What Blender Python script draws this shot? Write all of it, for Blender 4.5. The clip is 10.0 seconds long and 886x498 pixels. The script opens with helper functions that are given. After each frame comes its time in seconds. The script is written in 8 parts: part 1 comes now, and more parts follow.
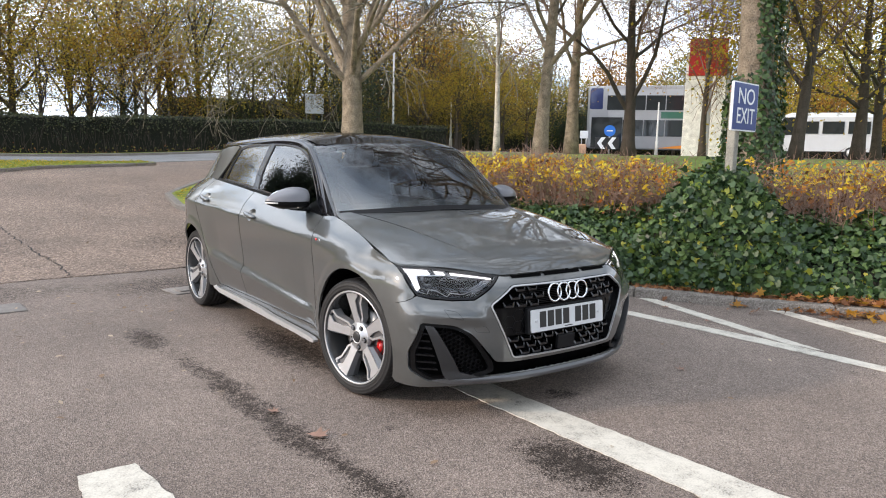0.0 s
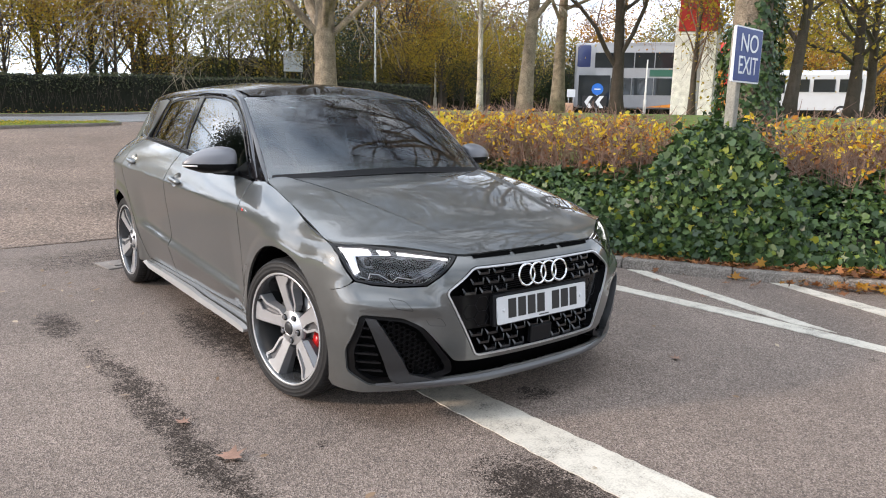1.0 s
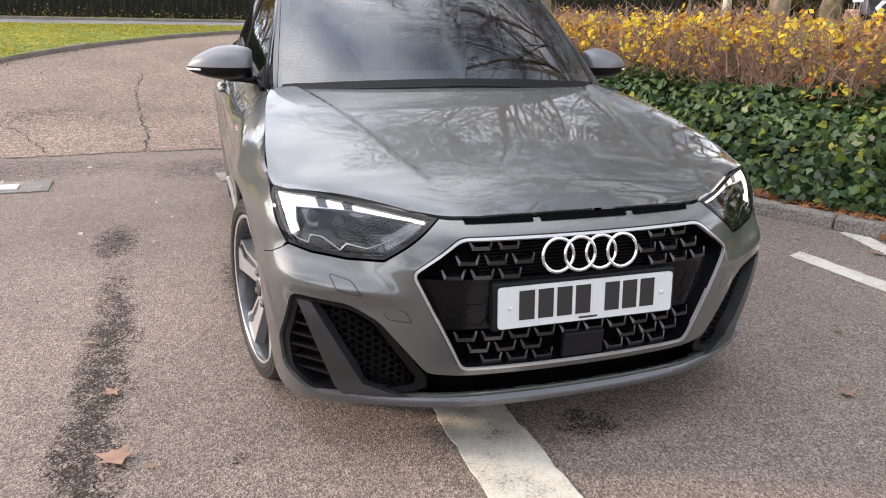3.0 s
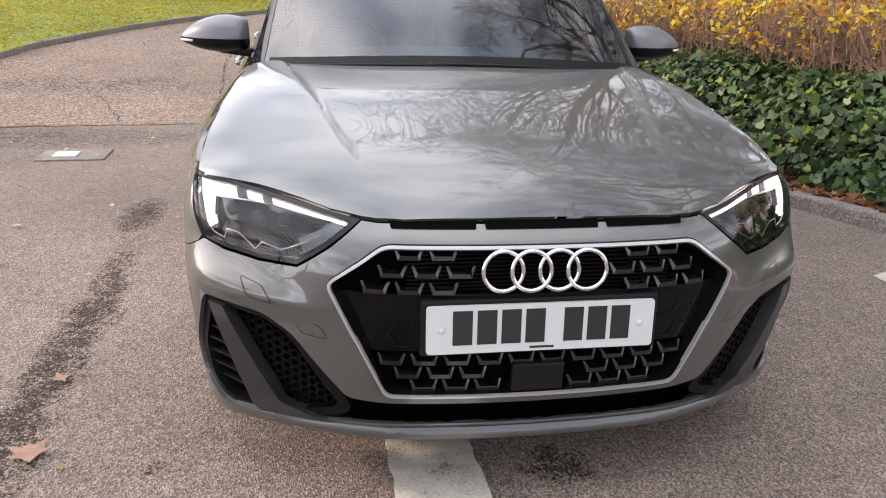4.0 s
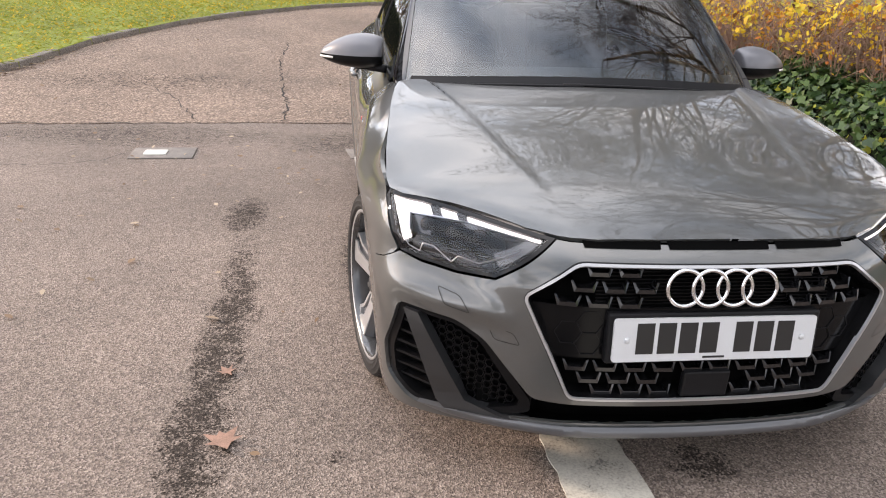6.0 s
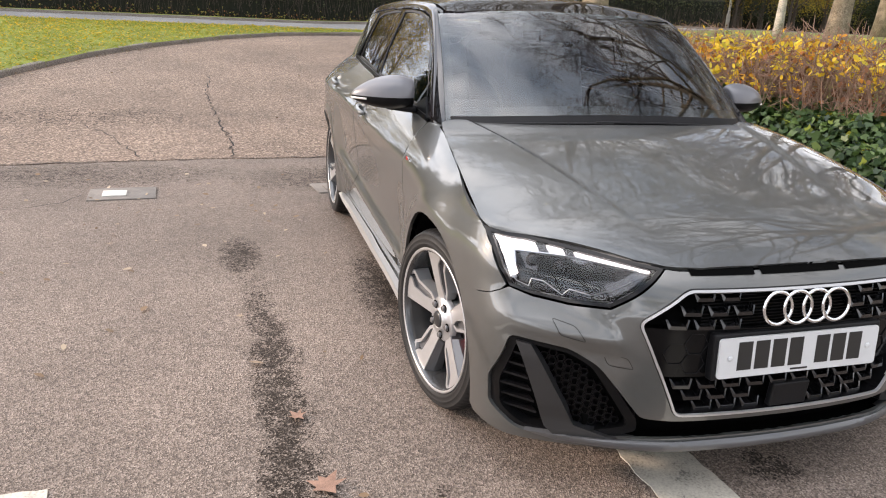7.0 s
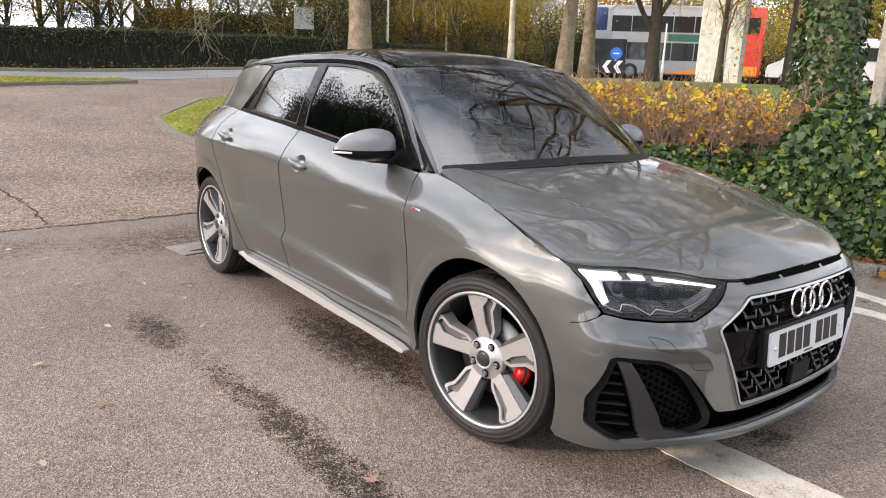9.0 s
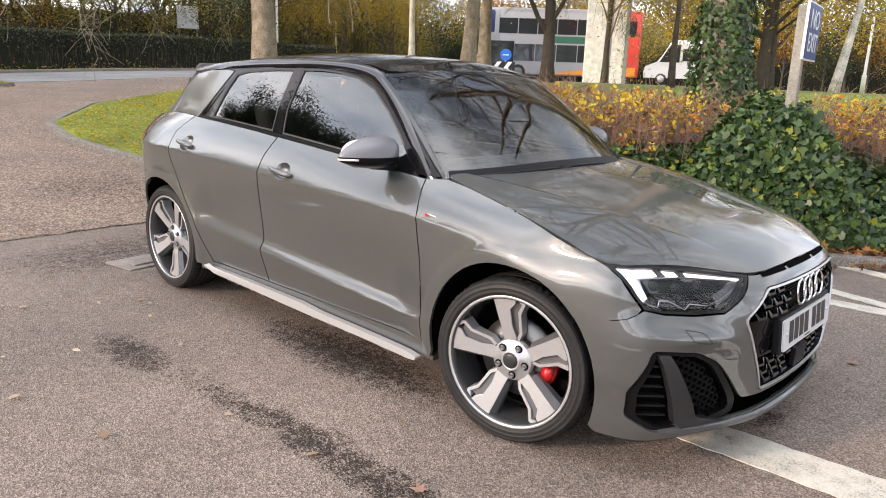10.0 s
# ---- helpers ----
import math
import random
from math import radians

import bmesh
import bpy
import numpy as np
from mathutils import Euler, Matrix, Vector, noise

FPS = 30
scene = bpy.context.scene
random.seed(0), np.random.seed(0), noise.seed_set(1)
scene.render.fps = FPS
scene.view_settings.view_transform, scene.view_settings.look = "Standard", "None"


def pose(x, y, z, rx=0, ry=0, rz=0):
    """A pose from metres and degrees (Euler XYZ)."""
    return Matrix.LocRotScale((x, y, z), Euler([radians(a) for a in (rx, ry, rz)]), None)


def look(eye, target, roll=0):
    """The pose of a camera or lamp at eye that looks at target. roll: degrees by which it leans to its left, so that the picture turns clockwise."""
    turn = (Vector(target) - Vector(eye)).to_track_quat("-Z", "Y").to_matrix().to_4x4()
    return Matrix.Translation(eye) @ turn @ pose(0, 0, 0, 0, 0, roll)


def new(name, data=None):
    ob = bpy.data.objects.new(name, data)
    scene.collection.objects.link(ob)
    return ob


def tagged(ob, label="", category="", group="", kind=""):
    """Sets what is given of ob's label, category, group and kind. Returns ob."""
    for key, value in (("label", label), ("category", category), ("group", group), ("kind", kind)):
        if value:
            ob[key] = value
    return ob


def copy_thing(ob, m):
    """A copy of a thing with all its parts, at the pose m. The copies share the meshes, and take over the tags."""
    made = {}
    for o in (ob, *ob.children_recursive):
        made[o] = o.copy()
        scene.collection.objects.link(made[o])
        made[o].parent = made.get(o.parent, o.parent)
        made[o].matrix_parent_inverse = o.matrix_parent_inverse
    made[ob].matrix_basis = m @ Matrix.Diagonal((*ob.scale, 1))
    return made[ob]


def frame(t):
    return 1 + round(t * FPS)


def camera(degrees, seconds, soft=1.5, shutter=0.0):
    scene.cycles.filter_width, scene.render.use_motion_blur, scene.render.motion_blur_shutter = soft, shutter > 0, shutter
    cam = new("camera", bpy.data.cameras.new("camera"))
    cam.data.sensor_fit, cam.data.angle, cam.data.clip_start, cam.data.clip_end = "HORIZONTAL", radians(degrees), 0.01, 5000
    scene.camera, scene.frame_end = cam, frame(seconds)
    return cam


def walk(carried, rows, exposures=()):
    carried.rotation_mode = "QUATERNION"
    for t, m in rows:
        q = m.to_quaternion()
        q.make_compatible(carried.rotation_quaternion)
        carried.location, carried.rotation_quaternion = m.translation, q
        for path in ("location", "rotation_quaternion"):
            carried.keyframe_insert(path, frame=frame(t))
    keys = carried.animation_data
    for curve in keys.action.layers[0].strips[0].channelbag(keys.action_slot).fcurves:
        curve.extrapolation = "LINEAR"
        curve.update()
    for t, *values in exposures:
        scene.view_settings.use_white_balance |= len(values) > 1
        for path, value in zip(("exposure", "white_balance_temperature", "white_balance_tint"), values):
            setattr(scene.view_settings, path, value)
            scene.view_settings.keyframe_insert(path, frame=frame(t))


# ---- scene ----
cam = camera(63.5, 10.0, 1.05)
PATH = [
    (0, (-2.657, -3.231, 1.289), (-1.469, -1.644, 1.02), 1.3),
    (0.5, (-2.424, -2.958, 1.269), (-1.222, -1.39, 0.961), 1.2),
    (1, (-2.126, -2.795, 1.251), (-0.919, -1.245, 0.876), 1.2),
    (1.5, (-1.832, -2.673, 1.242), (-0.646, -1.12, 0.812), 1.3),
    (2, (-1.53, -2.546, 1.227), (-0.507, -0.9, 0.733), 1.4),
    (2.5, (-1.225, -2.448, 1.206), (-0.425, -0.704, 0.642), 1.4),
    (3.8, (-0.543, -2.152, 1.169), (-0.176, -0.304, 0.5), 1.7),
    (4, (-0.463, -2.137, 1.168), (-0.148, -0.282, 0.49), 1.9),
    (4.5, (-0.388, -2.097, 1.168), (-0.182, -0.236, 0.466), 2.0),
    (5, (-0.43, -2.134, 1.195), (-0.258, -0.271, 0.488), 2.2),
    (5.5, (-0.642, -2.227, 1.24), (-0.459, -0.365, 0.532), 2.3),
    (6.8, (-1.331, -2.178, 1.283), (-0.829, -0.351, 0.643), 2.8),
    (7, (-1.458, -2.172, 1.296), (-0.903, -0.353, 0.678), 2.8),
    (7.5, (-1.731, -2.096, 1.31), (-1.003, -0.321, 0.743), 2.6),
    (8, (-1.937, -1.97, 1.315), (-1.061, -0.247, 0.799), 2.5),
    (8.5, (-2.195, -1.902, 1.304), (-1.171, -0.255, 0.817), 2.5),
    (9, (-2.412, -1.785, 1.293), (-1.205, -0.263, 0.816), 2.3),
    (9.5, (-2.595, -1.622, 1.3), (-1.268, -0.201, 0.83), 2.3),
    (10, (-2.768, -1.469, 1.296), (-1.336, -0.151, 0.832), 2.2),
]
walk(cam, [(t, look(eye, target, roll)) for t, eye, target, roll in PATH], [(0, 0.83, 6650, 17), (2.0, 1.08, 6750, 18), (2.6, 1.13, 6900, 20), (4.5, 1.07, 7300, 24), (7.5, 1.08, 7250, 21), (10, 1.04, 7100, 21)])


# ---- world and sun ----
SUN_TO = Vector((-0.90, 0.34, 0.36)).normalized()
world = bpy.data.worlds.new("world")
scene.world = world
world.use_nodes = True


def build_world():
    nt = world.node_tree
    nt.nodes.clear()
    out = nt.nodes.new("ShaderNodeOutputWorld")
    bg = nt.nodes.new("ShaderNodeBackground")
    sky = nt.nodes.new("ShaderNodeTexSky")
    sky.sky_type = "NISHITA"
    sky.sun_disc = False
    sky.sun_elevation = math.asin(SUN_TO.z)
    sky.sun_rotation = math.atan2(SUN_TO.x, SUN_TO.y)
    sky.dust_density = 2.0
    co = nt.nodes.new("ShaderNodeTexCoord")
    sep = nt.nodes.new("ShaderNodeSeparateXYZ")
    nt.links.new(co.outputs["Generated"], sep.inputs[0])
    lift = nt.nodes.new("ShaderNodeMath")
    lift.operation = "MAXIMUM"
    lift.inputs[1].default_value = 0.0
    nt.links.new(sep.outputs[2], lift.inputs[0])
    add = nt.nodes.new("ShaderNodeMath")
    add.operation = "ADD"
    add.inputs[1].default_value = 0.16
    nt.links.new(lift.outputs[0], add.inputs[0])
    dx = nt.nodes.new("ShaderNodeMath")
    dx.operation = "DIVIDE"
    dy = nt.nodes.new("ShaderNodeMath")
    dy.operation = "DIVIDE"
    for d, k in ((dx, 0), (dy, 1)):
        nt.links.new(sep.outputs[k], d.inputs[0])
        nt.links.new(add.outputs[0], d.inputs[1])
    comb = nt.nodes.new("ShaderNodeCombineXYZ")
    nt.links.new(dx.outputs[0], comb.inputs[0])
    nt.links.new(dy.outputs[0], comb.inputs[1])
    big = nt.nodes.new("ShaderNodeTexNoise")
    big.inputs["Scale"].default_value = 0.9
    big.inputs["Detail"].default_value = 7.0
    big.inputs["Roughness"].default_value = 0.55
    big.inputs["Distortion"].default_value = 0.3
    nt.links.new(comb.outputs[0], big.inputs["Vector"])
    ramp = nt.nodes.new("ShaderNodeValToRGB")
    ramp.color_ramp.elements[0].position = 0.27
    ramp.color_ramp.elements[1].position = 0.48
    nt.links.new(big.outputs[0], ramp.inputs[0])
    shade = nt.nodes.new("ShaderNodeTexNoise")
    shade.inputs["Scale"].default_value = 1.7
    shade.inputs["Detail"].default_value = 6.0
    nt.links.new(comb.outputs[0], shade.inputs["Vector"])
    cloud = nt.nodes.new("ShaderNodeValToRGB")
    cloud.color_ramp.elements[0].position = 0.35
    cloud.color_ramp.elements[0].color = (3.5, 4.75, 6.1, 1)
    cloud.color_ramp.elements[1].position = 0.62
    cloud.color_ramp.elements[1].color = (9.2, 10.2, 10.8, 1)
    nt.links.new(shade.outputs[0], cloud.inputs[0])
    toward = nt.nodes.new("ShaderNodeVectorMath")
    toward.operation = "DOT_PRODUCT"
    toward.inputs[1].default_value = Vector((-0.65, 0.50, 0.57)).normalized()
    nt.links.new(co.outputs["Generated"], toward.inputs[0])
    glow = nt.nodes.new("ShaderNodeMapRange")
    glow.interpolation_type = "SMOOTHSTEP"
    glow.inputs[1].default_value, glow.inputs[2].default_value = 0.0, 0.95
    glow.inputs[3].default_value, glow.inputs[4].default_value = 0.48, 1.04
    nt.links.new(toward.outputs["Value"], glow.inputs[0])
    # paler cloud low over the horizon and overhead
    total = glow.outputs[0]
    for lo, hi, amount in ((0.55, 0.12, 0.52), (0.68, 0.92, 0.42)):
        extra = nt.nodes.new("ShaderNodeMapRange")
        extra.interpolation_type = "SMOOTHSTEP"
        extra.inputs[1].default_value, extra.inputs[2].default_value = lo, hi
        extra.inputs[3].default_value, extra.inputs[4].default_value = 0.0, amount
        nt.links.new(sep.outputs[2], extra.inputs[0])
        more = nt.nodes.new("ShaderNodeMath")
        nt.links.new(total, more.inputs[0])
        nt.links.new(extra.outputs[0], more.inputs[1])
        total = more.outputs[0]
    lit = nt.nodes.new("ShaderNodeVectorMath")
    lit.operation = "SCALE"
    nt.links.new(cloud.outputs[0], lit.inputs[0])
    nt.links.new(total, lit.inputs["Scale"])
    mix = nt.nodes.new("ShaderNodeMix")
    mix.data_type = "RGBA"
    nt.links.new(ramp.outputs[0], mix.inputs[0])
    nt.links.new(sky.outputs[0], mix.inputs[6])
    nt.links.new(lit.outputs[0], mix.inputs[7])
    nt.links.new(mix.outputs[2], bg.inputs["Color"])
    bg.inputs["Strength"].default_value = 0.145
    nt.links.new(bg.outputs[0], out.inputs[0])


build_world()
sun = new("sun", bpy.data.lights.new("sun", "SUN"))
sun.data.energy = 1.7
sun.data.angle = radians(5.0)
sun.data.color = (1.0, 0.86, 0.68)
sun.matrix_world = look(SUN_TO * 60, (0, 0, 0))


# ---- materials ----
def mat(name, color, rough=0.5, metal=0.0, coat=0.0, noise_scale=0.0, vary=0.0, bump=0.0, bump_scale=0.0, emit=0.0, spec=0.5, rand=0.0, fine=0.0, coat_ior=1.5):
    """A Principled material with colour variation at two scales and relief."""
    m = bpy.data.materials.new(name)
    m.use_nodes = True
    nt = m.node_tree
    b = nt.nodes["Principled BSDF"]
    b.inputs["Base Color"].default_value = (*color, 1)
    b.inputs["Roughness"].default_value = rough
    b.inputs["Metallic"].default_value = metal
    b.inputs["Coat Weight"].default_value = coat
    b.inputs["Coat Roughness"].default_value = 0.015
    b.inputs["Coat IOR"].default_value = coat_ior
    b.inputs["Specular IOR Level"].default_value = spec
    if emit:
        b.inputs["Emission Color"].default_value = (*color, 1)
        b.inputs["Emission Strength"].default_value = emit
    tc = nt.nodes.new("ShaderNodeTexCoord")
    last = None
    if vary:
        n1 = nt.nodes.new("ShaderNodeTexNoise")
        n1.inputs["Scale"].default_value = noise_scale
        n1.inputs["Detail"].default_value = 6
        nt.links.new(tc.outputs["Object"], n1.inputs["Vector"])
        n2 = nt.nodes.new("ShaderNodeTexNoise")
        n2.inputs["Scale"].default_value = noise_scale * 11
        n2.inputs["Detail"].default_value = 3
        nt.links.new(tc.outputs["Object"], n2.inputs["Vector"])
        ad = nt.nodes.new("ShaderNodeMath")
        ad.operation = "ADD"
        nt.links.new(n1.outputs[0], ad.inputs[0])
        nt.links.new(n2.outputs[0], ad.inputs[1])
        mr = nt.nodes.new("ShaderNodeMapRange")
        mr.inputs[1].default_value, mr.inputs[2].default_value = 0.7, 1.3
        mr.inputs[3].default_value, mr.inputs[4].default_value = 1 - vary, 1 + vary
        nt.links.new(ad.outputs[0], mr.inputs[0])
        last = mr.outputs[0]
    if rand:
        oi = nt.nodes.new("ShaderNodeObjectInfo")
        mr2 = nt.nodes.new("ShaderNodeMapRange")
        mr2.inputs[3].default_value, mr2.inputs[4].default_value = 1 - rand, 1 + rand
        nt.links.new(oi.outputs["Random"], mr2.inputs[0])
        if last:
            mu = nt.nodes.new("ShaderNodeMath")
            mu.operation = "MULTIPLY"
            nt.links.new(last, mu.inputs[0])
            nt.links.new(mr2.outputs[0], mu.inputs[1])
            last = mu.outputs[0]
        else:
            last = mr2.outputs[0]
    if last:
        sc = nt.nodes.new("ShaderNodeVectorMath")
        sc.operation = "SCALE"
        sc.inputs[0].default_value = color
        nt.links.new(last, sc.inputs["Scale"])
        nt.links.new(sc.outputs[0], b.inputs["Base Color"])
    if bump:
        nb = nt.nodes.new("ShaderNodeTexNoise")
        nb.inputs["Scale"].default_value = bump_scale
        nb.inputs["Detail"].default_value = 5
        nt.links.new(tc.outputs["Object"], nb.inputs["Vector"])
        bp = nt.nodes.new("ShaderNodeBump")
        bp.inputs["Strength"].default_value = bump
        bp.inputs["Distance"].default_value = 0.01 if not fine else fine
        nt.links.new(nb.outputs[0], bp.inputs["Height"])
        nt.links.new(bp.outputs[0], b.inputs["Normal"])
    return m


def glass(name, tint, gloss=1.0, ior=1.7):
    """A thin pane: tinted see-through with a Fresnel mirror on it."""
    m = bpy.data.materials.new(name)
    m.use_nodes = True
    nt = m.node_tree
    nt.nodes.clear()
    out = nt.nodes.new("ShaderNodeOutputMaterial")
    tr = nt.nodes.new("ShaderNodeBsdfTransparent")
    tr.inputs[0].default_value = (*tint, 1)
    gl = nt.nodes.new("ShaderNodeBsdfGlossy")
    gl.inputs["Roughness"].default_value = 0.0
    gl.inputs["Color"].default_value = (gloss, gloss, gloss, 1)
    fr = nt.nodes.new("ShaderNodeFresnel")
    fr.inputs["IOR"].default_value = ior
    mx = nt.nodes.new("ShaderNodeMixShader")
    nt.links.new(fr.outputs[0], mx.inputs[0])
    nt.links.new(tr.outputs[0], mx.inputs[1])
    nt.links.new(gl.outputs[0], mx.inputs[2])
    nt.links.new(mx.outputs[0], out.inputs[0])
    return m


def leafy(name, a, b, c, rough=0.6, trans=0.35, glint=0.4):
    """Foliage: three colours drawn leaf by leaf, partly lit through."""
    m = bpy.data.materials.new(name)
    m.use_nodes = True
    nt = m.node_tree
    nt.nodes.clear()
    out = nt.nodes.new("ShaderNodeOutputMaterial")
    ge = nt.nodes.new("ShaderNodeNewGeometry")
    ramp = nt.nodes.new("ShaderNodeValToRGB")
    e = ramp.color_ramp.elements
    e[0].color, e[1].color = (*a, 1), (*c, 1)
    mid = e.new(0.5)
    mid.color = (*b, 1)
    nt.links.new(ge.outputs["Random Per Island"], ramp.inputs[0])
    d = nt.nodes.new("ShaderNodeBsdfPrincipled")
    d.inputs["Roughness"].default_value = rough
    d.inputs["Specular IOR Level"].default_value = glint
    t = nt.nodes.new("ShaderNodeBsdfTranslucent")
    mx = nt.nodes.new("ShaderNodeMixShader")
    mx.inputs[0].default_value = trans
    nt.links.new(ramp.outputs[0], d.inputs["Base Color"])
    nt.links.new(ramp.outputs[0], t.inputs["Color"])
    nt.links.new(d.outputs[0], mx.inputs[1])
    nt.links.new(t.outputs[0], mx.inputs[2])
    nt.links.new(mx.outputs[0], out.inputs[0])
    return m


PAINT = mat("grey_metallic_paint", (0.072, 0.076, 0.075), 0.40, 0.35, 1.0, 40, 0.04, coat_ior=1.80)
GLOSS_BLACK = mat("gloss_black_paint", (0.008, 0.008, 0.009), 0.2, 0.0, 0.75, spec=0.0, coat_ior=1.42)
BLACK_PLASTIC = mat("black_plastic", (0.008, 0.008, 0.009), 0.45, spec=0.18, bump=0.15, bump_scale=900, fine=0.001)
ARCH_BLACK = mat("gloss_black_arch_paint", (0.012, 0.011, 0.013), 0.25, 0.0, 1.0, spec=0.0, coat_ior=1.75)
MIRROR_GREY = mat("mirror_cap_grey", (0.15, 0.15, 0.163), 0.38, 0.2, 0.4, coat_ior=1.45)
LIP_GREY = mat("satin_lip_grey", (0.10, 0.103, 0.110), 0.36, 0.4, 0.5)
GRILLE_BLACK = mat("grille_black", (0.008, 0.008, 0.009), 0.16, coat=0.8, spec=0.3)
GLOSS_PANEL = mat("gloss_black_panel", (0.005, 0.005, 0.0055), 0.14, spec=0.16)
FRAME_SILVER = mat("brushed_silver_frame", (0.50, 0.50, 0.51), 0.30, 0.6)
SATIN_BLACK = mat("satin_black_plastic", (0.006, 0.006, 0.0065), 0.30, spec=0.14)
DARK_GREY = mat("dark_grey_satin_paint", (0.030, 0.031, 0.033), 0.38, 0.35, 0.3)
# near-black for hollows: their shade as colour, also on liners and underbody
CAVITY_SHADE = mat("cavity_shade_black", (0.003, 0.003, 0.003), 0.9, spec=0.02)
CHROME = mat("chrome", (0.74, 0.76, 0.79), 0.06, 1.0)
SATIN_SILVER = mat("satin_silver", (0.62, 0.63, 0.65), 0.28, 1.0)
ALLOY = mat("machined_alloy", (0.53, 0.53, 0.54), 0.30, 0.62, 0.4, 60, 0.05)
ALLOY_DARK = mat("grey_painted_alloy", (0.13, 0.13, 0.135), 0.35, 0.4, 0.4)
BARREL = mat("dark_rim_barrel", (0.10, 0.102, 0.105), 0.25, 0.6, 0.3)
STEEL = mat("brake_steel", (0.20, 0.195, 0.19), 0.35, 1.0, 0.0, 30, 0.1)
CALIPER = mat("red_caliper_paint", (0.55, 0.012, 0.012), 0.3, 0.0, 0.6)
RUBBER = mat("tyre_rubber", (0.017, 0.017, 0.0175), 0.55, spec=0.3, noise_scale=9, vary=0.3, bump=0.3, bump_scale=240, fine=0.002)
SILL_SILVER = mat("satin_light_grey_paint", (0.42, 0.42, 0.42), 0.35, 0.3, 0.4)
SEAL = mat("rubber_seal", (0.012, 0.012, 0.013), 0.5)
PLATE_WHITE = mat("reflective_white", (0.56, 0.57, 0.58), 0.3, noise_scale=30, vary=0.02)
PLATE_BLACK = mat("black_print", (0.015, 0.015, 0.015), 0.4)
SCREEN = glass("windscreen_glass", (0.66, 0.80, 0.80), ior=2.0)
SIDE_GLASS = glass("side_glass", (0.30, 0.35, 0.35), ior=2.2)
LENS = glass("lamp_lens", (0.93, 0.94, 0.97), ior=1.5)
LED = mat("running_light_strip", (1.0, 0.98, 0.95), 0.4, emit=0.8)
RED_LENS = mat("red_lamp_lens", (0.45, 0.01, 0.01), 0.15, coat=1.0)
AMBER = mat("amber_repeater_lens", (0.8, 0.75, 0.7), 0.2)
CABIN = mat("dark_cabin_trim", (0.03, 0.03, 0.032), 0.7, noise_scale=20, vary=0.2)
SEAT_CLOTH = mat("dark_grey_seat_cloth", (0.05, 0.05, 0.055), 0.85, noise_scale=60, vary=0.2)
RED_BADGE = mat("red_enamel", (0.6, 0.02, 0.02), 0.3)


# ---- helpers of this scene ----
def true_normals(me):
    """Shades a skin by the normals of the surface it was laid over; its folded rim stays flat."""
    nv, nl = len(me.vertices), len(me.loops)
    at = np.zeros(nv * 3, np.float32)
    me.attributes["skin_normal"].data.foreach_get("vector", at)
    at = at.reshape(-1, 3)
    idx = np.zeros(nl, np.int32)
    me.loops.foreach_get("vertex_index", idx)
    rim = np.zeros(len(me.polygons), np.int32)
    me.attributes["skin_rim"].data.foreach_get("value", rim)
    fn = np.zeros(len(me.polygons) * 3, np.float32)
    me.polygons.foreach_get("normal", fn)
    size = np.zeros(len(me.polygons), np.int32)
    me.polygons.foreach_get("loop_total", size)
    f = np.repeat(np.arange(len(me.polygons)), size)
    out = np.where((rim[f] > 0)[:, None], fn.reshape(-1, 3)[f], at[idx])
    me.normals_split_custom_set([tuple(v) for v in out])


def link(name, bm, material, parent=None, label="", smooth=True):
    me = bpy.data.meshes.new(name)
    if smooth:
        for f in bm.faces:
            f.smooth = True
    bm.to_mesh(me)
    bm.free()
    if "skin_normal" in me.attributes:
        true_normals(me)
    for m in material if isinstance(material, (list, tuple)) else [material]:
        me.materials.append(m)
    ob = new(name, me)
    if parent is not None:
        ob.parent = parent
    if label:
        tagged(ob, label)
    return ob


def part(name, bm, material, parent, label="", smooth=True):
    return link(name, bm, material, parent, label, smooth)


def share(name, ob, parent, m):
    """A further object on the mesh of ob, under parent, at the pose m."""
    c = new(name, ob.data)
    c.parent = parent
    c.matrix_basis = m
    return c


def empty(name, label, category, group="", kind="", m=None):
    ob = new(name)
    tagged(ob, label, category, group, kind)
    if m is not None:
        ob.matrix_basis = m
    return ob


def spl(knots, t):
    """Smooth curve through knots (t, value), flat beyond the ends."""
    if t <= knots[0][0]:
        return knots[0][1]
    if t >= knots[-1][0]:
        return knots[-1][1]
    for i in range(len(knots) - 1):
        if t <= knots[i + 1][0]:
            break
    (t0, a), (t1, b) = knots[i], knots[i + 1]
    h = t1 - t0
    ma = (b - knots[i - 1][1]) / (t1 - knots[i - 1][0]) if i > 0 else (b - a) / h
    mb = (knots[i + 2][1] - a) / (knots[i + 2][0] - t0) if i + 2 < len(knots) else (b - a) / h
    u = (t - t0) / h
    return (2 * u**3 - 3 * u**2 + 1) * a + (u**3 - 2 * u**2 + u) * h * ma + (3 * u**2 - 2 * u**3) * b + (u**3 - u**2) * h * mb


SOFT = {}


def soft(knots, t, w):
    """The same curve with its bends eased over w either way."""
    key = (id(knots), w)
    if key not in SOFT:
        lo, hi = knots[0][0], knots[-1][0]
        g = np.linspace(lo, hi, 500)
        h = (hi - lo) / 499
        v = np.array([spl(knots, x) for x in g])
        n = max(1, int(w / h))
        k = np.hanning(2 * n + 3)[1:-1]
        v0 = np.concatenate([2 * v[0] - v[n:0:-1], v, 2 * v[-1] - v[-2:-n - 2:-1]])
        SOFT[key] = (g, np.convolve(v0, k / k.sum(), "valid"), knots)
    g, v, _ = SOFT[key]
    return float(np.interp(t, g, v))


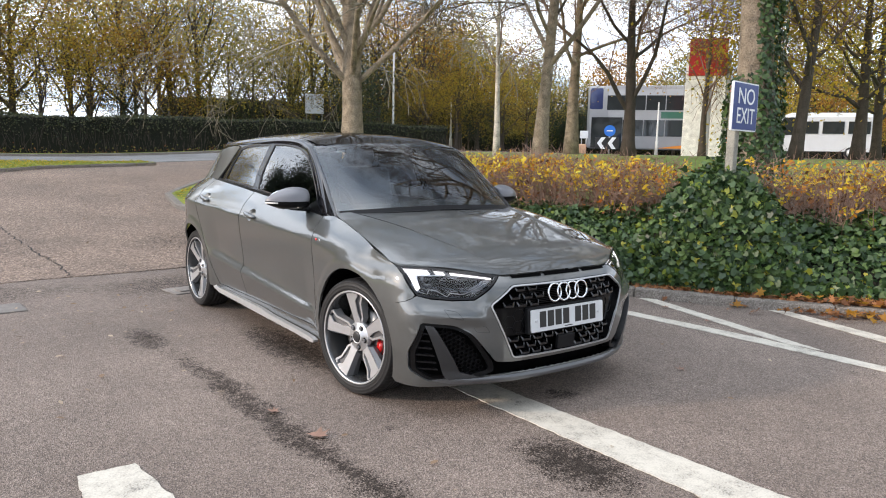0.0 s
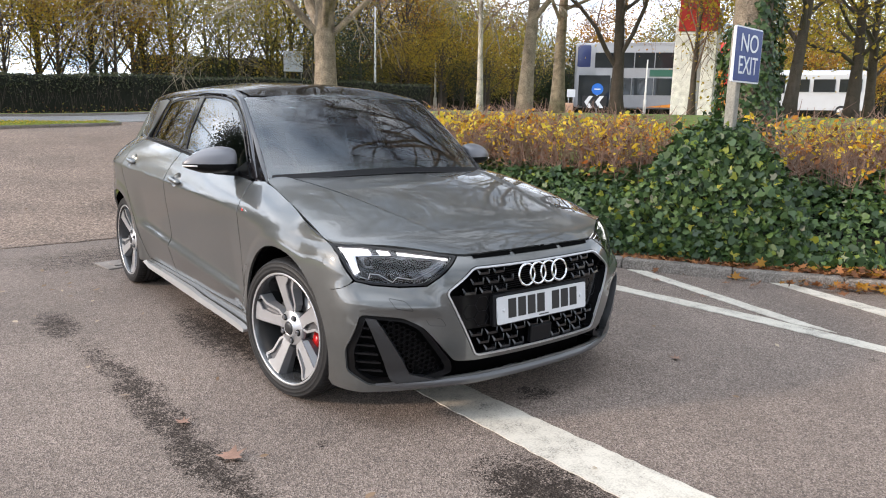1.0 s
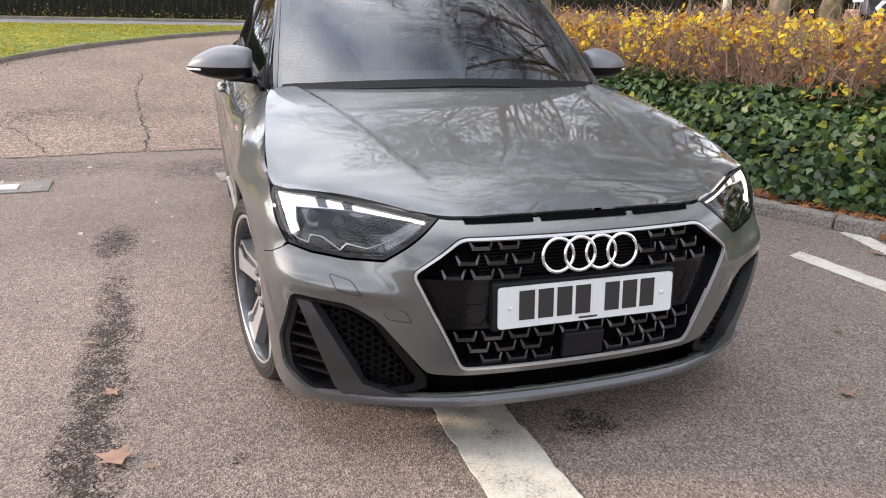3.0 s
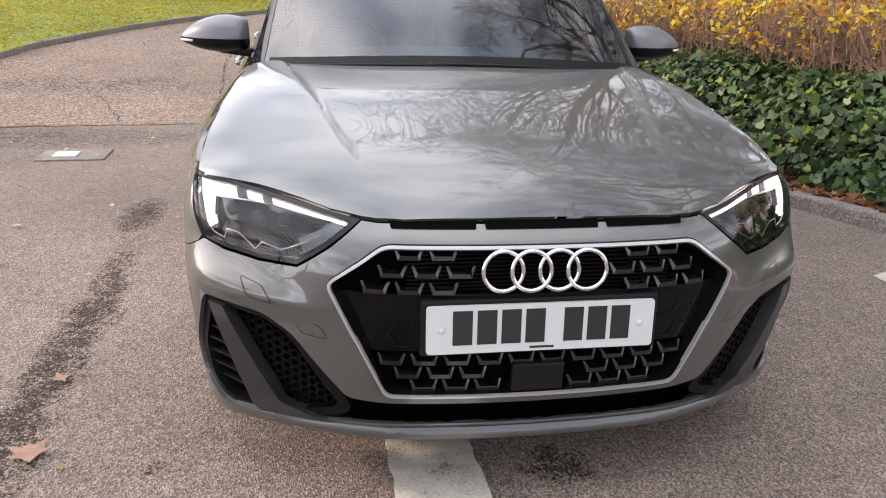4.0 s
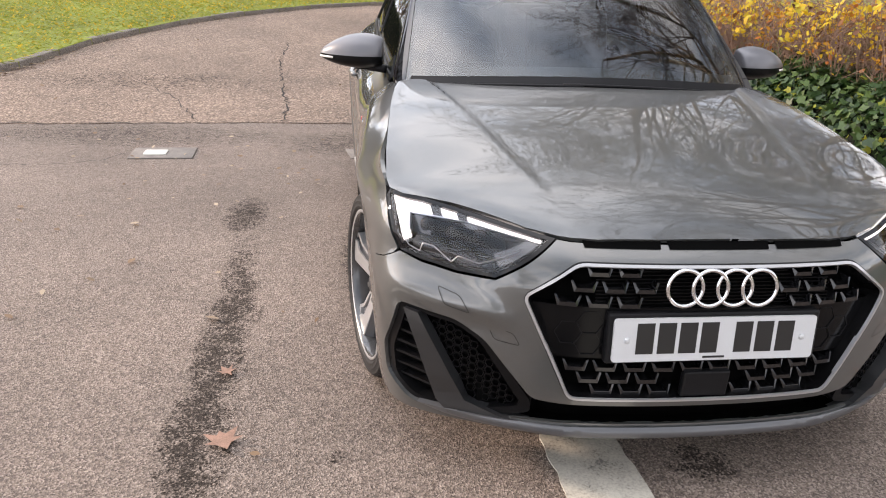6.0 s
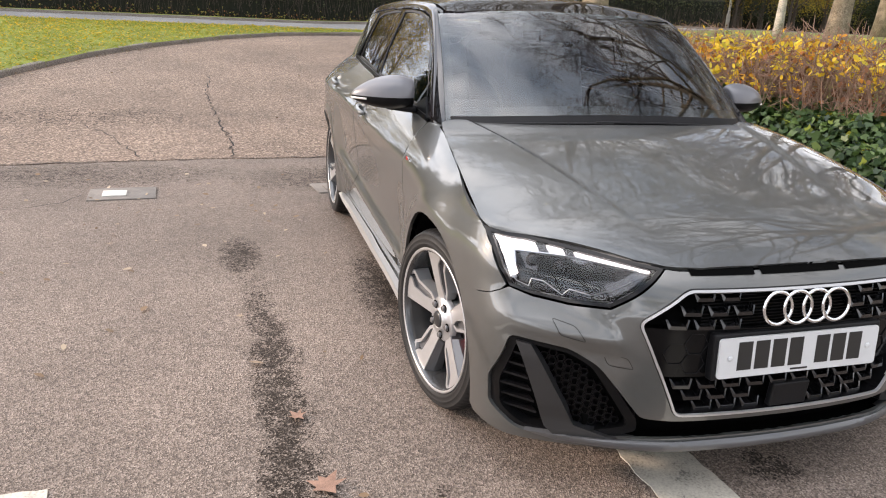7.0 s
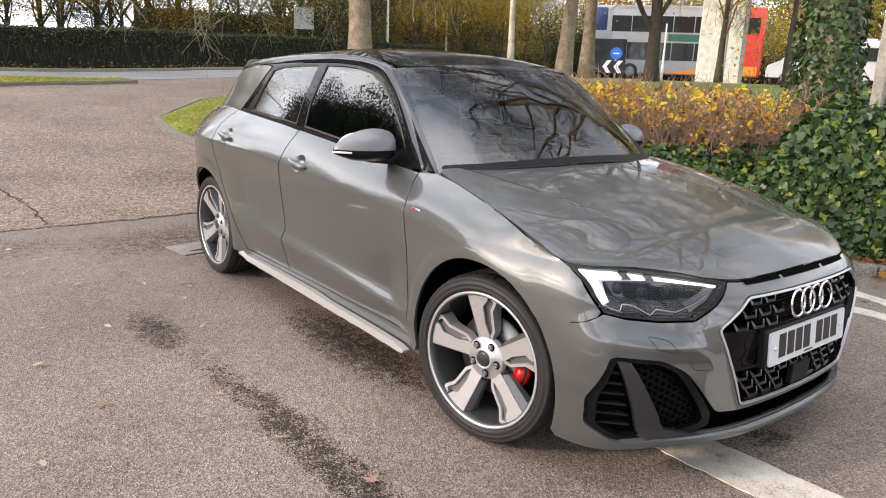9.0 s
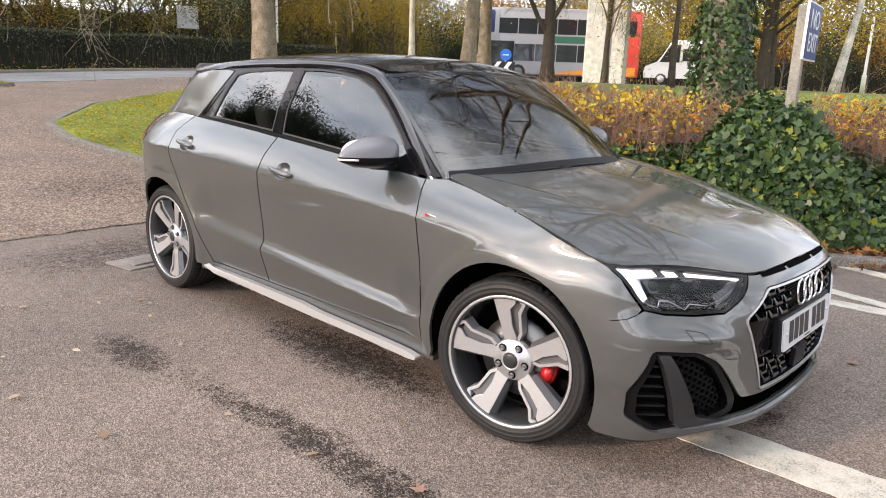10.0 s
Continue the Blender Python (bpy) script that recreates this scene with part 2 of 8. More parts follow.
def inside(poly, pts):
    """Which of the points lie inside the polygon."""
    x, y = pts[:, 0], pts[:, 1]
    hit = np.zeros(len(pts), bool)
    n = len(poly)
    for i in range(n):
        (x0, y0), (x1, y1) = poly[i], poly[(i + 1) % n]
        if y0 == y1:
            continue
        c = ((y0 > y) != (y1 > y)) & (x < (x1 - x0) * (y - y0) / (y1 - y0) + x0)
        hit ^= c
    return hit


def densify(poly, step):
    out = []
    for i in range(len(poly)):
        a, b = Vector(poly[i]), Vector(poly[(i + 1) % len(poly)])
        n = max(1, math.ceil((b - a).length / step))
        out += [tuple(a.lerp(b, k / n)) for k in range(n)]
    return out


def rounded(poly, r, n=4):
    """A polygon with its corners rounded."""
    out = []
    m = len(poly)
    for i in range(m):
        p, a, b = Vector(poly[i]), Vector(poly[i - 1]), Vector(poly[(i + 1) % m])
        da, db = (a - p), (b - p)
        k = min(r, da.length * 0.45, db.length * 0.45)
        s, e = p + da.normalized() * k, p + db.normalized() * k
        for j in range(n + 1):
            u = j / n
            out.append(tuple((1 - u) ** 2 * s + 2 * u * (1 - u) * p + u * u * e))
    return out


def grow(poly, d):
    """The polygon with its edges moved outwards by d (inwards: minus)."""
    m = len(poly)
    area = sum(poly[i][0] * poly[(i + 1) % m][1] - poly[(i + 1) % m][0] * poly[i][1] for i in range(m))
    s = 1 if area > 0 else -1
    out = []
    for i in range(m):
        p, a, b = Vector(poly[i]), Vector(poly[i - 1]), Vector(poly[(i + 1) % m])
        u, v = (p - a).normalized(), (b - p).normalized()
        n1, n2 = Vector((u.y, -u.x)) * s, Vector((v.y, -v.x)) * s
        n = (n1 + n2)
        if n.length < 1e-6:
            n = n1
        n.normalize()
        out.append(tuple(p + n * d / max(0.4, n.dot(n1))))
    return out


def sheet(fn, outline, holes=(), step=0.03, flange=0.012, out=(0, 0, 1), exact=True):
    """A skin over a flat outline with holes, lifted by fn(u, v), its rim turned inwards by flange."""
    from mathutils.geometry import delaunay_2d_cdt

    rings = [densify(outline, step)] + [densify(h, step) for h in holes]
    vs, es = [], []
    for r in rings:
        k = len(vs)
        vs += [Vector(p[:2]) for p in r]
        es += [(k + i, k + (i + 1) % len(r)) for i in range(len(r))]
    rim = np.array([tuple(v) for v in vs])
    lo, hi = rim.min(0), rim.max(0)
    gx, gy = np.meshgrid(np.arange(lo[0] + step / 2, hi[0], step), np.arange(lo[1] + step / 2, hi[1], step))
    pts = np.stack([gx.ravel(), gy.ravel()], 1)
    ok = inside(rings[0], pts)
    for h in rings[1:]:
        ok &= ~inside(h, pts)
    pts = pts[ok]
    if len(pts):
        near = np.full(len(pts), 1e9)
        for i in range(0, len(rim), 200):
            near = np.minimum(near, ((pts[:, None] - rim[None, i:i + 200]) ** 2).sum(-1).min(1))
        pts = pts[near > (0.55 * step) ** 2]
    vs += [Vector(p) for p in pts]
    ov, oe, of = delaunay_2d_cdt(vs, es, [], 0, 1e-7)[:3]
    cen = np.array([tuple(sum((ov[i] for i in f), Vector((0, 0))) / len(f)) for f in of])
    ok = inside(rings[0], cen)
    for h in rings[1:]:
        ok &= ~inside(h, cen)
    bm = bmesh.new()
    bv = [bm.verts.new(fn(v.x, v.y)) for v in ov]
    if exact:
        at, rim_of = bm.verts.layers.float_vector.new("skin_normal"), bm.faces.layers.int.new("skin_rim")
        e = 0.45 * step
        bv = [None] * len(ov)
        for v in bm.verts[:]:
            bm.verts.remove(v)
        for i, v in enumerate(ov):
            bv[i] = bm.verts.new(fn(v.x, v.y))
            du = Vector(fn(v.x + e, v.y)) - Vector(fn(v.x - e, v.y))
            dv = Vector(fn(v.x, v.y + e)) - Vector(fn(v.x, v.y - e))
            bv[i][at] = du.cross(dv).normalized()
    for f, k in zip(of, ok):
        if k:
            try:
                bm.faces.new([bv[i] for i in f])
            except ValueError:
                pass
    bmesh.ops.delete(bm, geom=[v for v in bm.verts if not v.link_faces], context="VERTS")
    bm.normal_update()
    o = Vector(out)
    if sum(f.normal.dot(o) * f.calc_area() for f in bm.faces) < 0:
        bmesh.ops.reverse_faces(bm, faces=bm.faces[:])
        bm.normal_update()
    if exact:
        for v in bm.verts:
            if v[at].dot(v.normal) < 0:
                v[at] = -v[at]
    if flange:
        skin = len(bm.faces)
        turn_rim(bm, flange)
        if exact:
            bm.faces.index_update()
            for f in bm.faces:
                if f.index >= skin:
                    f[rim_of] = 1
    return bm


def turn_rim(bm, depth):
    """Folds the open rim of a skin inwards."""
    edges = [e for e in bm.edges if e.is_boundary]
    nrm = {v: v.normal.copy() for e in edges for v in e.verts}
    for e in edges:
        e.smooth = False
    low = {v: bm.verts.new(v.co - n * depth) for v, n in nrm.items()}
    for e in edges:
        f = e.link_faces[0]
        a, b = e.verts
        for l in f.loops:
            if l.edge == e:
                a, b = l.vert, l.link_loop_next.vert
        try:
            bm.faces.new((b, a, low[a], low[b]))
        except ValueError:
            pass


def box(bm, size, m=None, bevel=0.0, seg=2):
    """Adds a box, bevelled if wanted, to bm."""
    r = bmesh.ops.create_cube(bm, size=1.0, matrix=(m or Matrix()) @ Matrix.Diagonal((*size, 1)))
    if bevel:
        es = {e for v in r["verts"] for e in v.link_edges}
        bmesh.ops.bevel(bm, geom=list(es), offset=bevel, segments=seg, affect="EDGES", profile=0.5)
    return bm


def tube(bm, pts, radii, n=8, caps=True):
    """A round bar along points, with a radius at each."""
    rings = []
    up = Vector((0, 0, 1))
    for i, p in enumerate(pts):
        p = Vector(p)
        d = (Vector(pts[min(i + 1, len(pts) - 1)]) - Vector(pts[max(i - 1, 0)])).normalized()
        a = d.cross(up if abs(d.z) < 0.95 else Vector((1, 0, 0))).normalized()
        b = d.cross(a)
        r = radii[i] if isinstance(radii, (list, tuple)) else radii
        rings.append([bm.verts.new(p + (a * math.cos(k * math.tau / n) + b * math.sin(k * math.tau / n)) * r) for k in range(n)])
    for q, s in zip(rings, rings[1:]):
        for k in range(n):
            bm.faces.new((q[k], q[(k + 1) % n], s[(k + 1) % n], s[k]))
    if caps:
        bm.faces.new(rings[0][::-1])
        bm.faces.new(rings[-1])
    bmesh.ops.recalc_face_normals(bm, faces=bm.faces[:])
    return bm


def lathe(bm, prof, n=48, axis="X"):
    """Turns a profile of (distance along the axis, radius) round the axis."""
    rings = []
    for a, r in prof:
        ring = []
        for k in range(n):
            c, s = math.cos(k * math.tau / n) * r, math.sin(k * math.tau / n) * r
            ring.append(bm.verts.new((a, c, s) if axis == "X" else (c, s, a)))
        rings.append(ring)
    for q, s in zip(rings, rings[1:]):
        for k in range(n):
            bm.faces.new((q[k], q[(k + 1) % n], s[(k + 1) % n], s[k]))
    bmesh.ops.recalc_face_normals(bm, faces=bm.faces[:])
    return bm


def prism(bm, poly, fn_top, fn_bot):
    """A solid between two lifted copies of a polygon."""
    t = [bm.verts.new(fn_top(*p)) for p in poly]
    b = [bm.verts.new(fn_bot(*p)) for p in poly]
    bm.faces.new(t)
    bm.faces.new(b[::-1])
    n = len(poly)
    for i in range(n):
        bm.faces.new((t[i], b[i], b[(i + 1) % n], t[(i + 1) % n]))
    bmesh.ops.recalc_face_normals(bm, faces=bm.faces[:])
    return bm


# ---- the car: x across, nose towards -y, front axle at y = 0 ----
HUB_Z, WHEELBASE, ARCH = 0.310, 2.563, 0.366
YF = [(0.14, -0.712), (0.17, -0.736), (0.205, -0.748), (0.25, -0.741), (0.30, -0.755), (0.45, -0.766), (0.57, -0.768), (0.63, -0.752), (0.66, -0.735), (0.69, -0.705), (0.72, -0.665), (0.745, -0.625)]
XW = [(0.15, 0.790), (0.22, 0.803), (0.32, 0.815), (0.45, 0.824), (0.56, 0.827), (0.62, 0.8255), (0.66, 0.822), (0.70, 0.811), (0.745, 0.784)]
ZTOP = [(-0.325, 0.742), (-0.15, 0.795), (0.0, 0.835), (0.2, 0.878), (0.41, 0.911), (0.52, 0.904), (1.0, 0.945), (1.5, 0.985), (2.0, 1.015), (2.33, 1.03), (2.7, 1.04), (3.1, 1.01)]
XTOP = [(-0.31, 0.783), (0.0, 0.758), (0.41, 0.710), (0.52, 0.724), (1.0, 0.735), (1.5, 0.736), (2.0, 0.722), (2.33, 0.700), (2.7, 0.645), (2.95, 0.59), (3.2, 0.52)]
ZSH = [(-0.33, 0.60), (0.0, 0.685), (0.3, 0.745), (0.6, 0.778), (1.2, 0.803), (2.2, 0.845), (2.8, 0.86), (3.2, 0.82)]
XSH = [(-0.3, 0.826), (0.0, 0.850), (0.4, 0.836), (1.0, 0.842), (1.6, 0.847), (2.2, 0.850), (2.6, 0.856), (2.8, 0.825), (2.95, 0.765), (3.1, 0.685), (3.22, 0.60)]
ROOF_EDGE = [(0.88, 1.292), (0.945, 1.308), (1.1, 1.336), (1.5, 1.352), (2.0, 1.342), (2.4, 1.318), (2.66, 1.288), (2.8, 1.27)]


# plan of the nose: share of the half-width, and how far the skin falls back there, low down and at the lamps
NOSE_T = [0.0, 0.2, 0.42, 0.573, 0.67, 0.79, 0.88, 0.925, 0.955, 0.975, 0.99, 1.0, 1.06]
NOSE_LOW = [0.0, 0.005, 0.025, 0.066, 0.104, 0.156, 0.205, 0.238, 0.276, 0.320, 0.375, 0.465, 0.80]
NOSE_HIGH = [0.0, 0.005, 0.026, 0.072, 0.128, 0.208, 0.262, 0.294, 0.325, 0.360, 0.405, 0.465, 0.80]


def nose_fall(t, z):
    k = max(0.0, min(1.0, (z - 0.48) / 0.14))
    k = k * k * (3 - 2 * k)
    return soft(LOW_K, t, 0.022) * (1 - k) + soft(HIGH_K, t, 0.022) * k


LOW_K, HIGH_K = list(zip(NOSE_T, NOSE_LOW)), list(zip(NOSE_T, NOSE_HIGH))


def nose_ridge(x, z, t):
    """A soft ridge under the lamps with a hollow below it, fading towards the grille and the wing."""
    a = abs(x)
    w = ease((a - 0.46) / 0.10) * (1 - ease((t - 0.90) / 0.07))
    d = z - (0.505 + 0.11 * (a - 0.50))
    return w * (0.009 * math.exp(-(((d + 0.045) / 0.030) ** 2)) - 0.011 * math.exp(-((d / 0.026) ** 2)))


def nose_y(x, z):
    """The front skin: how far forward it lies at x and z."""
    f = soft(YF, z, 0.012)
    t = min(1.06, abs(x) / spl(XW, z))
    return f + (-0.30 - f) * nose_fall(t, z) / 0.465 + nose_ridge(x, z, t)


def nose_turn(x, z):
    """Degrees by which the front skin is turned at x."""
    d = (nose_y(abs(x) + 0.01, z) - nose_y(abs(x) - 0.01, z)) / 0.02
    return math.degrees(math.atan(d)) * (1 if x > 0 else -1)


T_TAB = np.concatenate([np.linspace(0, 0.9, 46), np.linspace(0.903, 1.06, 54)])
S_TAB = np.concatenate([[0], np.cumsum(np.hypot(np.diff(T_TAB) * 0.824, np.diff([spl(LOW_K, t) for t in T_TAB])))])


def nose_sheet(d, outline, holes=(), step=0.022, flange=0.012, sx=1, pull=0.0):
    """A skin on the nose, d behind it; its outline is given in x and z."""
    def to_s(poly):
        return [(math.copysign(float(np.interp(abs(x) / spl(XW, z), T_TAB, S_TAB)), x), z) for x, z in densify(poly, 0.03)]

    def fn(s, z):
        t = float(np.interp(abs(s), S_TAB, T_TAB))
        x = math.copysign(t * spl(XW, z), s)
        f = soft(YF, z, 0.012)
        y = f + (-0.30 - f) * nose_fall(t, z) / 0.465 + nose_ridge(x, z, t)
        dd = d(x, z) if callable(d) else d
        a = math.radians(nose_turn(x, z)) if t > 0.5 and dd else 0.0
        return (sx * (x - dd * math.sin(a) * 0.85), y + dd * (math.cos(a) if a else 1.0), z)

    return sheet(fn, to_s(outline), [to_s(h) for h in holes], step, flange, (sx * 0.2, -1, 0))


F_TAB = np.linspace(0.0, 1.06, 900)
FALL_LOW = np.array([soft(LOW_K, t, 0.022) for t in F_TAB])
FALL_HIGH = np.array([soft(HIGH_K, t, 0.022) for t in F_TAB])


def nose_half(y, z):
    """Half the width of the front skin at y and z."""
    k = max(0.0, min(1.0, (z - 0.48) / 0.14))
    k = k * k * (3 - 2 * k)
    f = soft(YF, z, 0.012)
    g = (y - f) / (-0.30 - f) * 0.465
    return soft(XW, z, 0.03) * float(np.interp(g, FALL_LOW * (1 - k) + FALL_HIGH * k, F_TAB))


def ease(u):
    u = max(0.0, min(1.0, u))
    return u * u * (3 - 2 * u)


def side_x(y, z):
    """The side skin: half the width at y and z."""
    if y < -0.30:
        return nose_half(y, z)
    zs, xs, zt, xt = soft(ZSH, y, 0.12), soft(XSH, y, 0.10), spl(ZTOP, y), spl(XTOP, y)
    door = ease((y - 0.34) / 0.26) * ease((2.25 - y) / 0.25)
    zr = 0.350 + 0.070 * (y - 0.45)
    hb = 0.046 + 0.014 * max(0.0, y - 0.5)
    u = min(1.25, (z - zs) / (zt - zs))
    k = 0.03 + 0.62 * ease((y - 0.1) / 0.7) * ease((3.1 - y) / 0.4)
    above = xs - (xs - xt) * (k * u + (1 - k) * u * max(0.0, u))
    u = (z - zr) / (zs - zr)
    middle = xs - 0.002 * door - 0.027 * door * (ease((z - zr) / hb) if z < zr + hb else 1 - ease((z - zr - hb) / (zs - zr - hb))) - 0.006 * (1 - min(1.0, u)) ** 2
    u = (zr - z) / max(0.05, zr - 0.22)
    below = xs - 0.006 - 0.002 * door - (0.045 * door + 0.012) * u
    w = ease((z - zs + 0.012) / 0.024)
    v = ease((z - zr + 0.012) / 0.024)
    x = above * w + (middle * v + below * (1 - v)) * (1 - w)
    if y > 2.75 and z < 0.6:
        x -= 0.10 * min(1.0, (y - 2.75) / 0.2) * (0.6 - z)
    for hub in (0.0, WHEELBASE):
        r = math.hypot(y - hub, z - HUB_Z)
        if r < ARCH + 0.075:
            x += 0.013 * (1 - ease((r - ARCH - 0.030) / 0.045)) * 0.55
    if y < 0.0:
        # run on from the nose and hand over to the side
        e0 = nose_half(-0.3001, z)
        slope = max(0.0, (e0 - nose_half(-0.32, z)) / 0.0199)
        d = y + 0.30
        ahead = e0 + min(slope, 0.14) * (d - d * d / 0.5 if d < 0.25 else 0.125)
        k = ease(d / 0.30)
        x = x * k + ahead * (1 - k)
    return x


def glass_x(y, z):
    """The upper side skin: windows, pillars and the roof's rails."""
    d = z - spl(ZTOP, y)
    return spl(XTOP, y) - 0.34 * d - 0.16 * d * d - 1.3 * max(0, z - spl(ROOF_EDGE, y) + 0.02) - 0.012


BON_XE = [(-0.70, 0.30), (-0.66, 0.39), (-0.55, 0.56), (-0.44, 0.68), (-0.31, 0.78), (0.0, 0.758), (0.41, 0.710), (0.6, 0.69)]
BON_ZE = [(-0.70, 0.700), (-0.66, 0.705), (-0.55, 0.727), (-0.44, 0.742), (-0.31, 0.746), (-0.15, 0.795), (0.0, 0.836), (0.2, 0.879), (0.41, 0.912)]
BON_ZC = [(-0.70, 0.704), (-0.66, 0.732), (-0.55, 0.778), (-0.44, 0.810), (-0.31, 0.838), (0.0, 0.895), (0.3, 0.935), (0.45, 0.950), (0.6, 0.96)]


def bonnet_z(x, y):
    c, e, w = soft(BON_ZC, y, 0.07), soft(BON_ZE, y, 0.05), soft(BON_XE, y, 0.09)
    u = abs(x) / w
    u = min(1.2, u)
    z = c - (c - e) * (0.80 * u**1.65 + 0.20 * min(1.0, u) ** 11)
    xc = 0.395 + 0.235 * (y + 0.5)
    k = (y + 0.62) / 0.40
    d = abs(x) - xc
    z += 0.0070 * ease(k) * (math.exp(-((d / 0.20) ** 2)) if d > 0 else math.exp(-((d / 0.016) ** 2)))
    return z


def roof_z(x, y):
    e = spl(ROOF_EDGE, y)
    rise = spl([(0.86, 0.030), (1.2, 0.052), (1.8, 0.058), (2.7, 0.035)], y)
    return e + rise * (1 - min(1.1, abs(x) / 0.585) ** 2.6) + 0.004


SCREEN_BASE = [(0.0, 0.290), (0.3, 0.315), (0.5, 0.365), (0.62, 0.425), (0.67, 0.462)]
SCREEN_TOP = [(0.0, 0.875), (0.3, 0.890), (0.5, 0.920), (0.585, 0.948)]


def screen_at(u, v):
    """The windscreen: u from -1 to 1 across, v from 0 at its base to 1 at the roof."""
    xb, xt = 0.668 * u, 0.580 * u
    b = Vector((xb, spl(SCREEN_BASE, abs(xb)), 0.905 + 0.030 * (1 - u * u)))
    t = Vector((xt, spl(SCREEN_TOP, abs(xt)), 1.305 + 0.032 * (1 - u * u)))
    p = b.lerp(t, v)
    p.z += 0.035 * v * (1 - v) * 2
    p.y -= 0.02 * v * (1 - v) * 2
    return p


car = empty("hatchback_car", "grey metallic five-door hatchback with gloss black roof, parked on asphalt", "car")


def car_front():
    half = [(0.0, 0.6965), (0.36, 0.6955), (0.392, 0.698), (0.46, 0.645), (0.533, 0.592), (0.62, 0.586), (0.70, 0.592), (0.751, 0.606), (0.79, 0.5790), (0.8255, 0.5572)]
    half += [(min(side_x(min(-0.3005, -math.sqrt(ARCH**2 - (z - HUB_Z) ** 2)), z), spl(XW, z) - 0.0005), z) for z in (0.53, 0.50, 0.46, 0.42, 0.38, 0.34, 0.30, 0.26, 0.22, 0.18)] + [(0.785, 0.160), (0.70, 0.166), (0.5, 0.178), (0.25, 0.182), (0.0, 0.182)]
    outline = half + [(-x, z) for x, z in half[-2:0:-1]]
    gh = [(0.352, 0.660), (0.474, 0.571), (0.346, 0.300)]
    hexa = rounded(gh + [(-x, z) for x, z in gh[::-1]], 0.022)
    mouth = [(0.757, 0.488), (0.62, 0.474), (0.55, 0.435), (0.43, 0.288), (0.35, 0.282)]
    mouth += [(-x, z) for x, z in mouth[::-1]]
    low = [(-0.788, 0.34), (-0.778, 0.245), (-0.72, 0.196), (-0.60, 0.194), (-0.45, 0.220), (-0.30, 0.226)]
    mouth += low + [(-x, z) for x, z in low[::-1]]
    mouth = rounded(mouth, 0.02, 3)
    bumper = part("front_bumper", nose_sheet(0, outline, [grow(hexa, 0.002), mouth]), PAINT, car)
    # lip along the bottom, darker
    lip = [(0.70, 0.198), (0.55, 0.210), (0.45, 0.217), (0.25, 0.220), (0, 0.220)]
    lip = lip + [(-x, z) for x, z in lip[-2::-1]] + [(-0.62, 0.183), (-0.45, 0.186), (0, 0.187), (0.45, 0.186), (0.62, 0.183)]
    part("front_lip", nose_sheet(lambda x, z: (-0.004 - 0.010 * math.sin(math.pi * min(1, max(0, (z - 0.182) / 0.040)))) * (1 - 0.75 * ease((abs(x) - 0.52) / 0.15)), lip, (), 0.012, 0.03), LIP_GREY, car, "lighter satin grey front splitter lip")
    # black floor and wall close the intake; its inner shade is coloured in
    edge = [(x, nose_y(x, 0.20) + 0.010) for x in (-0.70, -0.6, -0.5, -0.4, -0.2, 0.0, 0.2, 0.4, 0.5, 0.6, 0.70)]
    part("intake_shade_floor", sheet(lambda x, y: (x, y, 0.192), edge + [(0.66, -0.36), (-0.66, -0.36)], (), 0.1, 0.0, (0, 0, 1)), CAVITY_SHADE, bumper)
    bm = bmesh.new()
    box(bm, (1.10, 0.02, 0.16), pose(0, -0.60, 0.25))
    part("intake_shade_wall", bm, CAVITY_SHADE, bumper, smooth=False)
    # near-black sheet behind the openings, in place of the shade inside
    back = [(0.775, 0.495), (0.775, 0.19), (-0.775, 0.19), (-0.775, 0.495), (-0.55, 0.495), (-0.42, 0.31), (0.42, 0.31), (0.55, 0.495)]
    part("intake_shade_sheet", nose_sheet(0.09, back, (), 0.04, 0.0), CAVITY_SHADE, bumper)
    for sx in (1, -1):
        vent = empty_part("side_air_intake", bumper)
        ring_o = rounded([(0.757, 0.488), (0.62, 0.474), (0.55, 0.435), (0.43, 0.270), (0.425, 0.235), (0.60, 0.188), (0.72, 0.194), (0.778, 0.245), (0.788, 0.34)], 0.02, 3)
        ring_i = rounded([(0.742, 0.470), (0.62, 0.456), (0.565, 0.425), (0.455, 0.262), (0.46, 0.245), (0.61, 0.206), (0.71, 0.211), (0.762, 0.25), (0.772, 0.34)], 0.02, 3)
        part("intake_surround", nose_sheet(0.012, ring_o, [ring_i], 0.02, 0.045, sx), SATIN_BLACK, vent, "satin black plastic surround")
        blade = [(0.742, 0.474), (0.708, 0.470), (0.585, 0.240), (0.50, 0.216), (0.43, 0.214), (0.46, 0.200), (0.62, 0.192), (0.655, 0.226)]
        bm = nose_sheet(-0.004, blade, (), 0.02, 0.035, sx)
        part("intake_blade", bm, DARK_GREY, vent, "dark grey diagonal blade")
        for k in range(6):
            z = 0.245 + 0.036 * k
            x0, x1 = 0.672 + 0.011 * k - 0.005, 0.768 - 0.0004 * k
            if x1 - x0 < 0.02:
                continue
            bm = bmesh.new()
            q = [(x0, z), (x1, z + 0.004), (x1, z + 0.011), (x0, z + 0.007)]
            prism(bm, q, lambda x, zz: (sx * x, nose_y(x, zz) + 0.022, zz), lambda x, zz: (sx * x, nose_y(x, zz) + 0.07, zz))
            part("intake_slat", bm, BLACK_PLASTIC, vent, smooth=False)
        # unlit depth of the vent drawn as a near-black sheet
        part("intake_shade_backing", nose_sheet(0.052, ring_i, (), 0.03, 0.0, sx), CAVITY_SHADE, vent)
        cell = bmesh.new()
        hexagon(cell, 0.0125, 0.0030, 0.012)
        first = None
